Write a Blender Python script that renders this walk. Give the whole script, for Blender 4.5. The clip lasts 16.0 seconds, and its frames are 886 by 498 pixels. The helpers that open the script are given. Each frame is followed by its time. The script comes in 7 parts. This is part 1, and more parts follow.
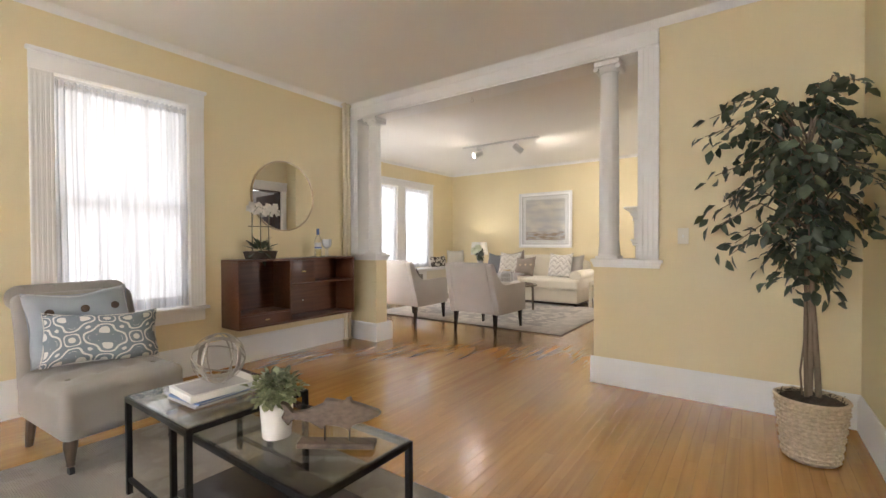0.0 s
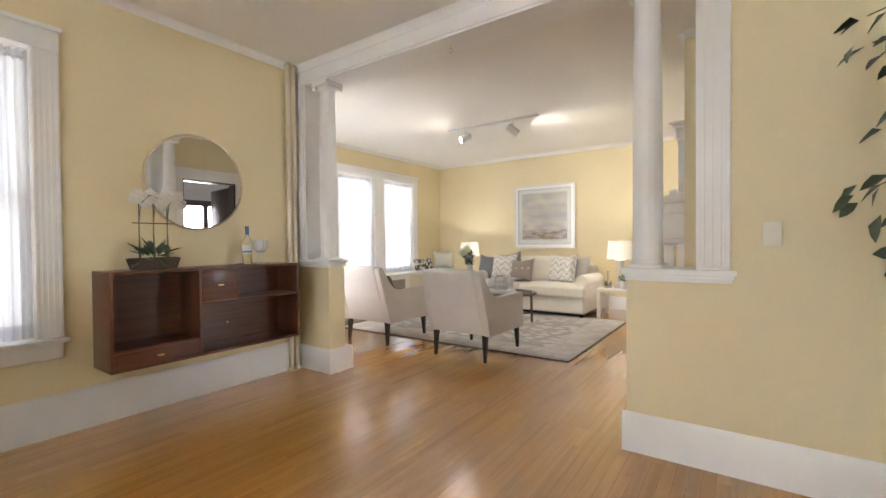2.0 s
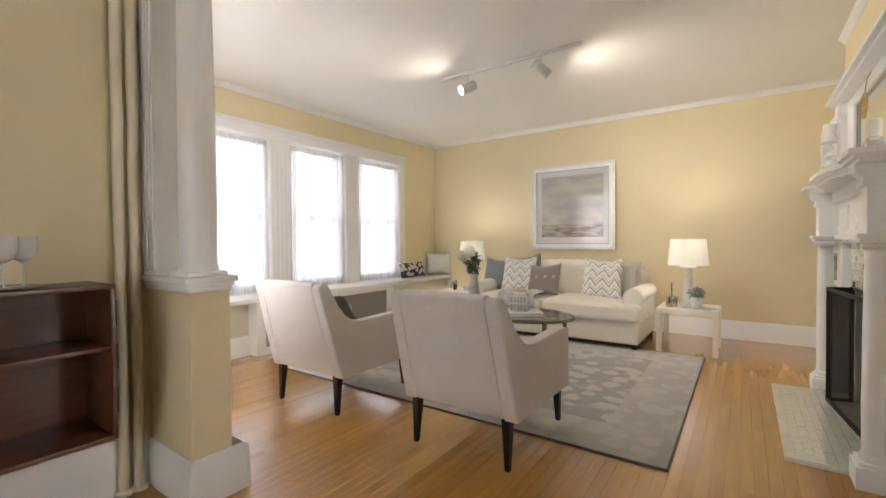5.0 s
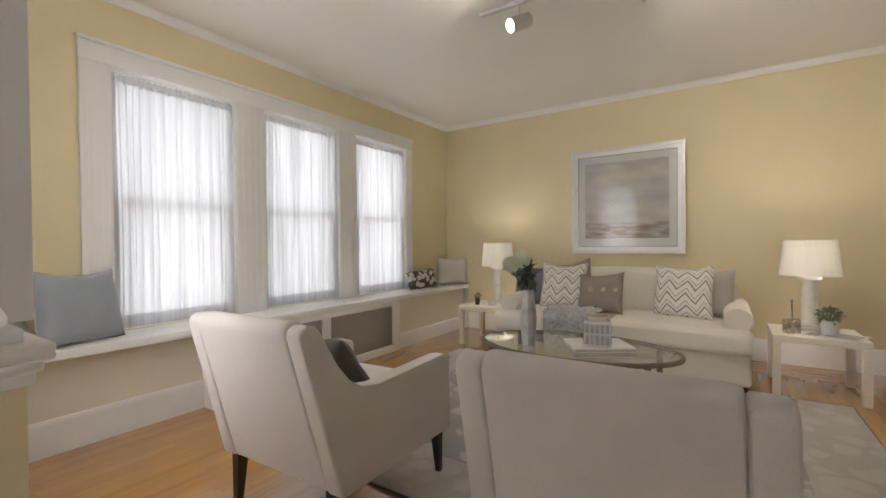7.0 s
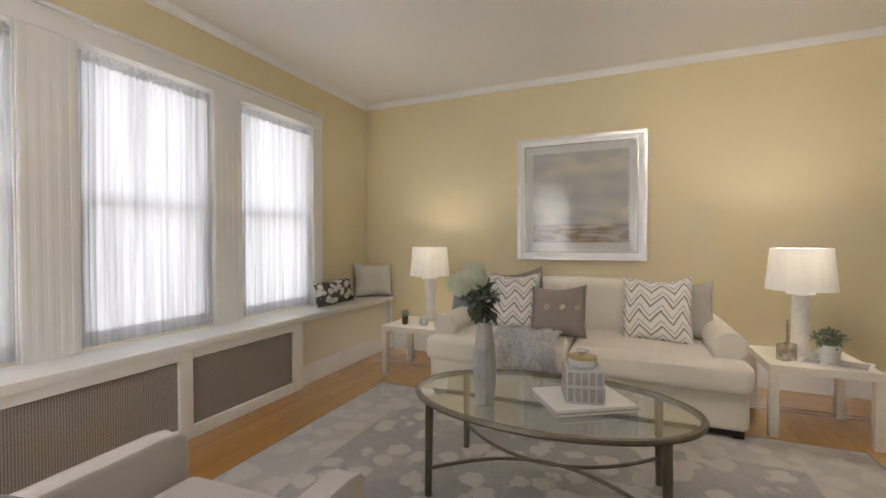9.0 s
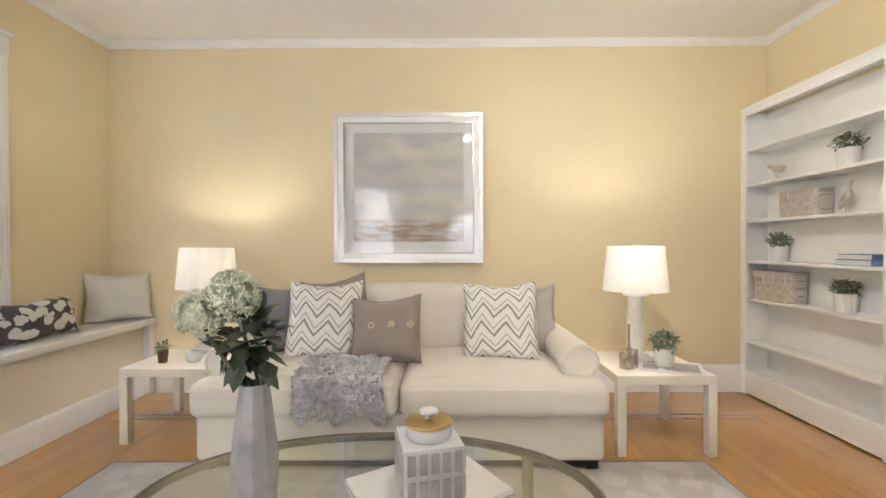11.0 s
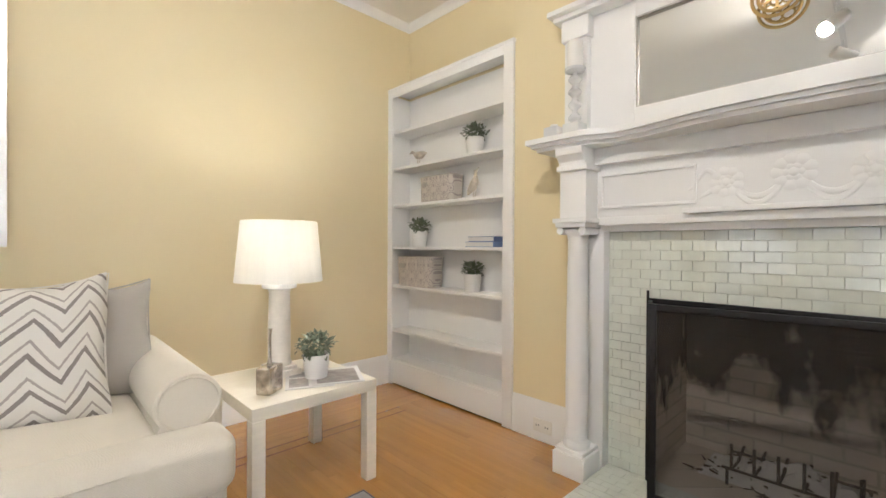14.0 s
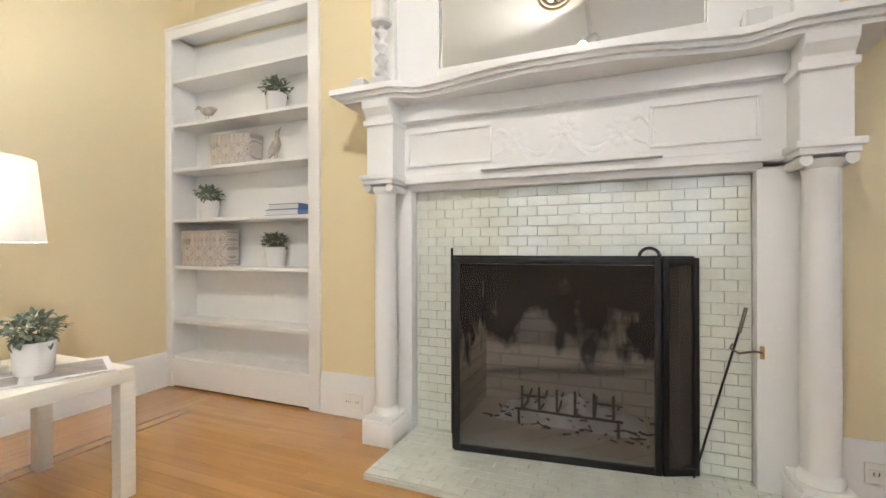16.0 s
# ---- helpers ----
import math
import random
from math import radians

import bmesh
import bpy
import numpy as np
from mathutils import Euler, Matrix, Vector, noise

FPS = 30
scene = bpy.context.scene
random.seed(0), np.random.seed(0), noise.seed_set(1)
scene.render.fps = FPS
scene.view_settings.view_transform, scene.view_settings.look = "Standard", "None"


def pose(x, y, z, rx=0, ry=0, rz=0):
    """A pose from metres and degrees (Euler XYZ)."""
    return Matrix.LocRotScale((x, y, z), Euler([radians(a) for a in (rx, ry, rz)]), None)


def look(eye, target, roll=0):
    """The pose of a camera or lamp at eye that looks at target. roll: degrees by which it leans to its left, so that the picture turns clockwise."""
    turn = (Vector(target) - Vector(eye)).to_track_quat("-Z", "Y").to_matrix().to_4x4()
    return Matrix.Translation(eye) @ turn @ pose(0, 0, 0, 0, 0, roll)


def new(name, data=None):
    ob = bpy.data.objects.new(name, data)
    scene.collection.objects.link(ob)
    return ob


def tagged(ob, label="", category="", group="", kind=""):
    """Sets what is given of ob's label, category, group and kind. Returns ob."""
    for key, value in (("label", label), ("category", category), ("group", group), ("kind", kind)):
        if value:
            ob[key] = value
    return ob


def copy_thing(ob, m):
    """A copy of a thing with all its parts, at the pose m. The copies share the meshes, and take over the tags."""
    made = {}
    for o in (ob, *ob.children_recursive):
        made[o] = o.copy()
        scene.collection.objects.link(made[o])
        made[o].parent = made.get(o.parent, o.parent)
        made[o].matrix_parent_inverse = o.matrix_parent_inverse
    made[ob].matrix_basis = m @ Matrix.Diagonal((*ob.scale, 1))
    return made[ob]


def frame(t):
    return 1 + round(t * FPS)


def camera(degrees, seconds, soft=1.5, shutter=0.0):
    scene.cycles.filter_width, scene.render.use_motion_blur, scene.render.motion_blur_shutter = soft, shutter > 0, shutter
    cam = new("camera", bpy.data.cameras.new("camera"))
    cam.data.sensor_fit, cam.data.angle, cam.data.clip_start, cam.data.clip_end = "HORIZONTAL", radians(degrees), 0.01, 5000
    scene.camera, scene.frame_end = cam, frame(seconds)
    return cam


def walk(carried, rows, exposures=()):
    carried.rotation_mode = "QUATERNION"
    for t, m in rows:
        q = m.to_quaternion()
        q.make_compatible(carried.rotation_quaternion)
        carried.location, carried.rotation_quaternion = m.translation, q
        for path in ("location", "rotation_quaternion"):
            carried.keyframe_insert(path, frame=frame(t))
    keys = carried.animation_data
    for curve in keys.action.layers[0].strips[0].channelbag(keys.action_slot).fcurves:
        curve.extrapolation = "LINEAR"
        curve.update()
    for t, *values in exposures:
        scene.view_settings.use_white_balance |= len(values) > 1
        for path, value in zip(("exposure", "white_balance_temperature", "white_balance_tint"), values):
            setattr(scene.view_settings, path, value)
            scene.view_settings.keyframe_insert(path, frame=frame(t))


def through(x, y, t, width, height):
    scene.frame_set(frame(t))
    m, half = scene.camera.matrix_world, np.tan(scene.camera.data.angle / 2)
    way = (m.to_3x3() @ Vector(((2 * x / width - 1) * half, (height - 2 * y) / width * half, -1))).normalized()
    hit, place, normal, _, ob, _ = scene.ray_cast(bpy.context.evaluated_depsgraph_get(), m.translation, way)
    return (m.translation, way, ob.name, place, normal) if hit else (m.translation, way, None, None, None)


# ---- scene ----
cam = camera(91.8, 16.0)
PATH = [
    (0, (0.017, 0.449, 1.145), (-1.151, 2.072, 1.117), -0.2),
    (0.5, (-0.093, 0.675, 1.141), (-1.247, 2.308, 1.116), -0.4),
    (1, (-0.205, 0.928, 1.152), (-1.355, 2.563, 1.132), -0.5),
    (1.5, (-0.349, 1.205, 1.167), (-1.499, 2.841, 1.142), -0.4),
    (2, (-0.496, 1.498, 1.162), (-1.647, 3.134, 1.131), -0.5),
    (2.5, (-0.661, 1.814, 1.133), (-1.805, 3.454, 1.103), -0.4),
    (3, (-0.841, 2.104, 1.103), (-1.987, 3.743, 1.078), -0.5),
    (3.5, (-1.01, 2.367, 1.101), (-2.154, 4.008, 1.07), -0.5),
    (4, (-1.2, 2.632, 1.094), (-2.342, 4.274, 1.063), -0.5),
    (4.2, (-1.243, 2.749, 1.111), (-2.402, 4.378, 1.076), -0.6),
    (6.3, (-2.293, 3.71, 1.178), (-3.411, 5.367, 1.145), -0.3),
    (6.5, (-2.382, 3.803, 1.165), (-3.498, 5.462, 1.136), -0.4),
    (7, (-2.596, 4.008, 1.163), (-3.703, 5.674, 1.137), -0.5),
    (7.5, (-2.752, 4.251, 1.152), (-3.87, 5.908, 1.131), -0.3),
    (8, (-2.948, 4.459, 1.178), (-4.013, 6.151, 1.151), -0.4),
    (8.5, (-3.009, 4.672, 1.196), (-3.973, 6.424, 1.177), -0.3),
    (9, (-3.119, 4.859, 1.211), (-3.912, 6.696, 1.179), -0.2),
    (9.2, (-3.165, 4.902, 1.211), (-3.878, 6.771, 1.178), -0.2),
    (9.5, (-3.24, 5.0, 1.209), (-3.83, 6.911, 1.179), -0.2),
    (9.8, (-3.30, 5.15, 1.205), (-3.774, 7.093, 1.180), -0.2),
    (10.5, (-3.31, 5.5, 1.188), (-3.505, 7.490, 1.163), -0.2),
    (11.3, (-3.241, 5.875, 1.169), (-3.109, 7.871, 1.155), -0.1),
    (11.5, (-3.249, 5.997, 1.178), (-3.004, 7.982, 1.157), 0.0),
    (12, (-3.139, 6.162, 1.189), (-2.691, 8.111, 1.167), 0.1),
    (12.5, (-3.052, 6.294, 1.174), (-2.348, 8.166, 1.144), 0.2),
    (13, (-2.999, 6.394, 1.146), (-2.032, 8.145, 1.119), 0.2),
    (13.5, (-2.939, 6.445, 1.09), (-1.742, 8.048, 1.074), 0.3),
    (14, (-2.904, 6.477, 1.05), (-1.512, 7.913, 1.038), 0.3),
    (14.5, (-2.893, 6.494, 1.018), (-1.343, 7.757, 1.006), 0.1),
    (15, (-2.859, 6.491, 0.976), (-1.186, 7.586, 0.96), -0.1),
    (15.5, (-2.813, 6.505, 0.92), (-1.038, 7.426, 0.919), -0.0),
    (16, (-2.752, 6.507, 0.86), (-0.901, 7.264, 0.857), -0.2),
]
EXPOSURES = [(0, 1.44, 6450, 14), (2, 1.54, 6300, 13), (4, 1.48, 6350, 15), (6.3, 0.80, 6450, 13), (7, 0.68, 6450, 13), (9.2, 0.80, 6450, 14), (11.3, 1.52, 6150, 13), (12.5, 1.50, 6050, 12), (14, 1.41, 6000, 12), (16, 1.66, 5950, 12)]
walk(cam, [(t, look(eye, target, roll)) for t, eye, target, roll in PATH], EXPOSURES)

# ---- world and large lights ----
world = bpy.data.worlds.new("world")
scene.world = world
world.use_nodes = True
sky = world.node_tree.nodes.new("ShaderNodeTexSky")
sky.sky_type, sky.sun_disc, sky.sun_elevation, sky.sun_rotation = "NISHITA", False, radians(40), radians(200)
world.node_tree.nodes["Background"].inputs[1].default_value = 0.1
world.node_tree.links.new(sky.outputs[0], world.node_tree.nodes["Background"].inputs[0])
sun = new("sun", bpy.data.lights.new("sun", "SUN"))
sun.data.energy, sun.data.angle, sun.data.color = 0.8, radians(12), (1, 0.96, 0.9)
sun.matrix_basis = pose(0, 0, 6, 50, 0, 200)


def window_light(y0, y1, z0, z1, x, watts):
    lamp = new("window_daylight", bpy.data.lights.new("window_daylight", "AREA"))
    lamp.data.shape, lamp.data.size, lamp.data.size_y = "RECTANGLE", z1 - z0, y1 - y0
    lamp.data.energy, lamp.data.color = watts, (1.0, 0.985, 0.97)
    lamp.matrix_basis = pose(x, (y0 + y1) / 2, (z0 + z1) / 2, 0, -90, 0)


ROOM_WATTS, LIVING_WATTS, ADDED_BAY_WATTS, REAR_WATTS, SPOT_WATTS = 5.0, 7.0, 60, 74, 24
window_light(1.32, 2.17, 0.60, 2.33, -4.20, ROOM_WATTS)
for a, b in ((5.17, 5.98), (6.27, 7.10), (7.37, 8.18)):
    window_light(a, b, 0.63, 2.32, -6.20, LIVING_WATTS)
window_light(5.3, 7.0, 0.9, 2.1, 2.45, 60)
bpy.data.objects["window_daylight.004"].matrix_basis = pose(2.45, 6.15, 1.5, 0, 90, 0)
# unseen windows facing the picture: bay one added for light, two behind the walker
for k, (x, y, w) in enumerate(((-4.60, 3.80, 0.8), (-2.6, -2.25, 1.0), (-0.6, -2.25, 1.0))):
    window_light(0, w, 0.6, 2.33, 0, ADDED_BAY_WATTS if k == 0 else REAR_WATTS * (0.7 if k == 1 else 1.25))
    if k:
        bpy.data.objects["window_daylight.%03d" % (5 + k)].data.color = (0.95, 0.975, 1.0)
    bpy.data.objects["window_daylight.%03d" % (5 + k)].matrix_basis = pose(x, y, 1.465, 90, 0, 0) @ pose(0, 0, 0, 0, 0, 90)


def bulb(name, x, y, z, watts, radius, colour):
    lamp = new(name, bpy.data.lights.new(name, "POINT"))
    lamp.data.energy, lamp.data.shadow_soft_size, lamp.data.color = watts, radius, colour
    lamp.location = (x, y, z)


WARM = (1.0, 0.94, 0.84)
bulb("lamp_bulb", -2.06, 8.44, 1.05, 6.5, 0.04, WARM)
bulb("lamp_bulb", -4.91, 8.68, 1.05, 4.5, 0.04, WARM)


def spot_beam(eye, target, watts):
    lamp = new("track_beam", bpy.data.lights.new("track_beam", "SPOT"))
    lamp.data.energy, lamp.data.spot_size, lamp.data.spot_blend, lamp.data.shadow_soft_size = watts, radians(172), 1.0, 0.045
    lamp.data.color = (1, 0.90, 0.76)
    lamp.matrix_basis = look(eye, target)


# ---- materials ----
def M(nt, op, a, b=None, c=None):
    n = nt.nodes.new("ShaderNodeMath")
    n.operation = op
    for i, v in enumerate((a, b, c)):
        if v is None:
            continue
        if isinstance(v, (int, float)):
            n.inputs[i].default_value = v
        else:
            nt.links.new(v, n.inputs[i])
    return n.outputs[0]


def mix(nt, fac, a, b):
    n = nt.nodes.new("ShaderNodeMix")
    n.data_type = "RGBA"
    for i, v in ((0, fac), (6, a), (7, b)):
        if isinstance(v, (int, float)):
            n.inputs[i].default_value = v
        elif isinstance(v, tuple):
            n.inputs[i].default_value = (*v[:3], 1)
        else:
            nt.links.new(v, n.inputs[i])
    return n.outputs[2]


def noise_tex(nt, scale, detail=3.0, stretch=None, coords=None):
    if coords is None:
        coords = nt.nodes.new("ShaderNodeNewGeometry").outputs["Position"]
    if stretch:
        mp = nt.nodes.new("ShaderNodeMapping")
        mp.inputs["Scale"].default_value = stretch
        nt.links.new(coords, mp.inputs[0])
        coords = mp.outputs[0]
    n = nt.nodes.new("ShaderNodeTexNoise")
    n.inputs["Scale"].default_value, n.inputs["Detail"].default_value = scale, detail
    nt.links.new(coords, n.inputs["Vector"])
    return n.outputs[0]


def ramp(nt, fac, lo, hi):
    n = nt.nodes.new("ShaderNodeMapRange")
    n.inputs[1].default_value, n.inputs[2].default_value = lo, hi
    nt.links.new(fac, n.inputs[0])
    return n.outputs[0]


def bump(nt, bsdf, height, strength, distance=0.002):
    n = nt.nodes.new("ShaderNodeBump")
    n.inputs["Strength"].default_value, n.inputs["Distance"].default_value = strength, distance
    nt.links.new(height, n.inputs["Height"])
    nt.links.new(n.outputs[0], bsdf.inputs["Normal"])


def blank(name):
    m = bpy.data.materials.new(name)
    m.use_nodes = True
    return m, m.node_tree, m.node_tree.nodes["Principled BSDF"]


def surface(name, colour, rough=0.5, metal=0.0, spread=0.12, coarse=3.0, fine=120.0, relief=0.15, stretch=None, coat=0.0, dark=None):
    """Colour varied at two scales, with fine relief."""
    m, nt, b = blank(name)
    dark = dark or tuple(c * (1 - spread) for c in colour)
    light = tuple(min(1, c * (1 + spread * 0.6)) for c in colour)
    big, small = noise_tex(nt, coarse, 3, stretch), noise_tex(nt, fine, 2, stretch)
    f = M(nt, "ADD", M(nt, "MULTIPLY", ramp(nt, big, 0.3, 0.7), 0.65), M(nt, "MULTIPLY", small, 0.35))
    nt.links.new(mix(nt, f, dark, light), b.inputs["Base Color"])
    nt.links.new(M(nt, "ADD", rough - 0.06, M(nt, "MULTIPLY", big, 0.12)), b.inputs["Roughness"])
    b.inputs["Metallic"].default_value, b.inputs["Coat Weight"].default_value = metal, coat
    if relief:
        bump(nt, b, small, relief)
    return m


def fabric(name, colour, spread=0.10, scale=900.0, relief=0.5, sheen=0.2):
    """Woven cloth: crossing threads, with slow mottling."""
    m, nt, b = blank(name)
    pos = nt.nodes.new("ShaderNodeNewGeometry").outputs["Position"]
    sx = nt.nodes.new("ShaderNodeSeparateXYZ")
    nt.links.new(pos, sx.inputs[0])
    u, v = M(nt, "ADD", sx.outputs[0], sx.outputs[1]), M(nt, "ADD", sx.outputs[2], M(nt, "MULTIPLY", sx.outputs[1], 0.7))
    weave = M(nt, "MULTIPLY", M(nt, "SINE", M(nt, "MULTIPLY", u, scale)), M(nt, "SINE", M(nt, "MULTIPLY", v, scale)))
    slub = noise_tex(nt, 260, 2)
    big = noise_tex(nt, 7, 3)
    f = M(nt, "ADD", M(nt, "MULTIPLY", big, 0.6), M(nt, "MULTIPLY", slub, 0.4))
    nt.links.new(mix(nt, f, tuple(c * (1 - spread) for c in colour), tuple(min(1, c * (1 + spread)) for c in colour)), b.inputs["Base Color"])
    b.inputs["Roughness"].default_value, b.inputs["Sheen Weight"].default_value = 0.9, sheen
    bump(nt, b, M(nt, "ADD", M(nt, "MULTIPLY", weave, 0.3), M(nt, "ADD", slub, M(nt, "MULTIPLY", big, 4.0))), relief, 0.0015)
    return m


def uv_pair(nt):
    s = nt.nodes.new("ShaderNodeSeparateXYZ")
    nt.links.new(nt.nodes.new("ShaderNodeTexCoord").outputs["UV"], s.inputs[0])
    return s.outputs[0], s.outputs[1]


def chevron_cloth():
    m, nt, b = blank("chevron_cloth")
    u, v = uv_pair(nt)
    zig = M(nt, "PINGPONG", M(nt, "MULTIPLY", u, 3.5), 0.5)
    row = M(nt, "FRACT", M(nt, "MULTIPLY", M(nt, "ADD", v, M(nt, "MULTIPLY", zig, 0.34)), 4.8))
    wob = M(nt, "ADD", row, M(nt, "MULTIPLY", M(nt, "SUBTRACT", noise_tex(nt, 160, 2), 0.5), 0.09))
    thick = M(nt, "MULTIPLY", M(nt, "GREATER_THAN", wob, 0.14), M(nt, "LESS_THAN", wob, 0.31))
    thin = M(nt, "MULTIPLY", M(nt, "GREATER_THAN", wob, 0.56), M(nt, "LESS_THAN", wob, 0.66))
    c = mix(nt, thick, (0.80, 0.77, 0.72), (0.31, 0.275, 0.255))
    c = mix(nt, thin, c, (0.46, 0.42, 0.39))
    nt.links.new(c, b.inputs["Base Color"])
    b.inputs["Roughness"].default_value = 0.95
    bump(nt, b, M(nt, "ADD", M(nt, "MULTIPLY", thick, 0.8), noise_tex(nt, 500, 2)), 0.6, 0.002)
    return m


def medallion_cloth(name, ground, line, n=2.0):
    """Interlaced ogee figures in pale thread."""
    m, nt, b = blank(name)
    u, v = uv_pair(nt)
    a, c = M(nt, "MULTIPLY", u, 6.2832 * n), M(nt, "MULTIPLY", v, 6.2832 * n * 0.62)
    f = M(nt, "ADD", M(nt, "MULTIPLY", M(nt, "COSINE", a), M(nt, "COSINE", c)), M(nt, "MULTIPLY", M(nt, "COSINE", M(nt, "MULTIPLY", a, 2)), M(nt, "MULTIPLY", M(nt, "COSINE", M(nt, "MULTIPLY", c, 2)), 0.7)))
    g = M(nt, "ADD", M(nt, "COSINE", M(nt, "MULTIPLY", a, 3)), M(nt, "COSINE", M(nt, "MULTIPLY", c, 3)))
    l1 = M(nt, "LESS_THAN", M(nt, "ABSOLUTE", f), 0.17)
    l2 = M(nt, "MULTIPLY", M(nt, "LESS_THAN", M(nt, "ABSOLUTE", M(nt, "SUBTRACT", M(nt, "ABSOLUTE", f), 0.75)), 0.13), M(nt, "GREATER_THAN", g, -0.9))
    l3 = M(nt, "GREATER_THAN", f, 1.45)
    w = M(nt, "MINIMUM", M(nt, "ADD", M(nt, "ADD", l1, l2), l3), 1.0)
    nt.links.new(mix(nt, w, ground, line), b.inputs["Base Color"])
    b.inputs["Roughness"].default_value = 0.92
    bump(nt, b, M(nt, "ADD", w, noise_tex(nt, 500, 2)), 0.6, 0.002)
    return m


def flower_cloth():
    m, nt, b = blank("flower_cloth")
    u, v = uv_pair(nt)
    cv = nt.nodes.new("ShaderNodeCombineXYZ")
    nt.links.new(M(nt, "MULTIPLY", u, 8.0), cv.inputs[0])
    nt.links.new(M(nt, "MULTIPLY", v, 4.0), cv.inputs[1])
    vo = nt.nodes.new("ShaderNodeTexVoronoi")
    vo.inputs["Scale"].default_value = 1.1
    nt.links.new(cv.outputs[0], vo.inputs["Vector"])
    w = M(nt, "LESS_THAN", M(nt, "ADD", vo.outputs["Distance"], M(nt, "MULTIPLY", noise_tex(nt, 40, 2), 0.35)), 0.70)
    nt.links.new(mix(nt, w, (0.10, 0.09, 0.085), (0.72, 0.69, 0.64)), b.inputs["Base Color"])
    b.inputs["Roughness"].default_value = 0.9
    bump(nt, b, noise_tex(nt, 500, 2), 0.4)
    return m


def wood(name, dark, light, axis, rough=0.35, scale=1.0, coat=0.0, vary=0.5):
    """Grain along one axis; each piece takes its own tone."""
    m, nt, b = blank(name)
    pos = nt.nodes.new("ShaderNodeNewGeometry").outputs["Position"]
    rnd = M(nt, "FRACT", M(nt, "ADD", nt.nodes.new("ShaderNodeObjectInfo").outputs["Random"], nt.nodes.new("ShaderNodeNewGeometry").outputs["Random Per Island"]))
    off = nt.nodes.new("ShaderNodeVectorMath")
    off.operation = "ADD"
    nt.links.new(pos, off.inputs[0])
    cv = nt.nodes.new("ShaderNodeCombineXYZ")
    for i in range(3):
        nt.links.new(M(nt, "MULTIPLY", rnd, 7.0 + i), cv.inputs[i])
    nt.links.new(cv.outputs[0], off.inputs[1])
    st = [38.0 * scale, 38.0 * scale, 38.0 * scale]
    st["xyz".index(axis)] = 1.6 * scale
    grain = noise_tex(nt, 1.0, 5, st, off.outputs[0])
    st2 = [s * 6 for s in st]
    pore = noise_tex(nt, 1.0, 2, st2, off.outputs[0])
    f = M(nt, "ADD", M(nt, "MULTIPLY", ramp(nt, grain, 0.25, 0.75), 0.6), M(nt, "MULTIPLY", pore, 0.15))
    f = M(nt, "ADD", f, M(nt, "MULTIPLY", M(nt, "SUBTRACT", rnd, 0.4), vary))
    nt.links.new(mix(nt, M(nt, "MINIMUM", M(nt, "MAXIMUM", f, 0.0), 1.0), dark, light), b.inputs["Base Color"])
    nt.links.new(M(nt, "ADD", rough - 0.05, M(nt, "MULTIPLY", noise_tex(nt, 2.5, 3), 0.14)), b.inputs["Roughness"])
    b.inputs["Coat Weight"].default_value, b.inputs["Coat Roughness"].default_value = coat, 0.20
    bump(nt, b, pore, 0.12, 0.001)
    return m


WALL = surface("yellow_wall_paint", (0.81, 0.70, 0.452), 0.62, spread=0.05, coarse=1.3, fine=220, relief=0.10)
CREAM = surface("cream_panel_paint", (0.83, 0.78, 0.66), 0.55, spread=0.05, coarse=2, fine=200, relief=0.08)
TRIM = surface("white_trim_paint", (0.88, 0.875, 0.86), 0.38, spread=0.02, coarse=4, fine=90, relief=0.06)
CEIL = surface("ceiling_paint", (0.88, 0.86, 0.815), 0.8, spread=0.03, coarse=1.0, fine=160, relief=0.12)
OAK = wood("oak_floor", (0.42, 0.200, 0.044), (0.63, 0.335, 0.082), "y", 0.20, 0.7, 1.0, 0.3)
OAKX = wood("oak_border", (0.42, 0.200, 0.044), (0.63, 0.335, 0.082), "x", 0.20, 0.7, 1.0, 0.3)
WALNUT = wood("walnut", (0.080, 0.028, 0.014), (0.200, 0.076, 0.036), "y", 0.33, 1.2, 0.15, 0.2)
WALNUTINLAY = wood("inlaid_strip", (0.22, 0.10, 0.030), (0.36, 0.17, 0.05), "y", 0.20, 0.7, 1.0, 0.3)
DARKLEG = wood("dark_leg_wood", (0.010, 0.006, 0.005), (0.035, 0.018, 0.012), "z", 0.35, 1.0, 0.1, 0.2)
BROWNLEG = wood("brown_leg_wood", (0.05, 0.03, 0.018), (0.16, 0.10, 0.06), "z", 0.4)
GREYWOOD = wood("weathered_wood", (0.075, 0.054, 0.040), (0.20, 0.15, 0.115), "x", 0.7, 2.0)
LACK = surface("pale_lacquered_wood", (0.80, 0.75, 0.64), 0.4, spread=0.06, coarse=5, fine=140, relief=0.05, stretch=(1, 12, 12))
LINEN = fabric("cream_linen", (0.65, 0.61, 0.585))
OATMEAL = fabric("oatmeal_linen", (0.335, 0.305, 0.275))
IVORY = fabric("ivory_slipcover", (0.81, 0.76, 0.66))
TAUPE = fabric("taupe_cloth", (0.30, 0.25, 0.215))
GREYCLOTH = fabric("dark_grey_cloth", (0.15, 0.13, 0.125))
SLATE = fabric("slate_blue_cloth", (0.225, 0.235, 0.255))
SILK = fabric("silver_blue_satin", (0.33, 0.365, 0.41), 0.12, 1400, 0.25, 0.5)
PALEGREY = fabric("pale_grey_cloth", (0.50, 0.47, 0.43))
OFFWHITE = fabric("off_white_cloth", (0.72, 0.69, 0.63))
CHEVRON = chevron_cloth()
OGEE = medallion_cloth("ogee_cloth", (0.22, 0.26, 0.295), (0.74, 0.72, 0.68))
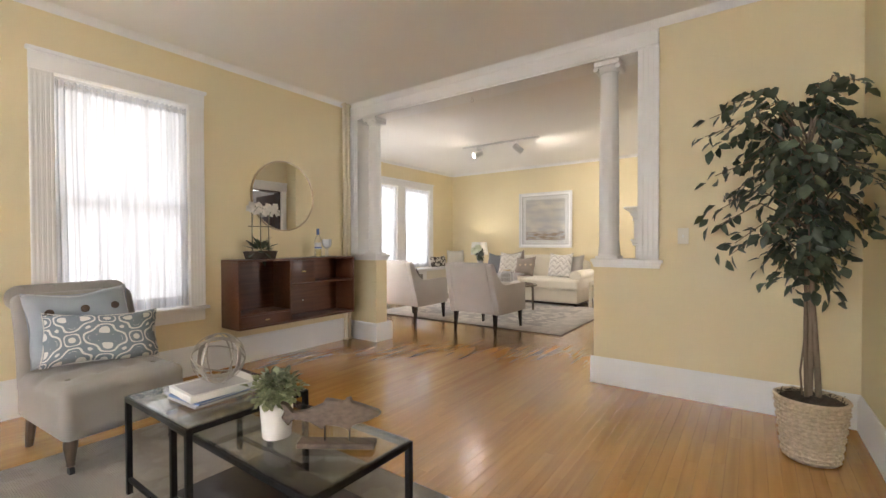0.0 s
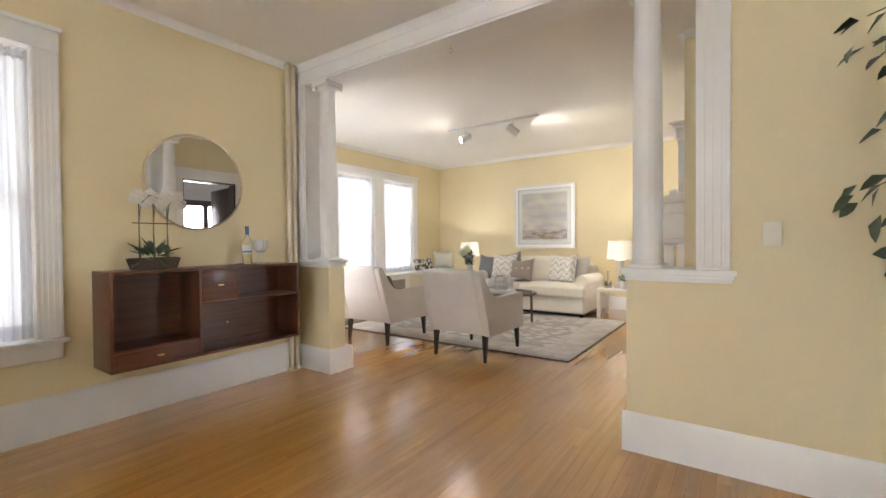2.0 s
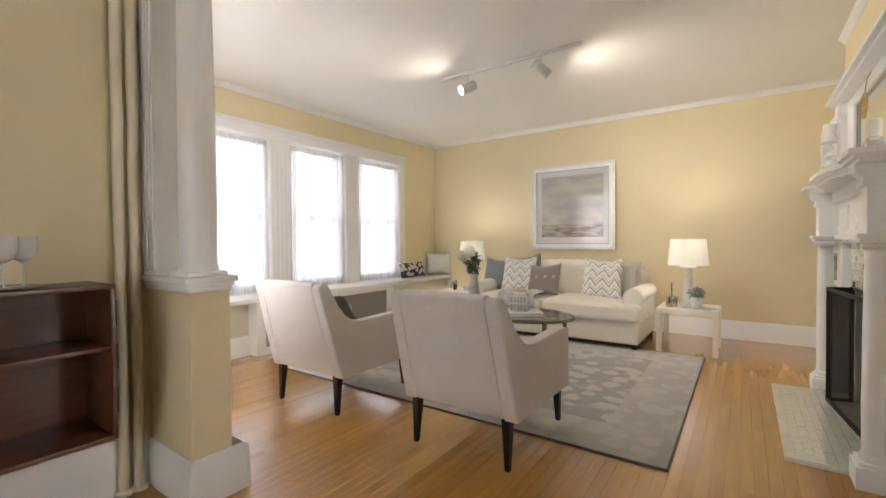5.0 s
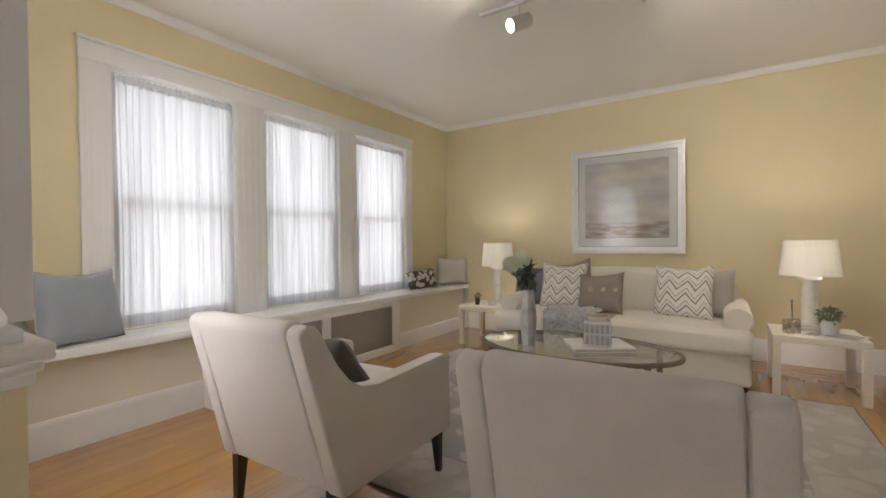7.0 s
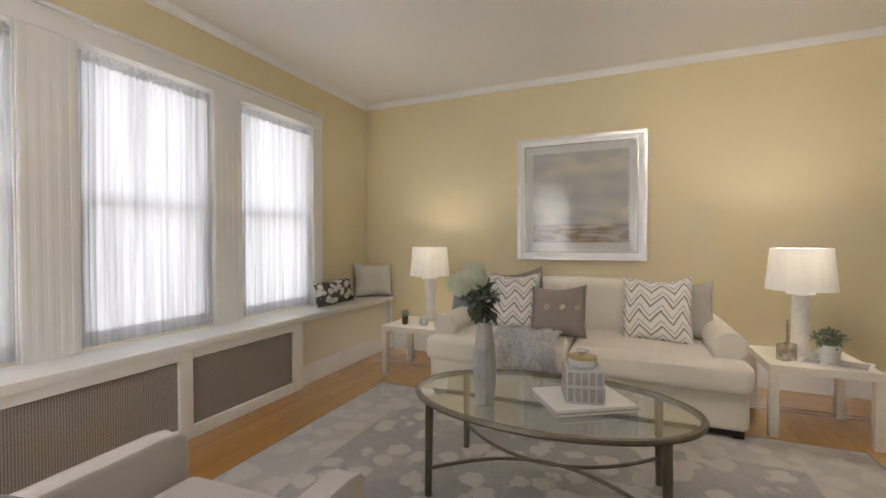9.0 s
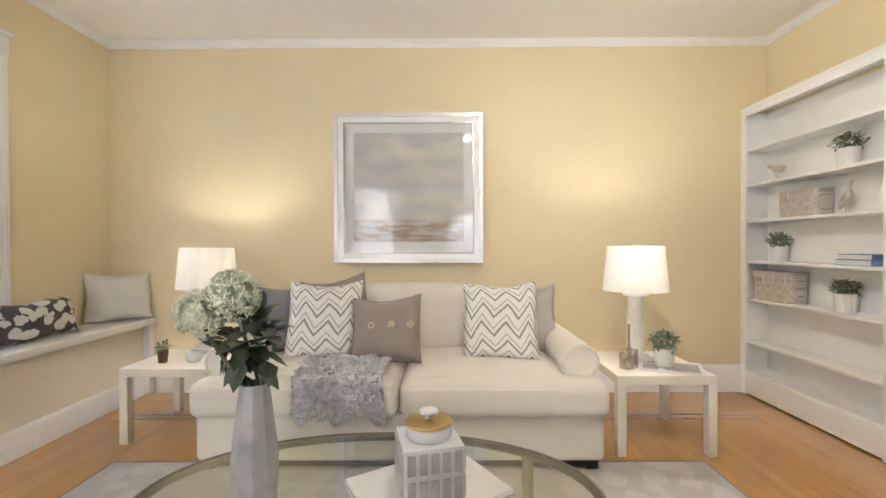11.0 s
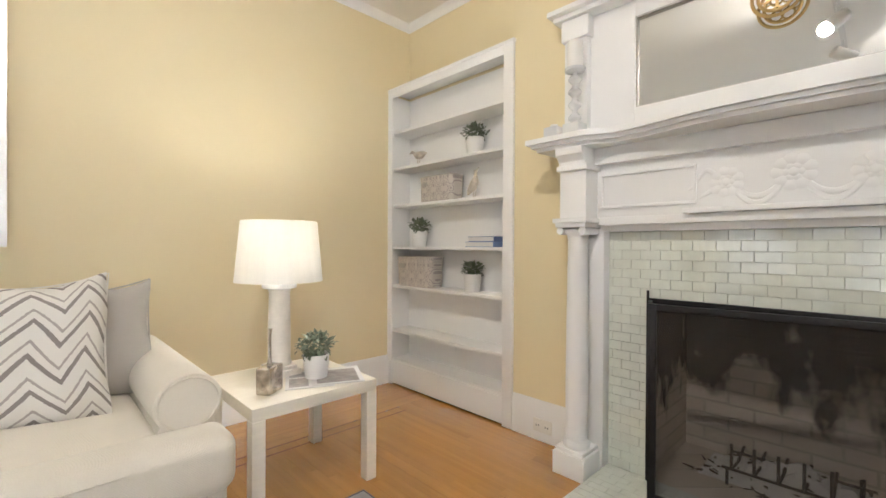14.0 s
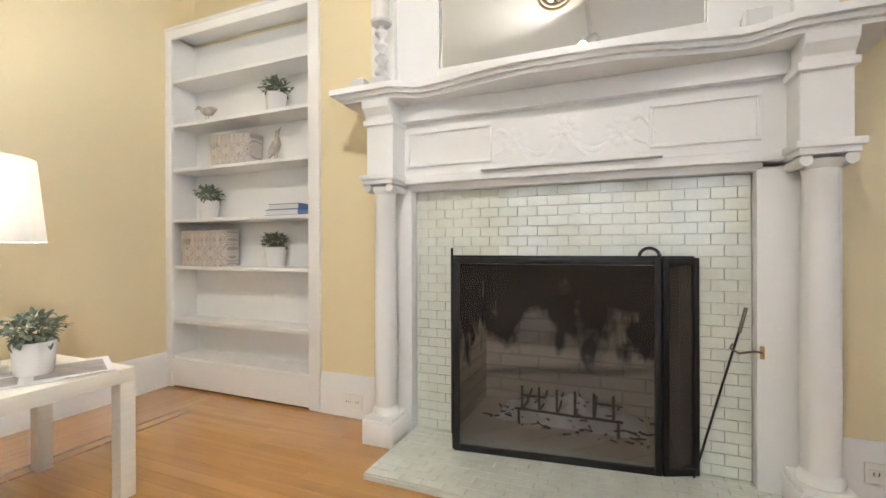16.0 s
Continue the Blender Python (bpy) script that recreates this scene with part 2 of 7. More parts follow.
FLOWERS = flower_cloth()
FUR = surface("shaggy_yarn", (0.66, 0.65, 0.65), 0.95, spread=0.25, coarse=30, fine=300, relief=0.3)
BLACK = surface("black_iron", (0.030, 0.029, 0.030), 0.45, 0.6, 0.3, 8, 200, 0.15)
STEEL = surface("brushed_steel", (0.50, 0.48, 0.45), 0.34, 1.0, 0.15, 6, 200, 0.1)
BRONZE = surface("aged_pewter", (0.24, 0.21, 0.165), 0.38, 0.9, 0.3, 9, 160, 0.15)
RUSTIRON = surface("rusty_iron", (0.15, 0.125, 0.105), 0.7, 0.3, 0.4, 12, 160, 0.3)
BRASS = surface("brass", (0.62, 0.45, 0.20), 0.3, 1.0, 0.2, 14, 200, 0.1)
MIRRORRIM = surface("champagne_metal", (0.52, 0.42, 0.28), 0.3, 1.0, 0.1, 10, 200, 0.05)
SILVERFRAME = surface("silver_leaf_frame", (0.78, 0.77, 0.755), 0.36, 0.5, 0.10, 12, 150, 0.2)
MATBOARD = surface("mat_board", (0.80, 0.79, 0.785), 0.85, spread=0.03, relief=0.05)
PORCELAIN = surface("white_ceramic", (0.83, 0.82, 0.80), 0.3, spread=0.03, coarse=8, relief=0.02, coat=0.3)
GREYCERAMIC = surface("grey_glazed_ceramic", (0.50, 0.49, 0.48), 0.32, spread=0.3, coarse=16, relief=0.1, coat=0.3)
STONE = surface("pale_stone", (0.72, 0.68, 0.62), 0.6, spread=0.14, coarse=22, fine=200, relief=0.3)
DRIFT = surface("carved_driftwood", (0.56, 0.50, 0.43), 0.7, spread=0.35, coarse=30, fine=120, relief=0.3)
MAGPIC = surface("printed_page", (0.40, 0.37, 0.36), 0.4, spread=0.5, coarse=22, fine=60, relief=0.02)
MOTTLE = surface("mottled_silver", (0.66, 0.60, 0.53), 0.25, 0.9, 0.6, 28, 90, 0.2)
WAX = surface("candle_wax", (0.85, 0.83, 0.78), 0.5, spread=0.03, relief=0.03)
LEAF = surface("ficus_leaf", (0.085, 0.112, 0.066), 0.34, spread=0.5, coarse=14, fine=60, relief=0.1)
SAGE = surface("sage_leaf", (0.20, 0.235, 0.16), 0.6, spread=0.5, coarse=40, fine=120, relief=0.1)
BOXWOOD = surface("variegated_boxwood", (0.36, 0.39, 0.22), 0.6, spread=0.6, coarse=45, fine=120, relief=0.1)
BLOOM = surface("white_bloom", (0.76, 0.78, 0.60), 0.8, spread=0.12, coarse=60, fine=200, relief=0.2)
ORCHID = surface("orchid_petal", (0.82, 0.78, 0.72), 0.6, spread=0.08, coarse=40, relief=0.1)
BARK = surface("pale_bark", (0.26, 0.19, 0.13), 0.85, spread=0.4, coarse=20, fine=90, relief=0.6, stretch=(1, 1, 0.3))
SOIL = surface("dry_moss", (0.10, 0.075, 0.055), 0.95, spread=0.5, coarse=40, fine=150, relief=0.8)
WICKER = surface("wicker", (0.62, 0.50, 0.35), 0.7, spread=0.35, coarse=50, fine=160, relief=0.4)
SPOTWHITE = surface("white_lamp_metal", (0.72, 0.70, 0.67), 0.35, spread=0.04, relief=0.03)
PLASTIC = surface("ivory_plastic", (0.85, 0.83, 0.77), 0.4, spread=0.03, relief=0.02)
TILE = surface("celadon_glaze", (0.76, 0.79, 0.70), 0.11, spread=0.13, coarse=9, fine=60, relief=0.08, coat=1.0)
GROUT = surface("grout", (0.67, 0.68, 0.60), 0.9, spread=0.15, relief=0.3)
TILE.node_tree.nodes["Principled BSDF"].inputs["IOR"].default_value = 1.75
PAPER = surface("paper", (0.75, 0.74, 0.72), 0.6, spread=0.05, coarse=30, relief=0.05, stretch=(1, 1, 40))
GREYPAPER = surface("grey_cover", (0.46, 0.45, 0.46), 0.5, spread=0.2, coarse=12, relief=0.05)
BLUECOVER = surface("blue_book_cloth", (0.20, 0.29, 0.52), 0.7, spread=0.1, relief=0.2)
NAVY = surface("navy_book_cloth", (0.13, 0.19, 0.36), 0.7, spread=0.1, relief=0.2)
FABRICBIN = medallion_cloth("printed_bin_cloth", (0.60, 0.55, 0.50), (0.40, 0.36, 0.34), 5.0)
DOORWOOD = wood("dark_door_wood", (0.020, 0.009, 0.006), (0.06, 0.026, 0.016), "z", 0.35)
HALLWALL = surface("hall_grey_paint", (0.36, 0.36, 0.37), 0.7, spread=0.06, relief=0.1)
PIPE = surface("cream_pipe_paint", (0.80, 0.72, 0.54), 0.4, spread=0.05, relief=0.05)


def rug_material(name, ground, figure, x0, x1, y0, y1, band):
    m, nt, b = blank(name)
    s = nt.nodes.new("ShaderNodeSeparateXYZ")
    nt.links.new(nt.nodes.new("ShaderNodeNewGeometry").outputs["Position"], s.inputs[0])
    dx = M(nt, "MINIMUM", M(nt, "SUBTRACT", s.outputs[0], x0), M(nt, "SUBTRACT", x1, s.outputs[0]))
    dy = M(nt, "MINIMUM", M(nt, "SUBTRACT", s.outputs[1], y0), M(nt, "SUBTRACT", y1, s.outputs[1]))
    edge = M(nt, "MINIMUM", dx, dy)
    vo = nt.nodes.new("ShaderNodeTexVoronoi")
    vo.feature = "SMOOTH_F1"
    vo.inputs["Scale"].default_value, vo.inputs["Smoothness"].default_value = 7.0, 0.25
    nt.links.new(nt.nodes.new("ShaderNodeNewGeometry").outputs["Position"], vo.inputs["Vector"])
    petal = M(nt, "ADD", vo.outputs["Distance"], M(nt, "MULTIPLY", noise_tex(nt, 18, 4), 0.55))
    fig = ramp(nt, petal, 0.67, 0.77)
    vein = ramp(nt, M(nt, "ABSOLUTE", M(nt, "SUBTRACT", noise_tex(nt, 9, 2), 0.5)), 0.0, 0.05)
    fig = M(nt, "MULTIPLY", M(nt, "MULTIPLY", fig, M(nt, "ADD", 0.8, M(nt, "MULTIPLY", vein, 0.2))), ramp(nt, noise_tex(nt, 2.2, 3), 0.15, 0.45))
    if band:
        rim = M(nt, "MULTIPLY", M(nt, "GREATER_THAN", edge, band), M(nt, "LESS_THAN", edge, band + 0.06))
        fig = M(nt, "MULTIPLY", fig, M(nt, "SUBTRACT", 1.0, M(nt, "MULTIPLY", rim, 0.7)))
        fig = M(nt, "MULTIPLY", fig, M(nt, "ADD", 0.45, M(nt, "MULTIPLY", M(nt, "GREATER_THAN", edge, band), 0.55)))
    pile = noise_tex(nt, 420, 2)
    c = mix(nt, fig, ground, figure)
    nt.links.new(mix(nt, M(nt, "MULTIPLY", pile, 0.35), c, tuple(v * 0.6 for v in ground)), b.inputs["Base Color"])
    b.inputs["Roughness"].default_value, b.inputs["Sheen Weight"].default_value = 0.95, 0.2
    bump(nt, b, M(nt, "ADD", pile, M(nt, "MULTIPLY", fig, -1.2)), 0.8, 0.004)
    return m


def glass_material(name, tint=(1, 1, 1), rough=0.0, clear=1.0):
    m, nt, b = blank(name)
    b.inputs["Base Color"].default_value = (*tint, 1)
    b.inputs["Roughness"].default_value, b.inputs["Transmission Weight"].default_value, b.inputs["IOR"].default_value = rough, clear, 1.45
    return m


def clear_pane(name, tint=(0.98, 0.985, 0.98), front=0.035, side=0.9):
    """A thin sheet: clear, with a mirror gloss that grows at a glancing view."""
    m, nt, b = blank(name)
    t, g, x = nt.nodes.new("ShaderNodeBsdfTransparent"), nt.nodes.new("ShaderNodeBsdfGlossy"), nt.nodes.new("ShaderNodeMixShader")
    t.inputs[0].default_value = (*tint, 1)
    g.inputs["Roughness"].default_value = 0.02
    fr = nt.nodes.new("ShaderNodeLayerWeight")
    nt.links.new(M(nt, "ADD", front, M(nt, "MULTIPLY", M(nt, "POWER", fr.outputs["Facing"], 3.4), side)), x.inputs[0])
    nt.links.new(t.outputs[0], x.inputs[1])
    nt.links.new(g.outputs[0], x.inputs[2])
    nt.links.new(x.outputs[0], nt.nodes["Material Output"].inputs[0])
    return m


def sheer_material(name, colour, through, solid, fold_tone=1.0):
    """Thin cloth: light passes, scattered; threads run up and across."""
    m, nt, b = blank(name)
    d, t, c = nt.nodes.new("ShaderNodeBsdfDiffuse"), nt.nodes.new("ShaderNodeBsdfTranslucent"), nt.nodes.new("ShaderNodeBsdfTransparent")
    # upright noise streaks put the shade of folds into the cloth's colour
    fold_shade = ramp(nt, noise_tex(nt, 20, 3, (1, 1, 0.03)), 0.34, 0.66)
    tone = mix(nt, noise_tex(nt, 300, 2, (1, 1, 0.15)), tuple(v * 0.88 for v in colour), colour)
    tone = mix(nt, fold_shade, tuple(v * fold_tone for v in colour), tone)
    for n in (d, t):
        nt.links.new(tone, n.inputs[0])
    a, e = nt.nodes.new("ShaderNodeMixShader"), nt.nodes.new("ShaderNodeMixShader")
    a.inputs[0].default_value, e.inputs[0].default_value = through, solid
    nt.links.new(d.outputs[0], a.inputs[1])
    nt.links.new(t.outputs[0], a.inputs[2])
    nt.links.new(c.outputs[0], e.inputs[1])
    nt.links.new(a.outputs[0], e.inputs[2])
    nt.links.new(e.outputs[0], nt.nodes["Material Output"].inputs[0])
    return m


GLASS = glass_material("clear_glass")
CRYSTAL = glass_material("crystal", (0.96, 0.965, 0.965), 0.08, 0.25)
WINE = glass_material("pale_wine_glass", (0.92, 0.88, 0.62))
PANE = clear_pane("window_pane")
ARTGLASS = clear_pane("picture_glass", (0.97, 0.975, 0.97), 0.026, 0.40)
TABLEGLASS = clear_pane("table_glass", (0.95, 0.975, 0.96), 0.06, 0.94)
# last value of the voile and hem: how dark the painted fold shade gets
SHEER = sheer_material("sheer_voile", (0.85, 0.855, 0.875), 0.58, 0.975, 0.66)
HEM = sheer_material("sheer_hem", (0.80, 0.80, 0.82), 0.45, 0.97, 0.75)
SHADE = sheer_material("lamp_shade_linen", (0.86, 0.84, 0.78), 0.23, 0.985)


def wire_mesh(name, cover):
    m, nt, b = blank(name)
    d, c, x = nt.nodes.new("ShaderNodeBsdfDiffuse"), nt.nodes.new("ShaderNodeBsdfTransparent"), nt.nodes.new("ShaderNodeMixShader")
    d.inputs[0].default_value, x.inputs[0].default_value = (0.085, 0.072, 0.062, 1), cover
    nt.links.new(c.outputs[0], x.inputs[1])
    nt.links.new(d.outputs[0], x.inputs[2])
    nt.links.new(x.outputs[0], nt.nodes["Material Output"].inputs[0])
    return m


SCREENMESH, FOLDEDMESH = wire_mesh("fire_screen_mesh", 0.24), wire_mesh("doubled_fire_screen_mesh", 0.68)
MIRROR = blank("silvered_mirror")[0]
MIRROR.node_tree.nodes["Principled BSDF"].inputs["Metallic"].default_value = 1.0
MIRROR.node_tree.nodes["Principled BSDF"].inputs["Roughness"].default_value = 0.01
MIRROR.node_tree.nodes["Principled BSDF"].inputs["Base Color"].default_value = (0.88, 0.89, 0.88, 1)


def lit_glass():
    m, nt, b = blank("lit_lamp_lens")
    b.inputs["Emission Color"].default_value, b.inputs["Emission Strength"].default_value = (1, 0.9, 0.75, 1), 14.0
    return m


LITLENS = lit_glass()


def picture_material():
    """A pale seascape: clouded sky over a low brown shore with soft reflections."""
    m, nt, b = blank("seascape_print")
    u, v = uv_pair(nt)
    cloud = ramp(nt, noise_tex(nt, 3.2, 4, (1, 1, 2.2)), 0.38, 0.68)
    c = mix(nt, cloud, (0.52, 0.51, 0.53), (0.74, 0.69, 0.60))
    shore = M(nt, "MULTIPLY", ramp(nt, M(nt, "SUBTRACT", 0.30, v), 0.0, 0.03), ramp(nt, noise_tex(nt, 6, 4, (1, 1, 5)), 0.42, 0.60))
    c = mix(nt, shore, c, (0.36, 0.26, 0.19))
    sea = ramp(nt, M(nt, "SUBTRACT", 0.13, v), 0.0, 0.08)
    c = mix(nt, M(nt, "MULTIPLY", sea, 0.7), c, (0.42, 0.37, 0.33))
    nt.links.new(c, b.inputs["Base Color"])
    b.inputs["Roughness"].default_value = 0.7
    return m


PICTURE = picture_material()


def grille_material():
    """Pressed metal lattice: small dark holes in a grey sheet."""
    m, nt, b = blank("radiator_grille")
    s = nt.nodes.new("ShaderNodeSeparateXYZ")
    nt.links.new(nt.nodes.new("ShaderNodeNewGeometry").outputs["Position"], s.inputs[0])
    p, q = M(nt, "ADD", s.outputs[1], s.outputs[2]), M(nt, "SUBTRACT", s.outputs[1], s.outputs[2])
    w = M(nt, "MULTIPLY", M(nt, "SINE", M(nt, "MULTIPLY", p, 260)), M(nt, "SINE", M(nt, "MULTIPLY", q, 260)))
    hole = M(nt, "GREATER_THAN", w, 0.28)
    nt.links.new(mix(nt, hole, (0.44, 0.41, 0.38), (0.15, 0.135, 0.12)), b.inputs["Base Color"])
    b.inputs["Roughness"].default_value, b.inputs["Metallic"].default_value = 0.5, 0.3
    bump(nt, b, M(nt, "MULTIPLY", hole, -1.0), 0.6, 0.003)
    return m


GRILLE = grille_material()


def soot_brick():
    m, nt, b = blank("sooty_firebrick")
    tx = nt.nodes.new("ShaderNodeTexBrick")
    s = nt.nodes.new("ShaderNodeSeparateXYZ")
    nt.links.new(nt.nodes.new("ShaderNodeNewGeometry").outputs["Position"], s.inputs[0])
    cv = nt.nodes.new("ShaderNodeCombineXYZ")
    nt.links.new(M(nt, "ADD", s.outputs[0], s.outputs[1]), cv.inputs[0])
    nt.links.new(s.outputs[2], cv.inputs[1])
    nt.links.new(cv.outputs[0], tx.inputs["Vector"])
    tx.inputs["Scale"].default_value, tx.inputs["Brick Width"].default_value, tx.inputs["Row Height"].default_value = 1.0, 0.21, 0.068
    tx.inputs["Mortar Size"].default_value = 0.006
    tx.inputs["Color1"].default_value, tx.inputs["Color2"].default_value, tx.inputs["Mortar"].default_value = (0.62, 0.54, 0.46, 1), (0.54, 0.46, 0.38, 1), (0.46, 0.40, 0.34, 1)
    soot = ramp(nt, M(nt, "ADD", M(nt, "MULTIPLY", noise_tex(nt, 7, 5, (1, 1, 0.6)), 0.9), M(nt, "SUBTRACT", M(nt, "MULTIPLY", s.outputs[2], 0.9), M(nt, "MULTIPLY", ramp(nt, M(nt, "ABSOLUTE", M(nt, "SUBTRACT", s.outputs[1], 6.74)), 0.16, 0.0), 0.09))), 0.76, 0.86)
    nt.links.new(mix(nt, soot, tx.outputs[0], (0.022, 0.019, 0.017)), b.inputs["Base Color"])
    b.inputs["Roughness"].default_value = 0.95
    bump(nt, b, M(nt, "ADD", tx.outputs[1], noise_tex(nt, 60, 3)), 0.6, 0.004)
    return m


FIREBRICK = soot_brick()


# ---- mesh helpers ----
def box(bm, x0, x1, y0, y1, z0, z1, bev=0.0, seg=2):
    m = Matrix.LocRotScale(((x0 + x1) / 2, (y0 + y1) / 2, (z0 + z1) / 2), None, (abs(x1 - x0), abs(y1 - y0), abs(z1 - z0)))
    vs = bmesh.ops.create_cube(bm, size=1.0, matrix=m)["verts"]
    if bev:
        es = list({e for v in vs for e in v.link_edges})
        bmesh.ops.bevel(bm, geom=es, offset=bev, segments=seg, affect="EDGES", profile=0.6)
    return bm


def boxes(*rows, bev=0.0):
    bm = bmesh.new()
    for r in rows:
        box(bm, *r, bev=bev)
    return bm


def lathe(bm, prof, seg=24, cx=0.0, cy=0.0, flute=0, depth=0.0, cap=True):
    rings = []
    for r, z in prof:
        ring = []
        for i in range(seg):
            a = 2 * math.pi * i / seg
            rr = r * (1 - depth * (0.5 + 0.5 * math.cos(flute * a))) if flute else r
            ring.append(bm.verts.new((cx + rr * math.cos(a), cy + rr * math.sin(a), z)))
        rings.append(ring)
    for p, q in zip(rings, rings[1:]):
        for i in range(seg):
            j = (i + 1) % seg
            bm.faces.new((p[i], p[j], q[j], q[i]))
    if cap:
        bm.faces.new(rings[0][::-1])
        bm.faces.new(rings[-1])
    return bm


def tube(bm, pts, radius, seg=8, closed=False):
    pts = [Vector(p) for p in pts]
    n = len(pts)
    radii = radius if isinstance(radius, (list, tuple)) else [radius] * n
    rings, up = [], None
    for i, p in enumerate(pts):
        a = pts[(i - 1) % n] if closed or i else p
        b = pts[(i + 1) % n] if closed or i < n - 1 else p
        d = (b - a).normalized()
        if up is None:
            up = Vector((0, 0, 1)) if abs(d.z) < 0.9 else Vector((1, 0, 0))
        side = d.cross(up).normalized()
        up = side.cross(d).normalized()
        rings.append([bm.verts.new(p + radii[i] * (math.cos(2 * math.pi * k / seg) * side + math.sin(2 * math.pi * k / seg) * up)) for k in range(seg)])
    for i in range(n if closed else n - 1):
        p, q = rings[i], rings[(i + 1) % n]
        for k in range(seg):
            j = (k + 1) % seg
            bm.faces.new((p[k], p[j], q[j], q[k]))
    if not closed:
        bm.faces.new(rings[0][::-1])
        bm.faces.new(rings[-1])
    return bm


def prism(bm, poly, axis, a, b, bev=0.0):
    """A polygon drawn across the other two axes (in x, y, z order), drawn out along axis from a to b."""
    def at(u, v, w):
        return {"x": (w, u, v), "y": (u, w, v), "z": (u, v, w)}[axis]
    p, q = [bm.verts.new(at(u, v, a)) for u, v in poly], [bm.verts.new(at(u, v, b)) for u, v in poly]
    fs = [bm.faces.new(p[::-1]), bm.faces.new(q)]
    for i in range(len(poly)):
        j = (i + 1) % len(poly)
        fs.append(bm.faces.new((p[i], p[j], q[j], q[i])))
    bmesh.ops.recalc_face_normals(bm, faces=fs)
    if bev:
        bmesh.ops.bevel(bm, geom=list({e for f in fs for e in f.edges}), offset=bev, segments=3, affect="EDGES", profile=0.6)
    return bm


def soft_box(bm, x0, x1, y0, y1, z0, z1, r, bulge=0.0, n=5, warp=None):
    """An upholstered block: round edges, swelling top, an optional bend of every point."""
    c, h = Vector(((x0 + x1) / 2, (y0 + y1) / 2, (z0 + z1) / 2)), Vector(((x1 - x0) / 2, (y1 - y0) / 2, (z1 - z0) / 2))
    r = min(r, min(h) * 0.98)

    def steps(k):
        inner = [-(k - r) + 2 * (k - r) * i / n for i in range(n + 1)]
        return [-k, -k + 0.35 * r, -k + 0.7 * r] + inner + [k - 0.7 * r, k - 0.35 * r, k]
    verts = {}

    def vert(p):
        inner = Vector([max(-(h[i] - r), min(h[i] - r, p[i])) for i in range(3)])
        d = p - inner
        q = inner + d.normalized() * r if d.length > 1e-9 else p
        u, v = p.x / h.x, p.y / h.y
        q.z += bulge * max(0, 1 - u * u) * max(0, 1 - v * v) * (1 if p.z > 0 else 0.0) * (p.z / h.z)
        q = q + c
        if warp:
            q = Vector(warp(q))
        key = tuple(round(t, 6) for t in p)
        if key not in verts:
            verts[key] = bm.verts.new(q)
        return verts[key]
    for ax in range(3):
        a1, a2 = (ax + 1) % 3, (ax + 2) % 3
        s1, s2 = steps(h[a1]), steps(h[a2])
        for sign in (-1, 1):
            for i in range(len(s1) - 1):
                for j in range(len(s2) - 1):
                    quad = []
                    for di, dj in ((0, 0), (1, 0), (1, 1), (0, 1)):
                        p = Vector((0, 0, 0))
                        p[ax], p[a1], p[a2] = sign * h[ax], s1[i + di], s2[j + dj]
                        quad.append(vert(p))
                    bm.faces.new(quad if sign > 0 else quad[::-1])
    return bm


def pillow_mesh(w, h, t, n=14, seed=1):
    """A stuffed cushion standing in the xz plane on its lower edge, with ears at its corners."""
    bm = bmesh.new()
    uv = bm.loops.layers.uv.new("UVMap")
    rng = random.Random(seed)
    ph = [rng.uniform(0, 6.28) for _ in range(4)]
    grid = {}
    for s in (-1, 1):
        for i in range(n + 1):
            for j in range(n + 1):
                u, v = 2 * i / n - 1, 2 * j / n - 1
                u, v = math.sin(u * math.pi / 2) * 0.35 + u * 0.65, math.sin(v * math.pi / 2) * 0.35 + v * 0.65
                rim = i in (0, n) or j in (0, n)
                if rim and s == 1:
                    grid[1, i, j] = grid[-1, i, j]
                    continue
                th = 0 if rim else t / 2 * ((1 - u ** 4) * (1 - v ** 4)) ** 0.55
                th *= 1 + 0.10 * math.sin(3 * u + ph[0]) * math.sin(2.6 * v + ph[1])
                x = w / 2 * u * (1 - 0.055 * (1 - v * v)) + 0.008 * math.sin(5 * v + ph[2]) * (1 - abs(u) * 0.3)
                z = h / 2 * v * (1 - 0.075 * (1 - u * u)) + 0.006 * math.sin(5 * u + ph[3])
                z -= 0.055 * h * max(0.0, v) ** 1.5 * (1 - u * u)
                grid[s, i, j] = bm.verts.new((x, s * th, z + h / 2))
    for s in (-1, 1):
        for i in range(n):
            for j in range(n):
                idx = ((i, j), (i + 1, j), (i + 1, j + 1), (i, j + 1))
                if s > 0:
                    idx = idx[::-1]
                f = bm.faces.new([grid[s, a, b] for a, b in idx])
                for lp, (a, b) in zip(f.loops, idx):
                    lp[uv].uv = (a / n, b / n)
    return bm


def finish(name, bm, material, smooth=35):
    me = bpy.data.meshes.new(name)
    bm.to_mesh(me)
    bm.free()
    me.materials.append(material)
    if smooth:
        me.shade_smooth()
        me.set_sharp_from_angle(angle=radians(smooth))
    return me


def part(name, bm, material, parent, label="", smooth=35):
    ob = new(name, finish(name, bm, material, smooth))
    ob.parent = parent
    if label:
        tagged(ob, label)
    return ob


def structure(name, bm, material, label="", smooth=35):
    return tagged(new(name, finish(name, bm, material, smooth)), label, name.rstrip("_0123456789").replace("_", " "), kind="structure")


def thing(name, label, category, x=0.0, y=0.0, z=0.0, turn=0.0, group=""):
    ob = new(name)
    ob.empty_display_size = 0.1
    ob.matrix_basis = pose(x, y, z, 0, 0, turn)
    return tagged(ob, label, category, group)


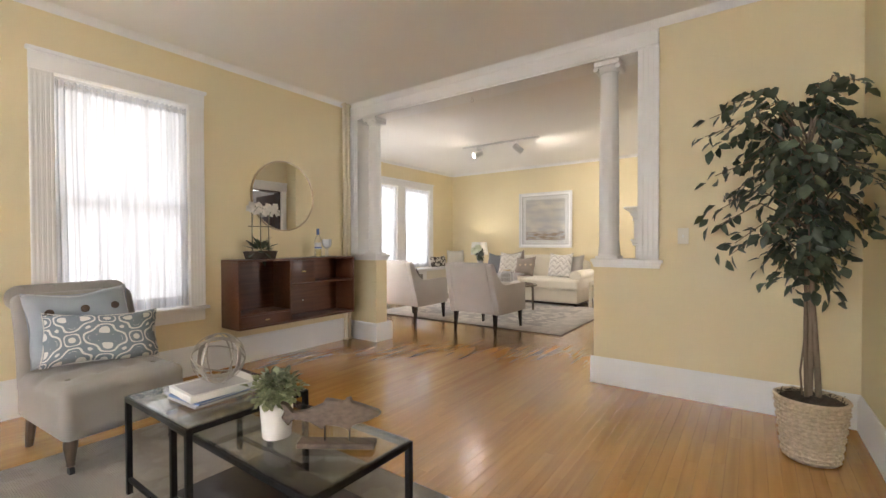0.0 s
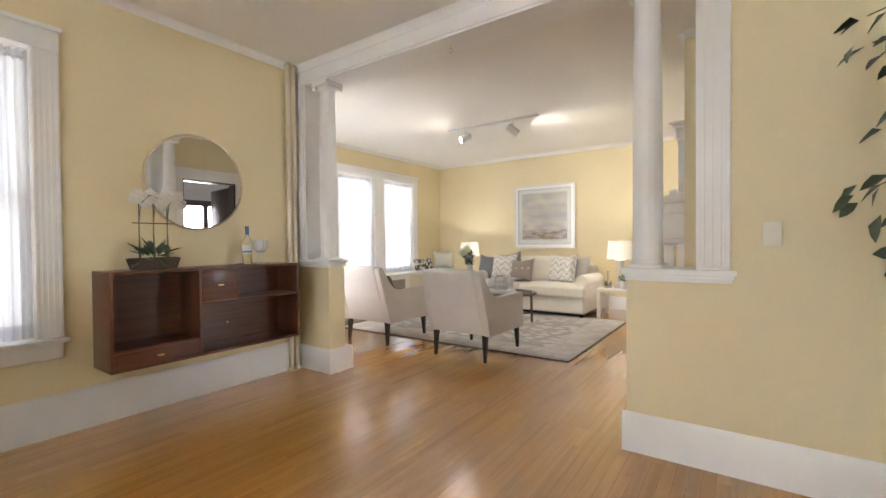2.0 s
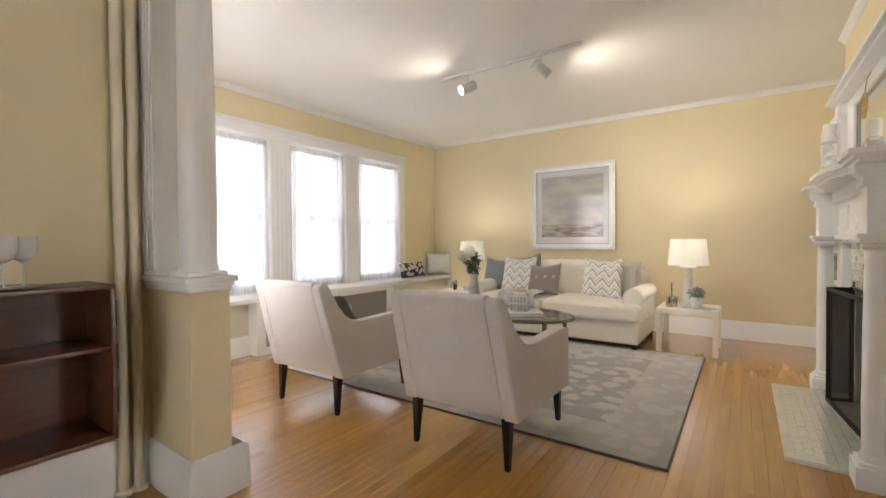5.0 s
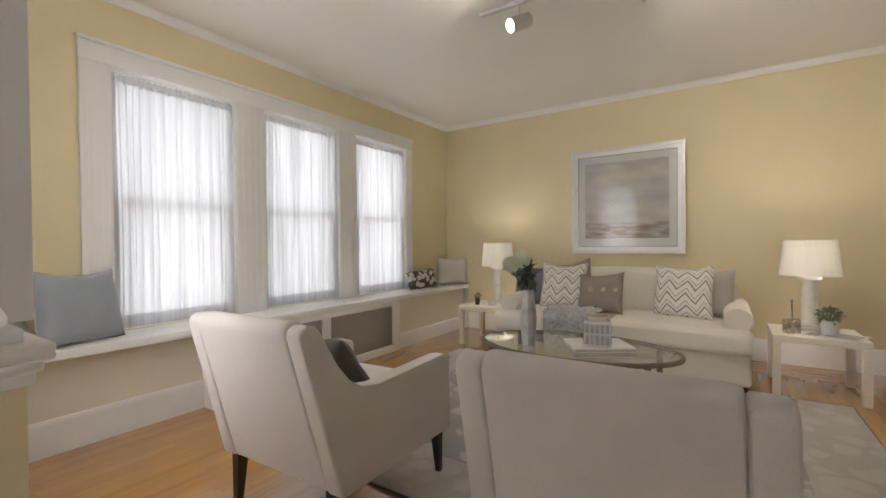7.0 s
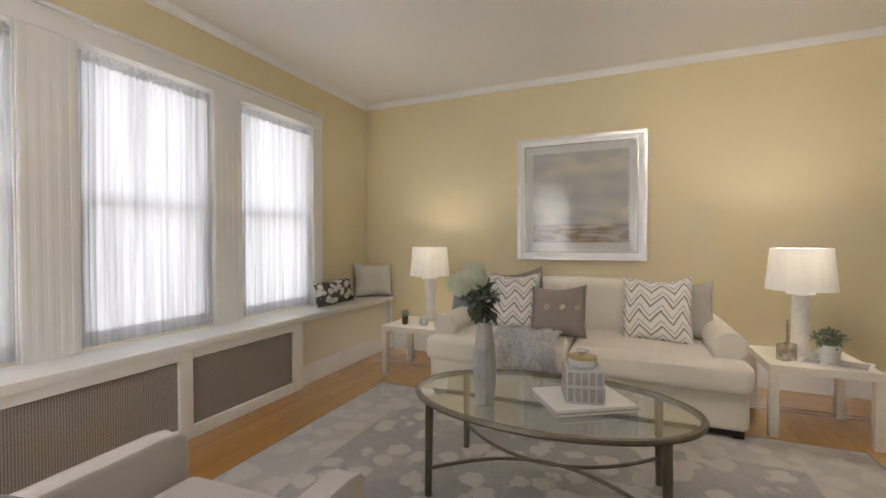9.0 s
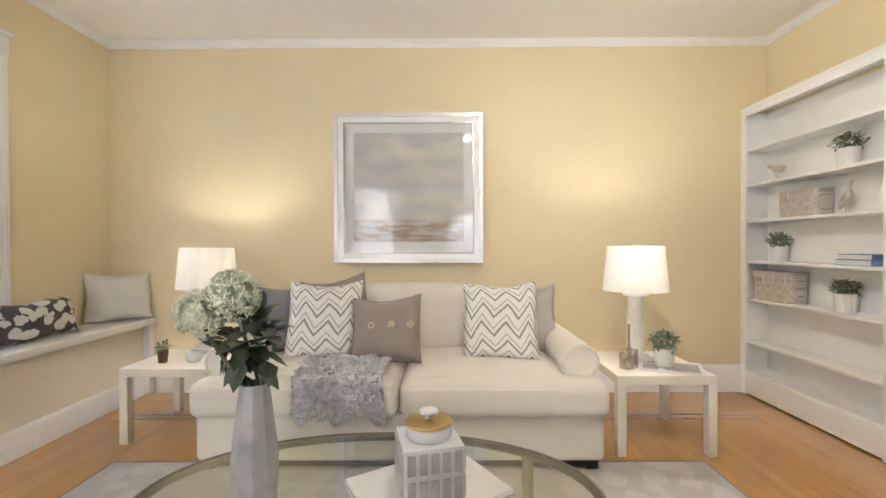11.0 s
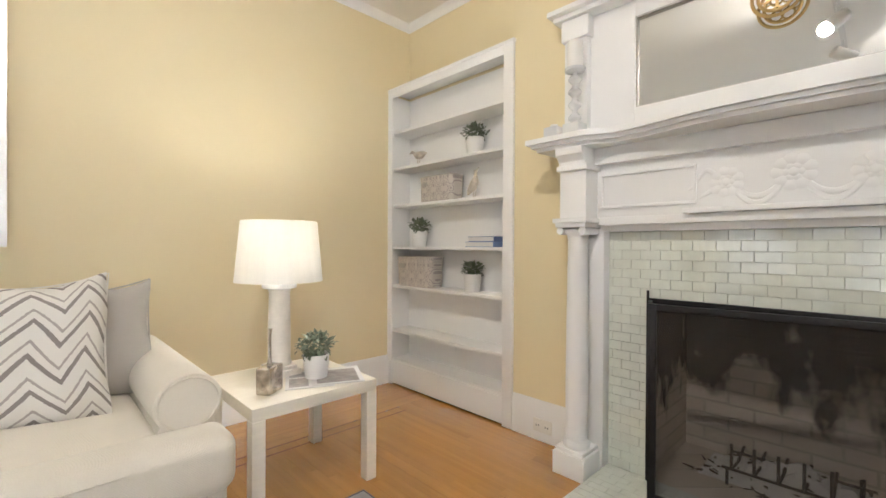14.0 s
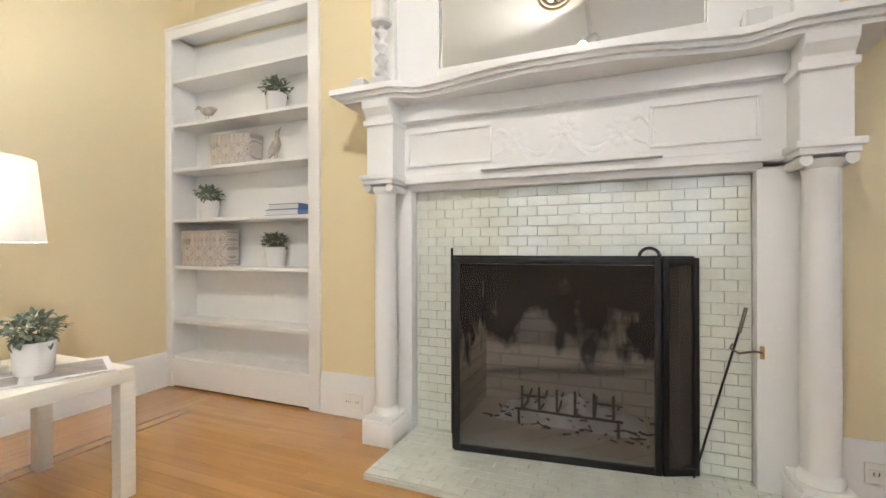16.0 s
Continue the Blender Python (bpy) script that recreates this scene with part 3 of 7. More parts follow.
def piece(name, mesh, parent, m):
    ob = new(name, mesh)
    ob.parent = parent
    ob.matrix_basis = m
    return ob


# ---- plan ----
WX, LX = -3.94, -5.95            # window walls: dining end, living room
DY0, DY1 = 4.03, 4.26            # the divider's two faces
AY = 9.15                        # the picture wall
BX, NX, OX = -0.89, -0.70, -0.60  # chimney breast, alcove, opening wall
RX, BY = 0.56, -2.0              # right and rear walls of the first room
CZ = 2.80
HX, HY = 2.2, 8.0

structure("ceiling", boxes((-6.3, 2.6, -2.3, 9.5, CZ, CZ + 0.12)), CEIL, "smooth off-white painted plaster ceiling")
sub = structure("floor", boxes((-6.3, 2.6, -2.3, 9.5, -0.10, -0.016)), WALNUTINLAY, "golden strip oak floor with a glossy finish")
structure("ground", boxes((-300, 300, -300, 300, -0.9, -0.8)), SOIL, "dark ground outside the house")


def wall_with_holes(bm, axis, f0, f1, a0, a1, z0, z1, holes):
    """A wall f0 to f1 thick, along axis from a0 to a1; holes are (b0, b1, low, high), in order."""
    def put(b0, b1, lo, hi):
        if b1 - b0 > 1e-4 and hi - lo > 1e-4:
            box(bm, *((f0, f1, b0, b1) if axis == "y" else (b0, b1, f0, f1)), lo, hi)
    at = a0
    for b0, b1, lo, hi in holes:
        put(at, b0, z0, z1)
        put(b0, b1, z0, lo)
        put(b0, b1, hi, z1)
        at = b1
    put(at, a1, z0, z1)
    return bm


WIN1 = (1.305, 2.180, 0.58, 2.335)
WINS = ((5.155, 5.995, 0.60, 2.335), (6.260, 7.110, 0.60, 2.335), (7.358, 8.197, 0.60, 2.335))
structure("wall_west_front", wall_with_holes(bmesh.new(), "y", WX - 0.22, WX, BY, DY0, 0, CZ, [WIN1]), WALL, "pale yellow painted plaster wall")
structure("wall_west", wall_with_holes(bmesh.new(), "y", LX - 0.22, LX, DY1 - 0.2, AY + 0.2, 0, CZ, WINS), WALL, "pale yellow painted plaster wall with three windows")
structure("wall_south_west", wall_with_holes(bmesh.new(), "x", DY0, DY1, LX, WX, 0, CZ, [(-5.00, -4.20, 0.60, 2.335)]), WALL, "pale yellow painted plaster wall")
structure("wall_north", boxes((LX, HX, AY, AY + 0.2, 0, CZ)), WALL, "pale yellow painted plaster wall behind the sofa")
structure("wall_divider", boxes((-0.555, RX, DY0, DY1, 0, CZ)), WALL, "pale yellow painted plaster wall beside the colonnade")
structure("wall_east_front", boxes((RX, RX + 0.2, BY, DY1, 0, CZ)), WALL, "pale yellow painted plaster wall")
structure("wall_rear", wall_with_holes(bmesh.new(), "x", BY - 0.2, BY, WX - 0.22, RX + 0.2, 0, CZ, [(-3.1, -2.1, 0.60, 2.335), (-1.1, -0.1, 0.60, 2.335)]), WALL, "pale yellow painted plaster wall")
structure("wall_alcove", boxes((NX, NX + 0.15, 7.98, AY, 0, CZ)), WALL, "pale yellow painted plaster alcove wall above the bookcase")
structure("wall_opening", wall_with_holes(bmesh.new(), "y", OX, OX + 0.16, DY1, 5.40, 0, CZ, [(4.46, 5.26, 0, 2.13)]), WALL, "pale yellow wall with a cased doorway")
# chimney breast, hollow round the firebox
structure("chimney_breast", wall_with_holes(bmesh.new(), "y", BX, -0.30, 5.40, 7.98, 0, CZ, [(6.29, 7.21, 0, 0.80)]), WALL, "pale yellow painted chimney breast")
structure("wall_hall", boxes((HX, HX + 0.2, 4.0, 5.35, 0, CZ), (HX, HX + 0.2, 5.35, 6.95, 0, 0.9), (HX, HX + 0.2, 5.35, 6.95, 2.1, CZ), (HX, HX + 0.2, 6.95, AY, 0, CZ), (OX + 0.3, HX, DY1 - 0.02, DY1 + 0.10, 0, CZ), (-0.28, -0.20, 5.42, AY, 0, CZ)), HALLWALL, "grey painted hall walls")

# half walls of the colonnade
HALF_R, HALF_L = (-1.035, -0.555), (WX + 0.001, -3.515)
for name, (a, b) in (("half_wall_right", HALF_R), ("half_wall_left", HALF_L)):
    far = 4.205 if b < -3 else DY1
    structure(name, boxes((a, b, DY0, far, 0, 0.955)), WALL, "yellow painted half wall under a column")
    t = structure("trim", boxes((a - 0.022 * (name[-1] == "t" and a > -2), b + 0.03, DY0 - 0.03, far + 0.03, 0.985, 1.012), (a - 0.012 * (a > -2), b + 0.018, DY0 - 0.018, far + 0.018, 0.965, 0.986), (a - 0.006 * (a > -2), b + 0.010, DY0 - 0.010, far + 0.010, 0.945, 0.966), bev=0.006), TRIM, "white moulded cap on the half wall")
structure("beam", boxes((WX, -0.56, DY0 - 0.006, DY1 + 0.006, 2.615, CZ), (WX, -0.56, DY0 - 0.014, DY1 + 0.014, 2.635, 2.66)), TRIM, "white boxed beam over the colonnade")


def jamb(x0, x1):
    bm = boxes((x0, x1, DY0 - 0.018, DY1 + 0.018, 1.012, 2.615), bev=0.004)
    w = x1 - x0
    for k in range(4):
        c = x0 + w * (k + 0.6) / 4.2
        box(bm, c, c + w * 0.13, DY0 - 0.024, DY0 - 0.016, 1.03, 2.615, 0.003)
    return bm


structure("trim", jamb(-0.700, -0.553), TRIM, "white fluted jamb of the colonnade")
structure("trim", jamb(WX + 0.001, -3.79), TRIM, "white fluted jamb of the colonnade")


def column(x, y):
    t = thing("column", "white painted round column with moulded capital", "column", x, y, 1.012, group="columns of the colonnade")
    part("base", boxes((-0.088, 0.088, -0.088, 0.088, 0, 0.022), bev=0.004), TRIM, t)
    part("shaft", lathe(bmesh.new(), [(0.084, 0.022), (0.086, 0.034), (0.080, 0.046), (0.076, 0.056), (0.078, 0.30), (0.077, 0.8), (0.068, 1.48), (0.070, 1.50), (0.070, 1.515), (0.066, 1.52)], 48, 0, 0, 16, 0.035), TRIM, t)
    bm = lathe(bmesh.new(), [(0.066, 1.52), (0.080, 1.535), (0.088, 1.55), (0.088, 1.565)], 32)
    box(bm, -0.098, 0.098, -0.098, 0.098, 1.565, 1.603, 0.005)
    for sx in (-1, 1):
        tube(bm, [(sx * 0.086, -0.085, 1.548), (sx * 0.086, 0.085, 1.548)], 0.020, 12)
    part("capital", bm, TRIM, t)
    return t


column(-0.945, 4.145)
column(-3.612, 4.117)


# ---- trim ----
def base_profile(d=0.020, h=0.215):
    return [(0, 0), (d, 0), (d, h - 0.045), (d - 0.004, h - 0.035), (d - 0.004, h - 0.022), (d * 0.45, h - 0.008), (d * 0.3, h), (0, h)]


def skirt(bm, axis, face, sign, a, b, prof):
    return prism(bm, [(face + sign * u, v) for u, v in prof], axis, a, b)


bb = bmesh.new()
P = base_profile(0.022, 0.255)
skirt(bb, "y", WX, 1, BY, DY0 - 0.022, P)
P = base_profile()
for args in (("x", DY0, -1, -1.057, RX), ("x", DY1, 1, -1.057, OX), ("x", DY0, -1, WX, -3.493), ("x", DY1, 1, WX, -3.493), ("y", -3.515, 1, DY0 - 0.0, DY1 + 0.0),
             ("y", -1.035, -1, DY0, DY1), ("y", RX, -1, BY, DY0 - 0.022), ("x", BY, 1, WX, RX), ("x", AY, -1, LX + 0.37, NX - 0.2), ("y", BX, -1, 7.57, 7.96), ("y", BX, -1, 5.40, 5.83), ("x", 5.40, -1, BX - 0.02, OX), ("y", OX, -1, DY1, 4.34)):
    skirt(bb, *args, P)
structure("baseboard", bb, TRIM, "tall white moulded baseboard")
cv = bmesh.new()
CP = [(0, 0), (0.006, 0), (0.012, 0.012), (0.030, 0.038), (0.044, 0.046), (0.048, 0.050), (0, 0.050)]
for axis, face, sign, a, b in (("y", WX, 1, BY, DY0), ("x", DY0 - 0.006, -1, WX, RX), ("y", RX, -1, BY, DY0), ("x", BY, 1, WX, RX), ("y", LX, 1, DY1, AY), ("x", AY, -1, LX, NX), ("y", BX, -1, 5.40, 7.98), ("y", NX, -1, 7.98, AY),
                               ("x", DY1 + 0.006, 1, LX, OX), ("x", 5.40, -1, BX, OX), ("x", 7.98, 1, BX, NX), ("y", OX, -1, DY1, 5.40)):
    prism(cv, [(face + sign * u, CZ - 0.050 + v) for u, v in CP], axis, a, b)
structure("trim", cv, TRIM, "slim white crown moulding under the ceiling")

# cased doorway to the hall
dc = boxes((OX - 0.022, OX + 0.0, 4.34, 4.46, 0, 2.13), (OX - 0.022, OX + 0.0, 5.26, 5.38, 0, 2.13), (OX - 0.026, OX, 4.33, 5.39, 2.13, 2.27), (OX - 0.040, OX, 4.32, 5.395, 2.27, 2.295), bev=0.004)
structure("trim", dc, TRIM, "white door casing of the hall doorway")
structure("trim", boxes((OX + 0.001, OX + 0.159, 5.24, 5.262, 0, 2.13), (OX + 0.001, OX + 0.159, 4.458, 4.48, 0, 2.13), (OX + 0.001, OX + 0.159, 4.48, 5.24, 2.11, 2.132)), DOORWOOD, "dark stained door jamb")
d = tagged(new("door_1"), "dark stained panelled door standing open in the hall", "door", kind="structure")
d.matrix_basis = pose(OX + 0.19, 5.25, 0.01, 0, 0, 8)
part("leaf", boxes((0, 0.80, 0, 0.04, 0, 2.08), (0.10, 0.70, -0.008, 0.0, 1.15, 1.95), (0.10, 0.70, -0.008, 0.0, 0.2, 1.0), bev=0.004), DOORWOOD, d)
hk = bmesh.new()
lathe(hk, [(0.006, 0), (0.006, 0.03), (0.022, 0.04), (0.026, 0.055), (0.018, 0.068)], 16)
hk.transform(pose(0.74, -0.0, 1.0, 90, 0, 0))
part("door_handle", hk, BRASS, d, "round brass door knob")

# ---- windows ----
def sash_window(number, y0, y1, z0, z1, face, label):
    """Frame, two sashes and panes in a hole of the wall whose inner face is at x = face."""
    w = tagged(new("window_%d" % number), label, "window", kind="structure")
    w.location = (face - 0.06, (y0 + y1) / 2, z0)
    h, b = z1 - z0, (y1 - y0) / 2
    part("window_frame", boxes((-0.10, 0.022, -b, -b + 0.025, 0, h), (-0.10, 0.022, b - 0.025, b, 0, h), (-0.10, 0.022, -b + 0.025, b - 0.025, h - 0.025, h), (-0.10, 0.022, -b + 0.025, b - 0.025, 0, 0.02)), TRIM, w)
    part("reveal", boxes((0.0225, 0.059, -b, -b + 0.004, 0, h), (0.0225, 0.059, b - 0.004, b, 0, h), (0.0225, 0.059, -b + 0.004, b - 0.004, h - 0.004, h)), TRIM, w)
    for lo, hi, x in ((0.02, h * 0.5 + 0.02, -0.01), (h * 0.5 - 0.02, h - 0.025, -0.05)):
        q = b - 0.026
        s = part("sash", boxes((x - 0.018, x + 0.018, -q, -q + 0.035, lo, hi), (x - 0.018, x + 0.018, q - 0.035, q, lo, hi), (x - 0.018, x + 0.018, -q + 0.035, q - 0.035, lo, lo + 0.030), (x - 0.018, x + 0.018, -q + 0.035, q - 0.035, hi - 0.024, hi)), TRIM, w)
        p = part("pane", boxes((x - 0.003, x + 0.003, -q + 0.035, q - 0.035, lo + 0.030, hi - 0.024)), PANE, s)
        p.visible_shadow = False
    return w


sash_window(1, *WIN1, WX, "tall white double-hung sash window")
for k, r in enumerate(WINS):
    sash_window(2 + k, *r, LX, "tall white double-hung sash window over the window seat")
# out of view: the bay window added for its light, then the rear pair
for k, (xa, xb, yf) in enumerate(((-5.00, -4.20, DY1), (-3.1, -2.1, BY), (-1.1, -0.1, BY))):
    w = sash_window(6 + k, -(xb - xa) / 2, (xb - xa) / 2, 0.60, 2.335, 0, "tall white double-hung sash window")
    w.matrix_basis = pose((xa + xb) / 2, yf - 0.06, 0.60, 0, 0, 90)
    structure("trim", boxes((xa - 0.12, xa, yf, yf + 0.024, 0.60, 2.335), (xb, xb + 0.12, yf, yf + 0.024, 0.60, 2.335), (xa - 0.13, xb + 0.13, yf, yf + 0.03, 2.335, 2.47), (xa - 0.14, xb + 0.14, yf, yf + 0.06, 0.572, 0.60), bev=0.003), TRIM, "white casing of an unseen window")


def fluted(bm, face, y0, y1, z0, z1):
    """A flat casing board with reeds."""
    box(bm, face, face + 0.020, y0, y1, z0, z1, 0.003)
    w = y1 - y0
    box(bm, face + 0.018, face + 0.024, y0 + 0.004, y0 + w * 0.16, z0, z1, 0.003)
    box(bm, face + 0.018, face + 0.024, y1 - w * 0.16, y1 - 0.004, z0, z1, 0.003)
    for k in range(3):
        c = y0 + w * (0.30 + 0.2 * k)
        box(bm, face + 0.018, face + 0.0222, c - w * 0.06, c + w * 0.06, z0 + 0.02, z1 - 0.02, 0.003)


cs = bmesh.new()
fluted(cs, WX, WIN1[0] - 0.130, WIN1[0], 0.60, 2.335)
fluted(cs, WX, WIN1[1], WIN1[1] + 0.130, 0.60, 2.335)
box(cs, WX, WX + 0.024, WIN1[0] - 0.132, WIN1[1] + 0.132, 2.335, 2.462, 0.003)
box(cs, WX, WX + 0.045, WIN1[0] - 0.145, WIN1[1] + 0.145, 2.455, 2.482, 0.006)
structure("trim", cs, TRIM, "white fluted window casing")
structure("trim", boxes((WX - 0.05, WX + 0.060, WIN1[0] - 0.150, WIN1[1] + 0.150, 0.575, 0.602), (WX, WX + 0.022, WIN1[0] - 0.125, WIN1[1] + 0.125, 0.475, 0.575), bev=0.006), TRIM, "white window sill with its apron")
cs = bmesh.new()
fluted(cs, LX, 4.985, WINS[0][0], 0.60, 2.335)
fluted(cs, LX, WINS[0][1], WINS[1][0], 0.60, 2.335)
fluted(cs, LX, WINS[1][1], WINS[2][0], 0.60, 2.335)
fluted(cs, LX, WINS[2][1], 8.335, 0.60, 2.335)
box(cs, LX, LX + 0.024, 4.983, 8.337, 2.335, 2.455, 0.003)
box(cs, LX, LX + 0.045, 4.970, 8.350, 2.450, 2.475, 0.006)
structure("trim", cs, TRIM, "white casing round the three windows")


def curtain(y0, y1, z0, z1, face, label, seed):
    """A shirred sheer panel on a thin rod, hem at the foot."""
    t = thing("sheer_curtain", label, "curtain", face - 0.012, (y0 + y1) / 2, z0, group="sheer curtains")
    rng = random.Random(seed)
    ph = [rng.uniform(0, 6.28) for _ in range(6)]
    h, b = z1 - z0, (y1 - y0) / 2 - 0.006
    amp = [rng.uniform(0.5, 1.0) for _ in range(4)]

    def wave(s, v):
        lift = 1 - 0.35 * v
        return lift * (0.010 * amp[0] * math.sin(s * 40 + ph[0] + 1.2 * math.sin(s * 7 + ph[3])) + 0.007 * amp[1] * math.sin(s * 73 + ph[1]) + 0.004 * math.sin(s * 131 + ph[2]))

    def sheet(lo, hi, ny, nz, off, gather=0.0):
        bm = bmesh.new()
        rows = []
        for j in range(nz + 1):
            v = lo + (hi - lo) * j / nz
            drift = 0.012 * math.sin(v * 5 + ph[4])
            rows.append([bm.verts.new((off + wave(2 * i / ny - 1 + drift, v) + gather * 0.006 * math.sin(i * 2.1), -b + 2 * b * i / ny, v * h + (0.006 * math.sin(i * 0.9 + ph[5]) if gather and j in (0, nz) else 0))) for i in range(ny + 1)])
        for p, q in zip(rows, rows[1:]):
            for i in range(ny):
                bm.faces.new((p[i], p[i + 1], q[i + 1], q[i]))
        return bm
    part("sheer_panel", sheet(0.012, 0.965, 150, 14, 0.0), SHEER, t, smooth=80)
    part("hem", sheet(0.006, 0.055, 150, 2, 0.002), HEM, t, "doubled hem", smooth=80)
    part("heading", sheet(0.955, 0.988, 170, 2, 0.003, 1.0), HEM, t, "gathered rod pocket", smooth=80)
    part("curtain_rod", tube(bmesh.new(), [(0.0, -b - 0.004, h * 0.972), (0.0, b + 0.004, h * 0.972)], 0.005, 8), SPOTWHITE, t)
    return t


curtain(*WIN1[:2], 0.605, 2.325, WX, "white sheer voile curtain over the sash window", 3)
# curtains of the unseen windows, the added bay one first
for xa, xb, yf in ((-5.00, -4.20, DY1), (-3.1, -2.1, BY), (-1.1, -0.1, BY)):
    c = curtain(-(xb - xa) / 2, (xb - xa) / 2, 0.605, 2.325, 0, "white sheer voile curtain over the sash window", 29)
    c.matrix_basis = pose((xa + xb) / 2, yf - 0.012, 0.605, 0, 0, 90)
for k, r in enumerate(WINS):
    curtain(*r[:2], 0.605, 2.325, LX, "white sheer voile curtain above the window seat", 11 + k)

# hall window
hw = tagged(new("window_5"), "dark-framed hall window bright with daylight", "window", kind="structure")
hw.location = (HX, 6.15, 0.9)
part("window_frame", boxes((-0.03, 0.10, -0.80, -0.70, 0, 1.2), (-0.03, 0.10, 0.70, 0.80, 0, 1.2), (-0.03, 0.10, -0.70, 0.70, 1.08, 1.2), (-0.03, 0.10, -0.70, 0.70, 0, 0.06), (-0.02, 0.08, -0.05, 0.05, 0.06, 1.08)), DOORWOOD, hw)

# ---- window seat ----
SX = -5.585
seat = tagged(new("window_seat"), "white built-in window seat with radiator grilles", "window seat", kind="structure")
part("seat_top", boxes((LX, SX, DY1, AY, 0.552, 0.600), bev=0.006), TRIM, seat)
part("panel", boxes((LX, SX - 0.165, DY1, 5.61, 0, 0.552), (LX, SX - 0.075, 7.66, AY, 0, 0.552)), CREAM, seat, "cream panel under the seat")
part("front_frame", boxes((SX - 0.17, SX - 0.012, 5.61, 5.71, 0, 0.552), (SX - 0.10, SX - 0.012, 6.595, 6.680, 0, 0.552), (SX - 0.10, SX - 0.012, 7.555, 7.66, 0, 0.552), (SX - 0.10, SX - 0.012, 5.71, 6.595, 0, 0.075), (SX - 0.10, SX - 0.012, 6.68, 7.555, 0, 0.075), (SX - 0.10, SX - 0.012, 5.71, 6.595, 0.495, 0.552), (SX - 0.10, SX - 0.012, 6.68, 7.555, 0.495, 0.552), (SX - 0.09, SX - 0.02, AY - 0.05, AY, 0, 0.552), bev=0.003), TRIM, seat)
for a, b in ((5.71, 6.595), (6.68, 7.555)):
    part("grille", boxes((SX - 0.045, SX - 0.038, a, b, 0.075, 0.495)), GRILLE, seat, "perforated grey metal radiator grille")
sb = bmesh.new()
skirt(sb, "y", SX - 0.165, 1, DY1, 5.61, base_profile(0.022, 0.20))
skirt(sb, "y", SX - 0.075, 1, 7.66, AY - 0.05, base_profile(0.022, 0.16))
part("seat_baseboard", sb, TRIM, seat)


# ---- seating ----
def narrowed(bm):
    """The back draws in a little towards its top."""
    for v in bm.verts:
        v.co.x *= 1 - 0.085 * max(0.0, v.co.z - 0.62) / 0.28
    return bm


def armchair(x, y, turn):
    t = thing("armchair", "cream linen armchair with dark tapered legs on the rug", "armchair", x, y, 0, turn, "pair of armchairs")
    side = [(-0.375, 0.255), (-0.536, 0.852), (-0.532, 0.878), (-0.506, 0.894), (-0.470, 0.888), (-0.448, 0.856), (-0.388, 0.738), (-0.335, 0.672), (-0.275, 0.634), (-0.180, 0.616), (0.290, 0.624), (0.345, 0.616), (0.366, 0.592), (0.368, 0.245)]
    for s in (-1, 1):
        part("arm", narrowed(prism(bmesh.new(), side, "x", s * 0.280, s * 0.362, 0.016)), LINEN, t)
        off = [(yy, zz) for yy, zz in side[3:13]]
        part("piping", narrowed(tube(bmesh.new(), [(s * 0.357, yy, zz - 0.003) for yy, zz in off], 0.0045, 6)), LINEN, t)
    back = [(-0.372, 0.260), (-0.540, 0.860), (-0.535, 0.888), (-0.508, 0.904), (-0.468, 0.898), (-0.443, 0.868), (-0.383, 0.730), (-0.250, 0.500), (-0.235, 0.260)]
    part("backrest", narrowed(prism(bmesh.new(), back, "x", -0.2815, 0.2815, 0.014)), LINEN, t)
    part("seat_frame", soft_box(bmesh.new(), -0.273, 0.273, -0.30, 0.362, 0.245, 0.375, 0.02), LINEN, t)
    part("seat_cushion", soft_box(bmesh.new(), -0.268, 0.268, -0.285, 0.370, 0.372, 0.495, 0.045, 0.022), LINEN, t)
    for sx, sy in ((-1, -1), (1, -1), (-1, 1), (1, 1)):
        bm = bmesh.new()
        cx, cy = sx * 0.288, (-0.345 if sy < 0 else 0.345)
        ex, ey = cx + sx * 0.006, cy + sy * 0.012
        p = [bm.verts.new((cx + a * 0.024, cy + b * 0.024, 0.262)) for a, b in ((-1, -1), (1, -1), (1, 1), (-1, 1))]
        q = [bm.verts.new((ex + a * 0.012, ey + b * 0.012, 0.0)) for a, b in ((-1, -1), (1, -1), (1, 1), (-1, 1))]
        bm.faces.new(p)
        bm.faces.new(q[::-1])
        for i in range(4):
            bm.faces.new((q[i], q[(i + 1) % 4], p[(i + 1) % 4], p[i]))
        part("leg", bm, DARKLEG, t, "dark stained tapered leg")
    return t


first = armchair(-4.10, 5.425, 2)
copy_thing(first, pose(-2.83, 5.445, 0.0))


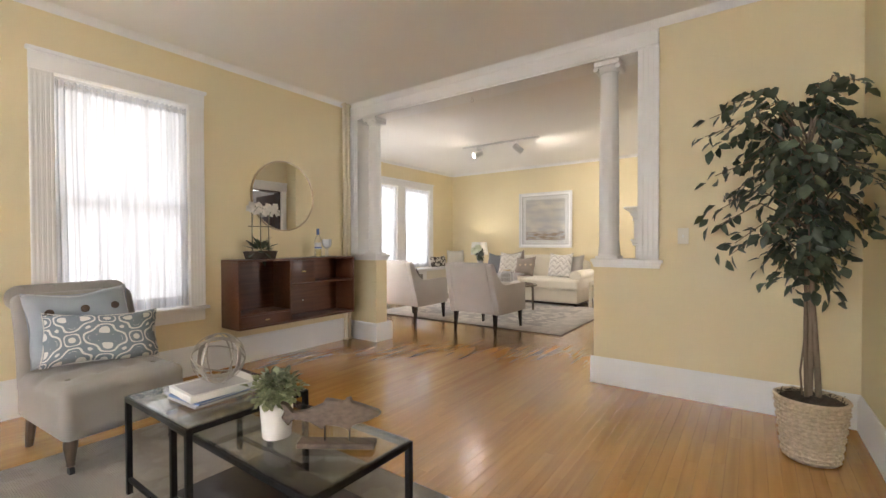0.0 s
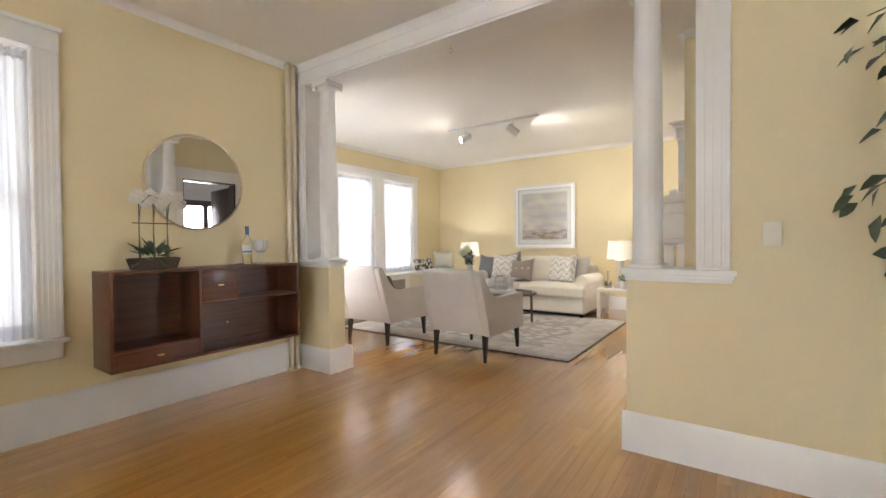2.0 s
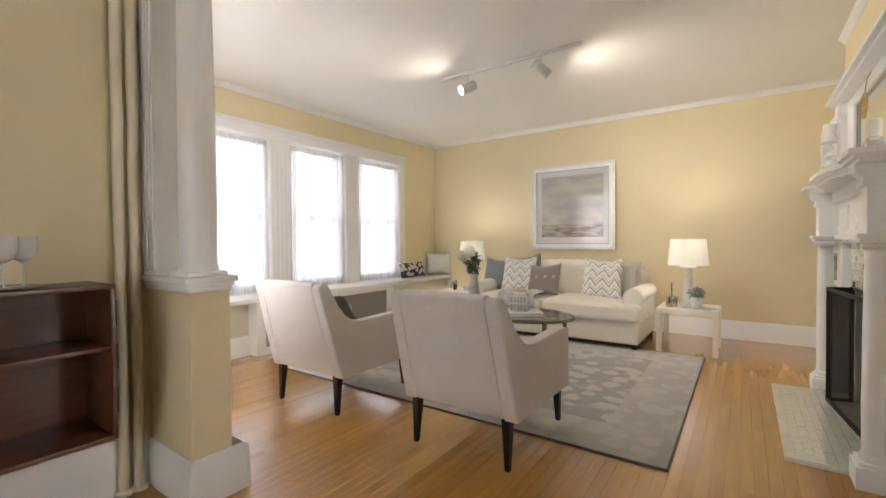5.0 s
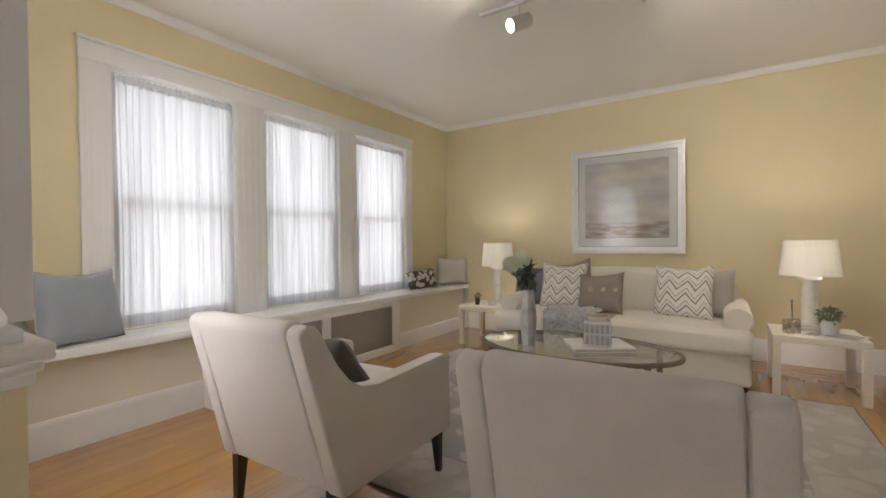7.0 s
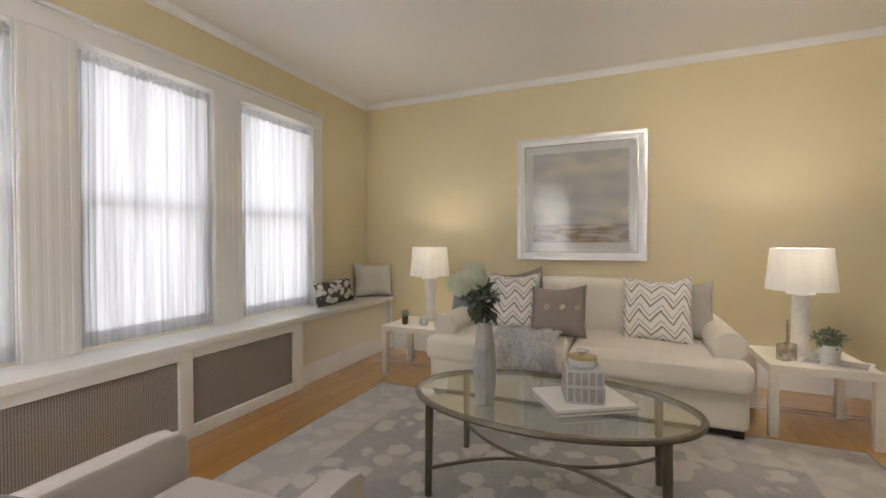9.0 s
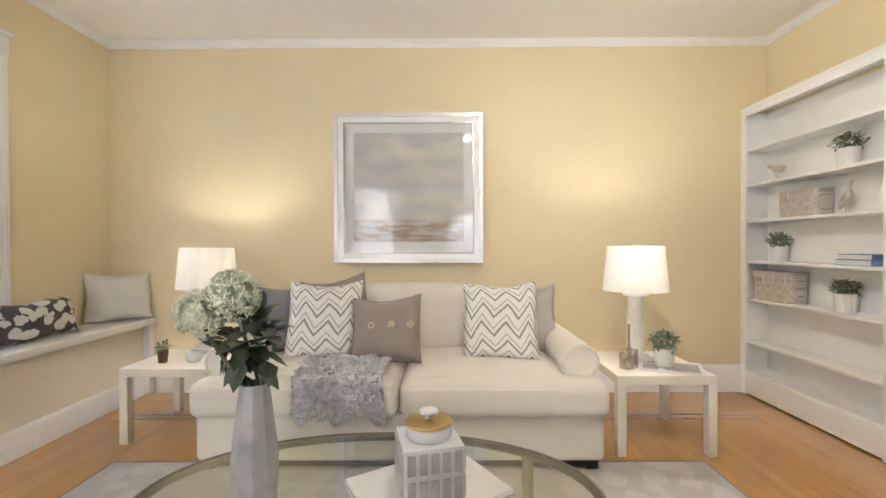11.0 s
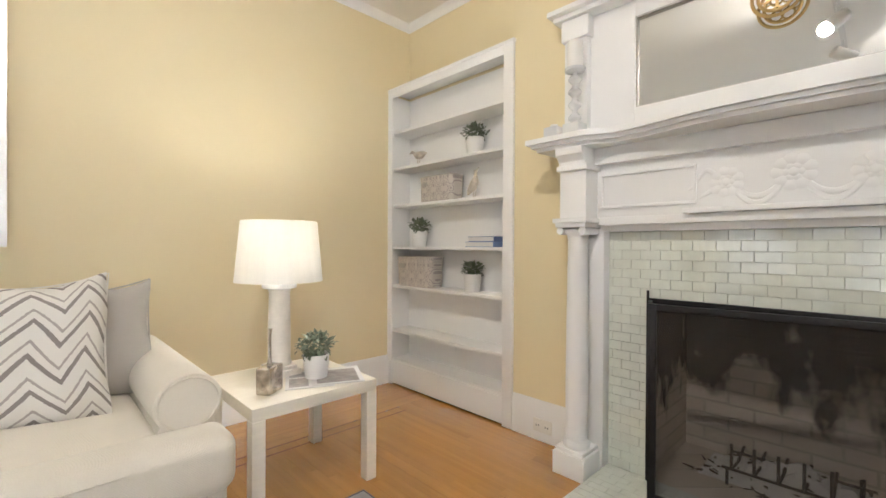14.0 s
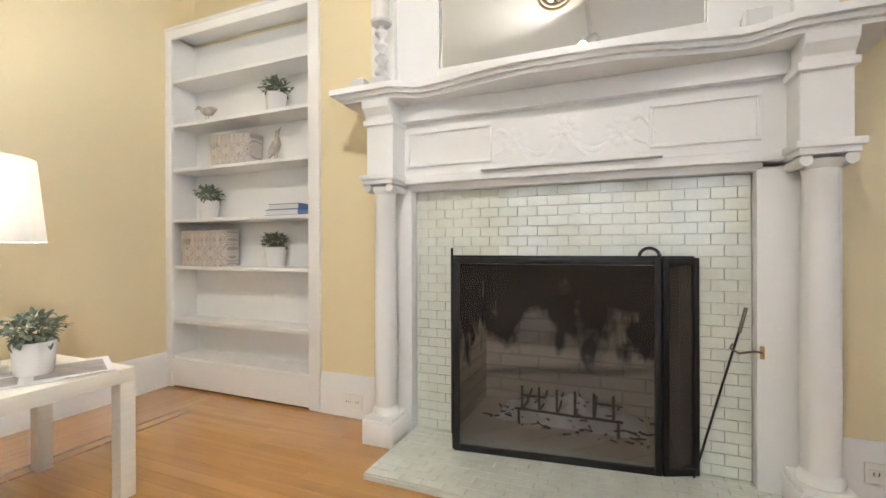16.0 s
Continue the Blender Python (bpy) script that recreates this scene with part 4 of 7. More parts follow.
def cushion(name, label, w, h, t, material, x, y, z, lean, turn, roll=0.0, seed=1, buttons=(), button_material=None):
    """lean: degrees it tips back; turn: about the upright; it stands on its lower edge."""
    o = thing(name, label, "pillow", x, y, z)
    o.matrix_basis = pose(x, y, z, 0, 0, turn) @ pose(0, 0, 0, -lean, 0, 0) @ pose(0, 0, 0, 0, roll, 0)
    part("cover", pillow_mesh(w, h, t, 14, seed), material, o, smooth=80)
    seam = bmesh.new()
    pts = []
    for k in range(48):
        a = k / 48 * 4
        s, f = int(a), a - int(a)
        u, v = ((2 * f - 1, -1), (1, 2 * f - 1), (1 - 2 * f, 1), (-1, 1 - 2 * f))[s]
        pts.append((w / 2 * u * (1 - 0.055 * (1 - v * v)), 0, h / 2 * v * (1 - 0.075 * (1 - u * u)) - 0.055 * h * max(0.0, v) ** 1.5 * (1 - u * u) + h / 2))
    part("seam", tube(seam, pts, 0.003, 5, True), material, o)
    for bx, bz in buttons:
        u, v = bx / (w / 2), bz / (h / 2)
        th = t / 2 * ((1 - u ** 4) * (1 - v ** 4)) ** 0.55
        bm = lathe(bmesh.new(), [(0.020, 0), (0.022, 0.004), (0.021, 0.009), (0.013, 0.010), (0.011, 0.006)], 16)
        bm.transform(pose(bx, -th + 0.004, bz + h / 2, 90, 0, 0))
        part("button", bm, button_material, o, "large round button")
    return o


cushion("throw_pillow", "dark grey pillow tucked into the cream armchair", 0.40, 0.32, 0.14, GREYCLOTH, -4.06, 5.36, 0.505, 34, 186, 4, 31, ((0.08, 0.0),), STEEL)

# sofa
SXC, SY = -3.50, 7.872
sofa = thing("sofa", "ivory slipcovered roll-arm sofa with two seat cushions", "sofa", SXC, SY, 0)
part("seat_frame", soft_box(bmesh.new(), -1.05, 1.05, 0.025, 1.06, 0.065, 0.325, 0.03), IVORY, sofa)
# dark board in place of the shadow line beneath the seat frame
part("kick_board", boxes((-1.0, 1.0, 0.06, 1.0, 0.030, 0.070)), DARKLEG, sofa, "dark board standing in for the shade under the sofa")
for s in (-1, 1):
    part("seat_cushion", soft_box(bmesh.new(), *sorted((s * 0.004, s * 0.90)), 0.10, 0.80, 0.305, 0.482, 0.055, 0.030, 7), IVORY, sofa)
    part("cushion_front", soft_box(bmesh.new(), *sorted((s * 0.004, s * 1.065)), -0.024, 0.150, 0.300, 0.482, 0.050, 0.012, 7), IVORY, sofa)
    part("piping", tube(bmesh.new(), [(s * 0.03, -0.022, 0.445), (s * 0.55, -0.024, 0.447), (s * 1.045, -0.014, 0.443)], 0.004, 6), IVORY, sofa)
    roll = []
    for k in range(22):
        a = -0.75 + k / 21 * 4.55
        roll.append((s * (0.968 + 0.100 * math.cos(a)), 0.545 + 0.094 * math.sin(a)))
    prof = [(s * 1.045, 0.075), (s * 1.045, 0.47)] + roll + [(s * 0.87, 0.45), (s * 0.87, 0.075)]
    part("arm", prism(bmesh.new(), prof, "y", 0.150, 1.02, 0.006), IVORY, sofa)
    ring = [(s * (0.968 + 0.088 * math.cos(a)), 0.146, 0.545 + 0.082 * math.sin(a)) for a in [i / 20 * 6.2832 for i in range(20)]]
    part("arm_piping", tube(bmesh.new(), ring, 0.004, 6, True), IVORY, sofa)
    for yy in (0.09, 0.98):
        part("leg", boxes((s * 1.0 - 0.028, s * 1.0 + 0.028, yy - 0.028, yy + 0.028, 0, 0.072), bev=0.004), DARKLEG, sofa, "dark block foot")


def camel(q):
    u = q.x / 1.0
    f = max(0, (q.z - 0.35) / 0.5)
    top = 0.135 * max(0.0, 1 - abs(u) ** 2.4) - 0.095
    return (q.x, q.y + 0.10 * f, q.z + f * top)


part("backrest", soft_box(bmesh.new(), -0.98, 0.98, 0.72, 0.98, 0.30, 0.86, 0.06, 0, 14, camel), IVORY, sofa)
SEATZ = 0.488
cushion("throw_pillow", "slate blue square pillow on the sofa", 0.46, 0.46, 0.15, SLATE, -4.38, 8.48, SEATZ - 0.015, 16, 8, 3, 5)
cushion("throw_pillow", "taupe plain pillow behind the chevron pillow", 0.44, 0.50, 0.12, TAUPE, -3.95, 8.55, SEATZ - 0.01, 12, 0, -10, 7)
cushion("throw_pillow", "grey and white chevron pillow with tassel edge", 0.46, 0.49, 0.14, CHEVRON, -4.02, 8.33, SEATZ - 0.005, 18, 2, 0, 8)
cushion("throw_pillow", "taupe envelope pillow with pale round buttons", 0.43, 0.41, 0.16, TAUPE, -3.615, 8.20, SEATZ - 0.005, 22, -10, -5, 9, ((-0.065, 0.01), (0.055, 0.01), (0.165, 0.01)), WICKER)
cushion("throw_pillow", "pale grey pillow behind the chevron pillow", 0.46, 0.44, 0.13, PALEGREY, -2.77, 8.48, SEATZ - 0.01, 14, -6, -2, 10)
cushion("throw_pillow", "grey and white chevron pillow with tassel edge", 0.46, 0.49, 0.15, CHEVRON, -2.935, 8.265, SEATZ - 0.005, 18, -4, 0, 11)

# shaggy throw over the sofa's front
th = thing("throw_blanket", "pale grey shaggy knitted throw draped over the sofa", "blanket", -3.80, 7.872, 0.0)
rng = random.Random(21)


def drape(s, u):
    """s along the fall, from the seat over the front; u across."""
    wob = 0.02 * math.sin(9 * u) + 0.012 * math.sin(23 * u + 2)
    x = -0.25 + 0.50 * u + 0.03 * math.sin(3 * s + 4 * u)
    if s < 0.42:
        return Vector((x, 0.36 - s, 0.528 + 0.006 * math.sin(19 * u) + 0.010 * math.sin(8 * s)))
    q = s - 0.42
    return Vector((x, -0.048 - 0.012 * math.sin(9 * u + 1), 0.515 - q + wob * 0.4))


bm = bmesh.new()
rows = [[bm.verts.new(drape((0.60 + 0.06 * math.sin(5 * u / 24 * 3)) * s / 20, u / 24)) for u in range(25)] for s in range(21)]
for p, q in zip(rows, rows[1:]):
    for i in range(24):
        bm.faces.new((p[i], q[i], q[i + 1], p[i + 1]))
cloth = part("cloth", bm, FUR, th, smooth=80)
cloth.modifiers.new("thickness", "SOLIDIFY").thickness = 0.008
bm = bmesh.new()
for k in range(620):
    s, u = rng.uniform(0.05, 0.62), rng.random()
    p = drape(s, u)
    n = Vector((0, -0.35, 1)) if s < 0.40 else Vector((0, -1, 0.15))
    d = Vector((rng.uniform(-1, 1), rng.uniform(-1, 0.5), rng.uniform(-1, 0.3))) * 0.022
    a = p + n.normalized() * 0.006
    tube(bm, [a, a + d * 0.5 + n.normalized() * 0.014, a + d + n.normalized() * 0.006], [0.0055, 0.005, 0.003], 5)
tagged(part("tassels", bm, FUR, th, "looped shaggy yarn", smooth=80), kind="stuff")


# ---- tables ----
def square_table(x, y):
    t = thing("side_table", "pale lacquered square side table with block legs", "side table", x, y, 0, 0, "pair of side tables")
    part("tabletop", boxes((-0.275, 0.275, -0.275, 0.275, 0.40, 0.45), bev=0.003), LACK, t)
    for sx in (-1, 1):
        for sy in (-1, 1):
            part("leg", boxes((sx * 0.25 - 0.025, sx * 0.25 + 0.025, sy * 0.25 - 0.025, sy * 0.25 + 0.025, 0, 0.3995), bev=0.002), LACK, t)
    return t


st = square_table(-2.04, 8.355)
copy_thing(st, pose(-4.915, 8.505, 0))


def table_lamp(x, y):
    t = thing("table_lamp", "stone column table lamp with a lit white drum shade", "table lamp", x, y, 0.45, 0, "pair of table lamps")
    part("base", boxes((-0.075, 0.075, -0.075, 0.075, 0, 0.030), (-0.060, 0.060, -0.060, 0.060, 0.030, 0.048), bev=0.004), STONE, t)
    part("column_body", lathe(bmesh.new(), [(0.054, 0.048), (0.055, 0.060), (0.050, 0.072), (0.050, 0.20), (0.046, 0.385), (0.050, 0.392), (0.050, 0.400)], 32), STONE, t)
    part("capital", lathe(bmesh.new(), [(0.060, 0.400), (0.076, 0.405), (0.078, 0.425), (0.060, 0.430)], 32), PORCELAIN, t)
    part("stem", lathe(bmesh.new(), [(0.012, 0.430), (0.012, 0.545), (0.020, 0.550), (0.020, 0.59), (0.004, 0.592), (0.004, 0.715)], 12), BRASS, t)
    bm = bmesh.new()
    r = [(0.194, 0.435), (0.168, 0.712), (0.1665, 0.712), (0.1925, 0.435)]
    rings = [[bm.verts.new((a * math.cos(i / 40 * 6.28318), a * math.sin(i / 40 * 6.28318), z)) for i in range(40)] for a, z in r]
    for p, q in zip(rings, rings[1:] + rings[:1]):
        for i in range(40):
            bm.faces.new((p[i], p[(i + 1) % 40], q[(i + 1) % 40], q[i]))
    part("shade", bm, SHADE, t, "white fabric drum shade, lit from inside", smooth=60)
    return t


tl = table_lamp(-2.06, 8.44)
copy_thing(tl, pose(-4.91, 8.68, 0.45))

# oval coffee table
CX, CY = -3.48, 6.94
ct = thing("coffee_table", "oval glass coffee table with aged pewter metal frame", "coffee table", CX, CY, 0)
ell = [(0.658 * math.cos(i / 64 * 6.28318), 0.392 * math.sin(i / 64 * 6.28318)) for i in range(64)]
part("frame_rim", tube(bmesh.new(), [(a, b, 0.452) for a, b in ell], 0.016, 8, True), BRONZE, ct)
part("glass_top", prism(bmesh.new(), [(a * 0.985, b * 0.975) for a, b in ell], "z", 0.455, 0.465), TABLEGLASS, ct, "clear glass oval top")
for sx in (-1, 1):
    for sy in (-1, 1):
        part("leg", tube(bmesh.new(), [(sx * 0.50, sy * 0.255, 0.445), (sx * 0.505, sy * 0.262, 0.0)], [0.020, 0.017], 12), BRONZE, ct)
for s in (-1, 1):
    arc = [(0.505 * u, s * (0.262 - 0.262 * 1.05 * (1 - u * u)), 0.145 + 0.004 * s) for u in [k / 16 - 1 for k in range(33)]]
    part("stretcher", tube(bmesh.new(), arc, 0.009, 8), BRONZE, ct, "curved crossing stretcher")

vs = thing("flower_vase", "faceted grey ceramic vase with two white hydrangeas", "vase", -3.73, 6.76, 0.465)
part("vase", lathe(bmesh.new(), [(0.040, 0), (0.044, 0.006), (0.056, 0.14), (0.056, 0.20), (0.037, 0.355), (0.035, 0.374), (0.030, 0.374), (0.031, 0.35)], 10), GREYCERAMIC, vs, smooth=20)


def bloom(cx, cy, cz, r, seed):
    g = random.Random(seed)
    bm = bmesh.new()
    lathe(bm, [(r * 0.15, cz - r * 0.72), (r * 0.62, cz - r * 0.5), (r * 0.8, cz), (r * 0.6, cz + r * 0.5), (r * 0.1, cz + r * 0.78)], 14, cx, cy)
    for k in range(300):
        d = Vector((g.gauss(0, 1), g.gauss(0, 1), g.gauss(0, 1))).normalized()
        p = Vector((cx, cy, cz)) + d * r * g.uniform(0.80, 1.0)
        a = d.cross(Vector((g.random(), g.random(), g.random()))).normalized()
        b = d.cross(a)
        w = r * 0.19
        c = bm.verts.new(p + d * 0.003)
        vsx = [bm.verts.new(p + (a * math.cos(q) + b * math.sin(q)) * w * (1.0 if i % 2 else 0.55) + d * (0.006 if i % 2 else 0)) for i, q in enumerate([j * 0.7854 for j in range(8)])]
        for i in range(8):
            bm.faces.new((c, vsx[i], vsx[(i + 1) % 8]))
    return bm


part("bloom", bloom(-0.115, -0.030, 0.548, 0.056, 1), BLOOM, vs, "creamy white hydrangea head", smooth=0)
part("bloom", bloom(-0.045, -0.010, 0.588, 0.061, 2), BLOOM, vs, "creamy white hydrangea head", smooth=0)
part("stem", tube(bmesh.new(), [(0, 0, 0.10), (-0.02, -0.01, 0.36), (-0.105, -0.03, 0.51)], 0.005, 6), SAGE, vs)
part("stem", tube(bmesh.new(), [(0.01, 0, 0.10), (0.01, 0.01, 0.36), (-0.04, -0.005, 0.55)], 0.005, 6), SAGE, vs)


def leaf_quad(bm, p, along, up, length, width):
    """A pointed leaf of six faces, folded on its midrib."""
    along = along.normalized()
    side = along.cross(up).normalized()
    up = side.cross(along).normalized()
    mid = [bm.verts.new(p + along * length * f - up * (0.10 * length * f * f)) for f in (0, 0.4, 0.75, 1.0)]
    for s in (-1, 1):
        e1 = bm.verts.new(p + along * length * 0.38 + side * s * width * 0.5 + up * width * 0.16)
        e2 = bm.verts.new(p + along * length * 0.72 + side * s * width * 0.36 + up * width * 0.08 - up * 0.05 * length)
        for f in ((mid[0], e1, mid[1]), (mid[1], e1, e2, mid[2]), (mid[2], e2, mid[3])):
            bm.faces.new(f if s < 0 else f[::-1])


def leaf_cloud(centre, spread, n, length, width, seed, up_bias=0.3):
    g = random.Random(seed)
    bm = bmesh.new()
    for k in range(n):
        d = Vector((g.gauss(0, 1), g.gauss(0, 1), g.gauss(0, 1) + up_bias)).normalized()
        p = Vector(centre) + Vector((d.x * spread[0], d.y * spread[1], d.z * spread[2])) * g.uniform(0.25, 1.0)
        along = d + Vector((g.gauss(0, 0.5), g.gauss(0, 0.5), g.gauss(0, 0.5)))
        s = g.uniform(0.65, 1.15)
        leaf_quad(bm, p, along, Vector((0, 0, 1)) + d * 0.3, length * s, width * s)
    return bm


part("leaves", leaf_cloud((-0.02, 0.0, 0.465), (0.075, 0.075, 0.085), 84, 0.075, 0.042, 4, 0.0), LEAF, vs, "dark green serrated leaves")

tb = thing("marble_tray", "white marble-look square slab on the coffee table", "tray", -3.315, 6.93, 0.466, 32)
part("slab", boxes((-0.19, 0.19, -0.15, 0.15, 0, 0.030), bev=0.003), PORCELAIN, tb)
part("edge_band", boxes((-0.192, 0.192, -0.152, 0.152, 0.011, 0.018)), PALEGREY, tb)
jar = thing("lidded_box", "square grey crystal jar with a gilded glass lid", "jar", -3.31, 6.90, 0.497, 14)
bm = boxes((-0.082, 0.082, -0.082, 0.082, 0, 0.150), bev=0.006)
part("jar", bm, CRYSTAL, jar, "clear cut glass body")
bm = bmesh.new()
for f in range(4):
    for k in range(5):
        a = -0.062 + 0.031 * k
        for h0, h1 in ((0.012, 0.07), (0.085, 0.140)):
            b2 = bmesh.new()
            box(b2, a - 0.011, a + 0.011, -0.086, -0.081, h0, h1, 0.003)
            b2.transform(pose(0, 0, 0, 0, 0, 90 * f))
            me = bpy.data.meshes.new("tmp")
            b2.to_mesh(me)
            b2.free()
            bm.from_mesh(me)
            bpy.data.meshes.remove(me)
part("cut_pattern", bm, GREYCERAMIC, jar, "grey cut ribs")
part("filling", boxes((-0.070, 0.070, -0.070, 0.070, 0.01, 0.140), bev=0.004), GREYCERAMIC, jar)
part("lid", lathe(bmesh.new(), [(0.060, 0.150), (0.064, 0.156), (0.064, 0.180), (0.060, 0.186)], 24), CRYSTAL, jar)
part("lid_rim", lathe(bmesh.new(), [(0.064, 0.186), (0.066, 0.189), (0.064, 0.194), (0.050, 0.197), (0.026, 0.199)], 24), BRASS, jar, "gilded lid top")
part("knob", lathe(bmesh.new(), [(0.010, 0.199), (0.012, 0.206), (0.028, 0.216), (0.026, 0.222), (0.008, 0.226)], 16), CRYSTAL, jar)


def potted_plant(x, y, z, r, h, seed, label, spread, n=90, pot=PORCELAIN, leafm=SAGE, ll=0.030, lw=0.017):
    t = thing("potted_plant", label, "plant", x, y, z, group="small potted plants")
    part("pot", lathe(bmesh.new(), [(r * 0.82, 0), (r * 0.85, 0.004), (r * 0.99, h - 0.01), (r, h - 0.004), (r, h), (r * 0.92, h), (r * 0.9, h - 0.015)], 28), pot, t)
    part("soil", lathe(bmesh.new(), [(r * 0.9, h - 0.03), (r * 0.9, h - 0.012)], 20), SOIL, t)
    bm = leaf_cloud((0, 0, h + spread * 0.40), (spread, spread, spread * 0.62), n, ll, lw, seed)
    g = random.Random(seed + 50)
    for k in range(10):
        a = g.uniform(0, 6.28)
        tube(bm, [(0, 0, h - 0.02), (0.5 * spread * math.cos(a), 0.5 * spread * math.sin(a), h + 0.3 * spread), (0.8 * spread * math.cos(a), 0.8 * spread * math.sin(a), h + 0.6 * spread)], 0.0015, 4)
    part("foliage", bm, leafm, t, "small grey-green leaves", smooth=0)
    return t


PLABEL = "grey-green artificial plant in a white ceramic pot"
potted_plant(-1.965, 8.265, 0.459, 0.058, 0.105, 3, PLABEL + " on the side table", 0.085, 330)
potted_plant(-5.02, 8.37, 0.451, 0.030, 0.075, 13, "small dark plant in a brown pot on the side table", 0.045, 60, WALNUT, SAGE, 0.03, 0.012)
gl = thing("votive_glass", "small clear glass votive on the side table", "glass", -4.84, 8.39, 0.451)
part("cup", lathe(bmesh.new(), [(0.030, 0), (0.038, 0.01), (0.042, 0.04), (0.036, 0.06), (0.032, 0.06), (0.036, 0.04), (0.030, 0.012)], 20), CRYSTAL, gl)
bt = thing("bud_vase", "mottled silver bottle vase with a long thin neck", "vase", -2.19, 8.23, 0.451)
bt.matrix_basis = pose(-2.19, 8.23, 0.451, 0, 0, 35)
part("body", boxes((-0.050, 0.050, -0.030, 0.030, 0, 0.108), bev=0.006), MOTTLE, bt, "square mottled mirror-glass flask")
part("neck", lathe(bmesh.new(), [(0.016, 0.1085), (0.011, 0.114), (0.008, 0.130), (0.0065, 0.150), (0.0065, 0.235), (0.010, 0.258), (0.006, 0.259)], 16), MOTTLE, bt)
mg = thing("magazines", "open grey-toned magazines on the side table", "magazine", -1.935, 8.235, 0.451, -25)
part("magazine", boxes((-0.17, 0.03, -0.12, 0.13, 0, 0.004), bev=0.001), PAPER, mg)
mg2 = part("magazine", boxes((-0.06, 0.16, -0.11, 0.14, 0.004, 0.0075), bev=0.001), PAPER, mg)
part("cover_picture", boxes((-0.04, 0.14, -0.09, 0.10, 0.0076, 0.0082)), MAGPIC, mg)
part("page_picture", boxes((-0.155, -0.075, -0.10, 0.02, 0.0041, 0.0047)), MAGPIC, mg)
part("page_picture", boxes((-0.155, -0.075, 0.04, 0.11, 0.0041, 0.0047)), GREYPAPER, mg)

# ---- picture ----
art = thing("framed_picture", "pale seascape print in a wide silver-white frame", "picture", -3.55, AY - 0.022, 1.038)
W2, H2 = 0.585, 1.175


def frame_ring(bm, w, h, f, y0, y1):
    """Mitred four-sided frame, w half width, h full height, f face width."""
    for a, b, c, d in (((-w, 0), (w, 0), (w - f, f), (-w + f, f)), ((w, 0), (w, h), (w - f, h - f), (w - f, f)), ((w, h), (-w, h), (-w + f, h - f), (w - f, h - f)), ((-w, h), (-w, 0), (-w + f, f), (-w + f, h - f))):
        prism(bm, [a, b, c, d], "y", y0, y1)
    return bm


bm = frame_ring(bmesh.new(), W2, H2, 0.030, -0.050, -0.004)
part("frame", bm, SILVERFRAME, art)
bm = frame_ring(bmesh.new(), W2 - 0.028, H2 - 0.056, 0.042, -0.036, -0.006)
bm.transform(pose(0, 0, 0.028))
part("inner_frame", bm, TRIM, art, "white inner moulding")
bm = frame_ring(bmesh.new(), W2 - 0.068, H2 - 0.136, 0.012, -0.030, -0.008)
bm.transform(pose(0, 0, 0.068))
part("frame_lip", bm, STEEL, art, "thin silver lip")
part("mat_board", boxes((-W2 + 0.075, W2 - 0.075, -0.014, -0.006, 0.075, H2 - 0.075)), MATBOARD, art)
bm = bmesh.new()
uvl = bm.loops.layers.uv.new("UVMap")
box(bm, -W2 + 0.150, W2 - 0.150, -0.0175, -0.0145, 0.165, H2 - 0.150)
for f in bm.faces:
    for lp in f.loops:
        lp[uvl].uv = ((lp.vert.co.x + W2) / (2 * W2), lp.vert.co.z / H2)
part("print", bm, PICTURE, art, "misty seascape print", smooth=0)
part("backing", boxes((-0.5, 0.5, -0.004, 0.0215, 0.06, H2 - 0.06)), GREYWOOD, art)
pg = part("glazing", boxes((-W2 + 0.072, W2 - 0.072, -0.0225, -0.0205, 0.072, H2 - 0.072)), ARTGLASS, art)

# ---- rugs ----
RUG = rug_material("carved_wool_rug", (0.66, 0.615, 0.57), (0.38, 0.36, 0.352), -5.06, -1.87, 5.52, 8.02, 0.34)
rg = thing("area_rug", "grey-beige wool rug with faded floral pattern", "rug", -3.465, 6.77, 0)
part("rug_surface", boxes((-1.585, 1.585, -1.24, 1.24, 0.0005, 0.014), bev=0.005), RUG, rg)
part("binding", tube(bmesh.new(), [(-1.59, -1.245, 0.007), (1.59, -1.245, 0.007), (1.59, 1.245, 0.007), (-1.59, 1.245, 0.007)], 0.007, 6, True), GREYCLOTH, rg, "darker bound edge")

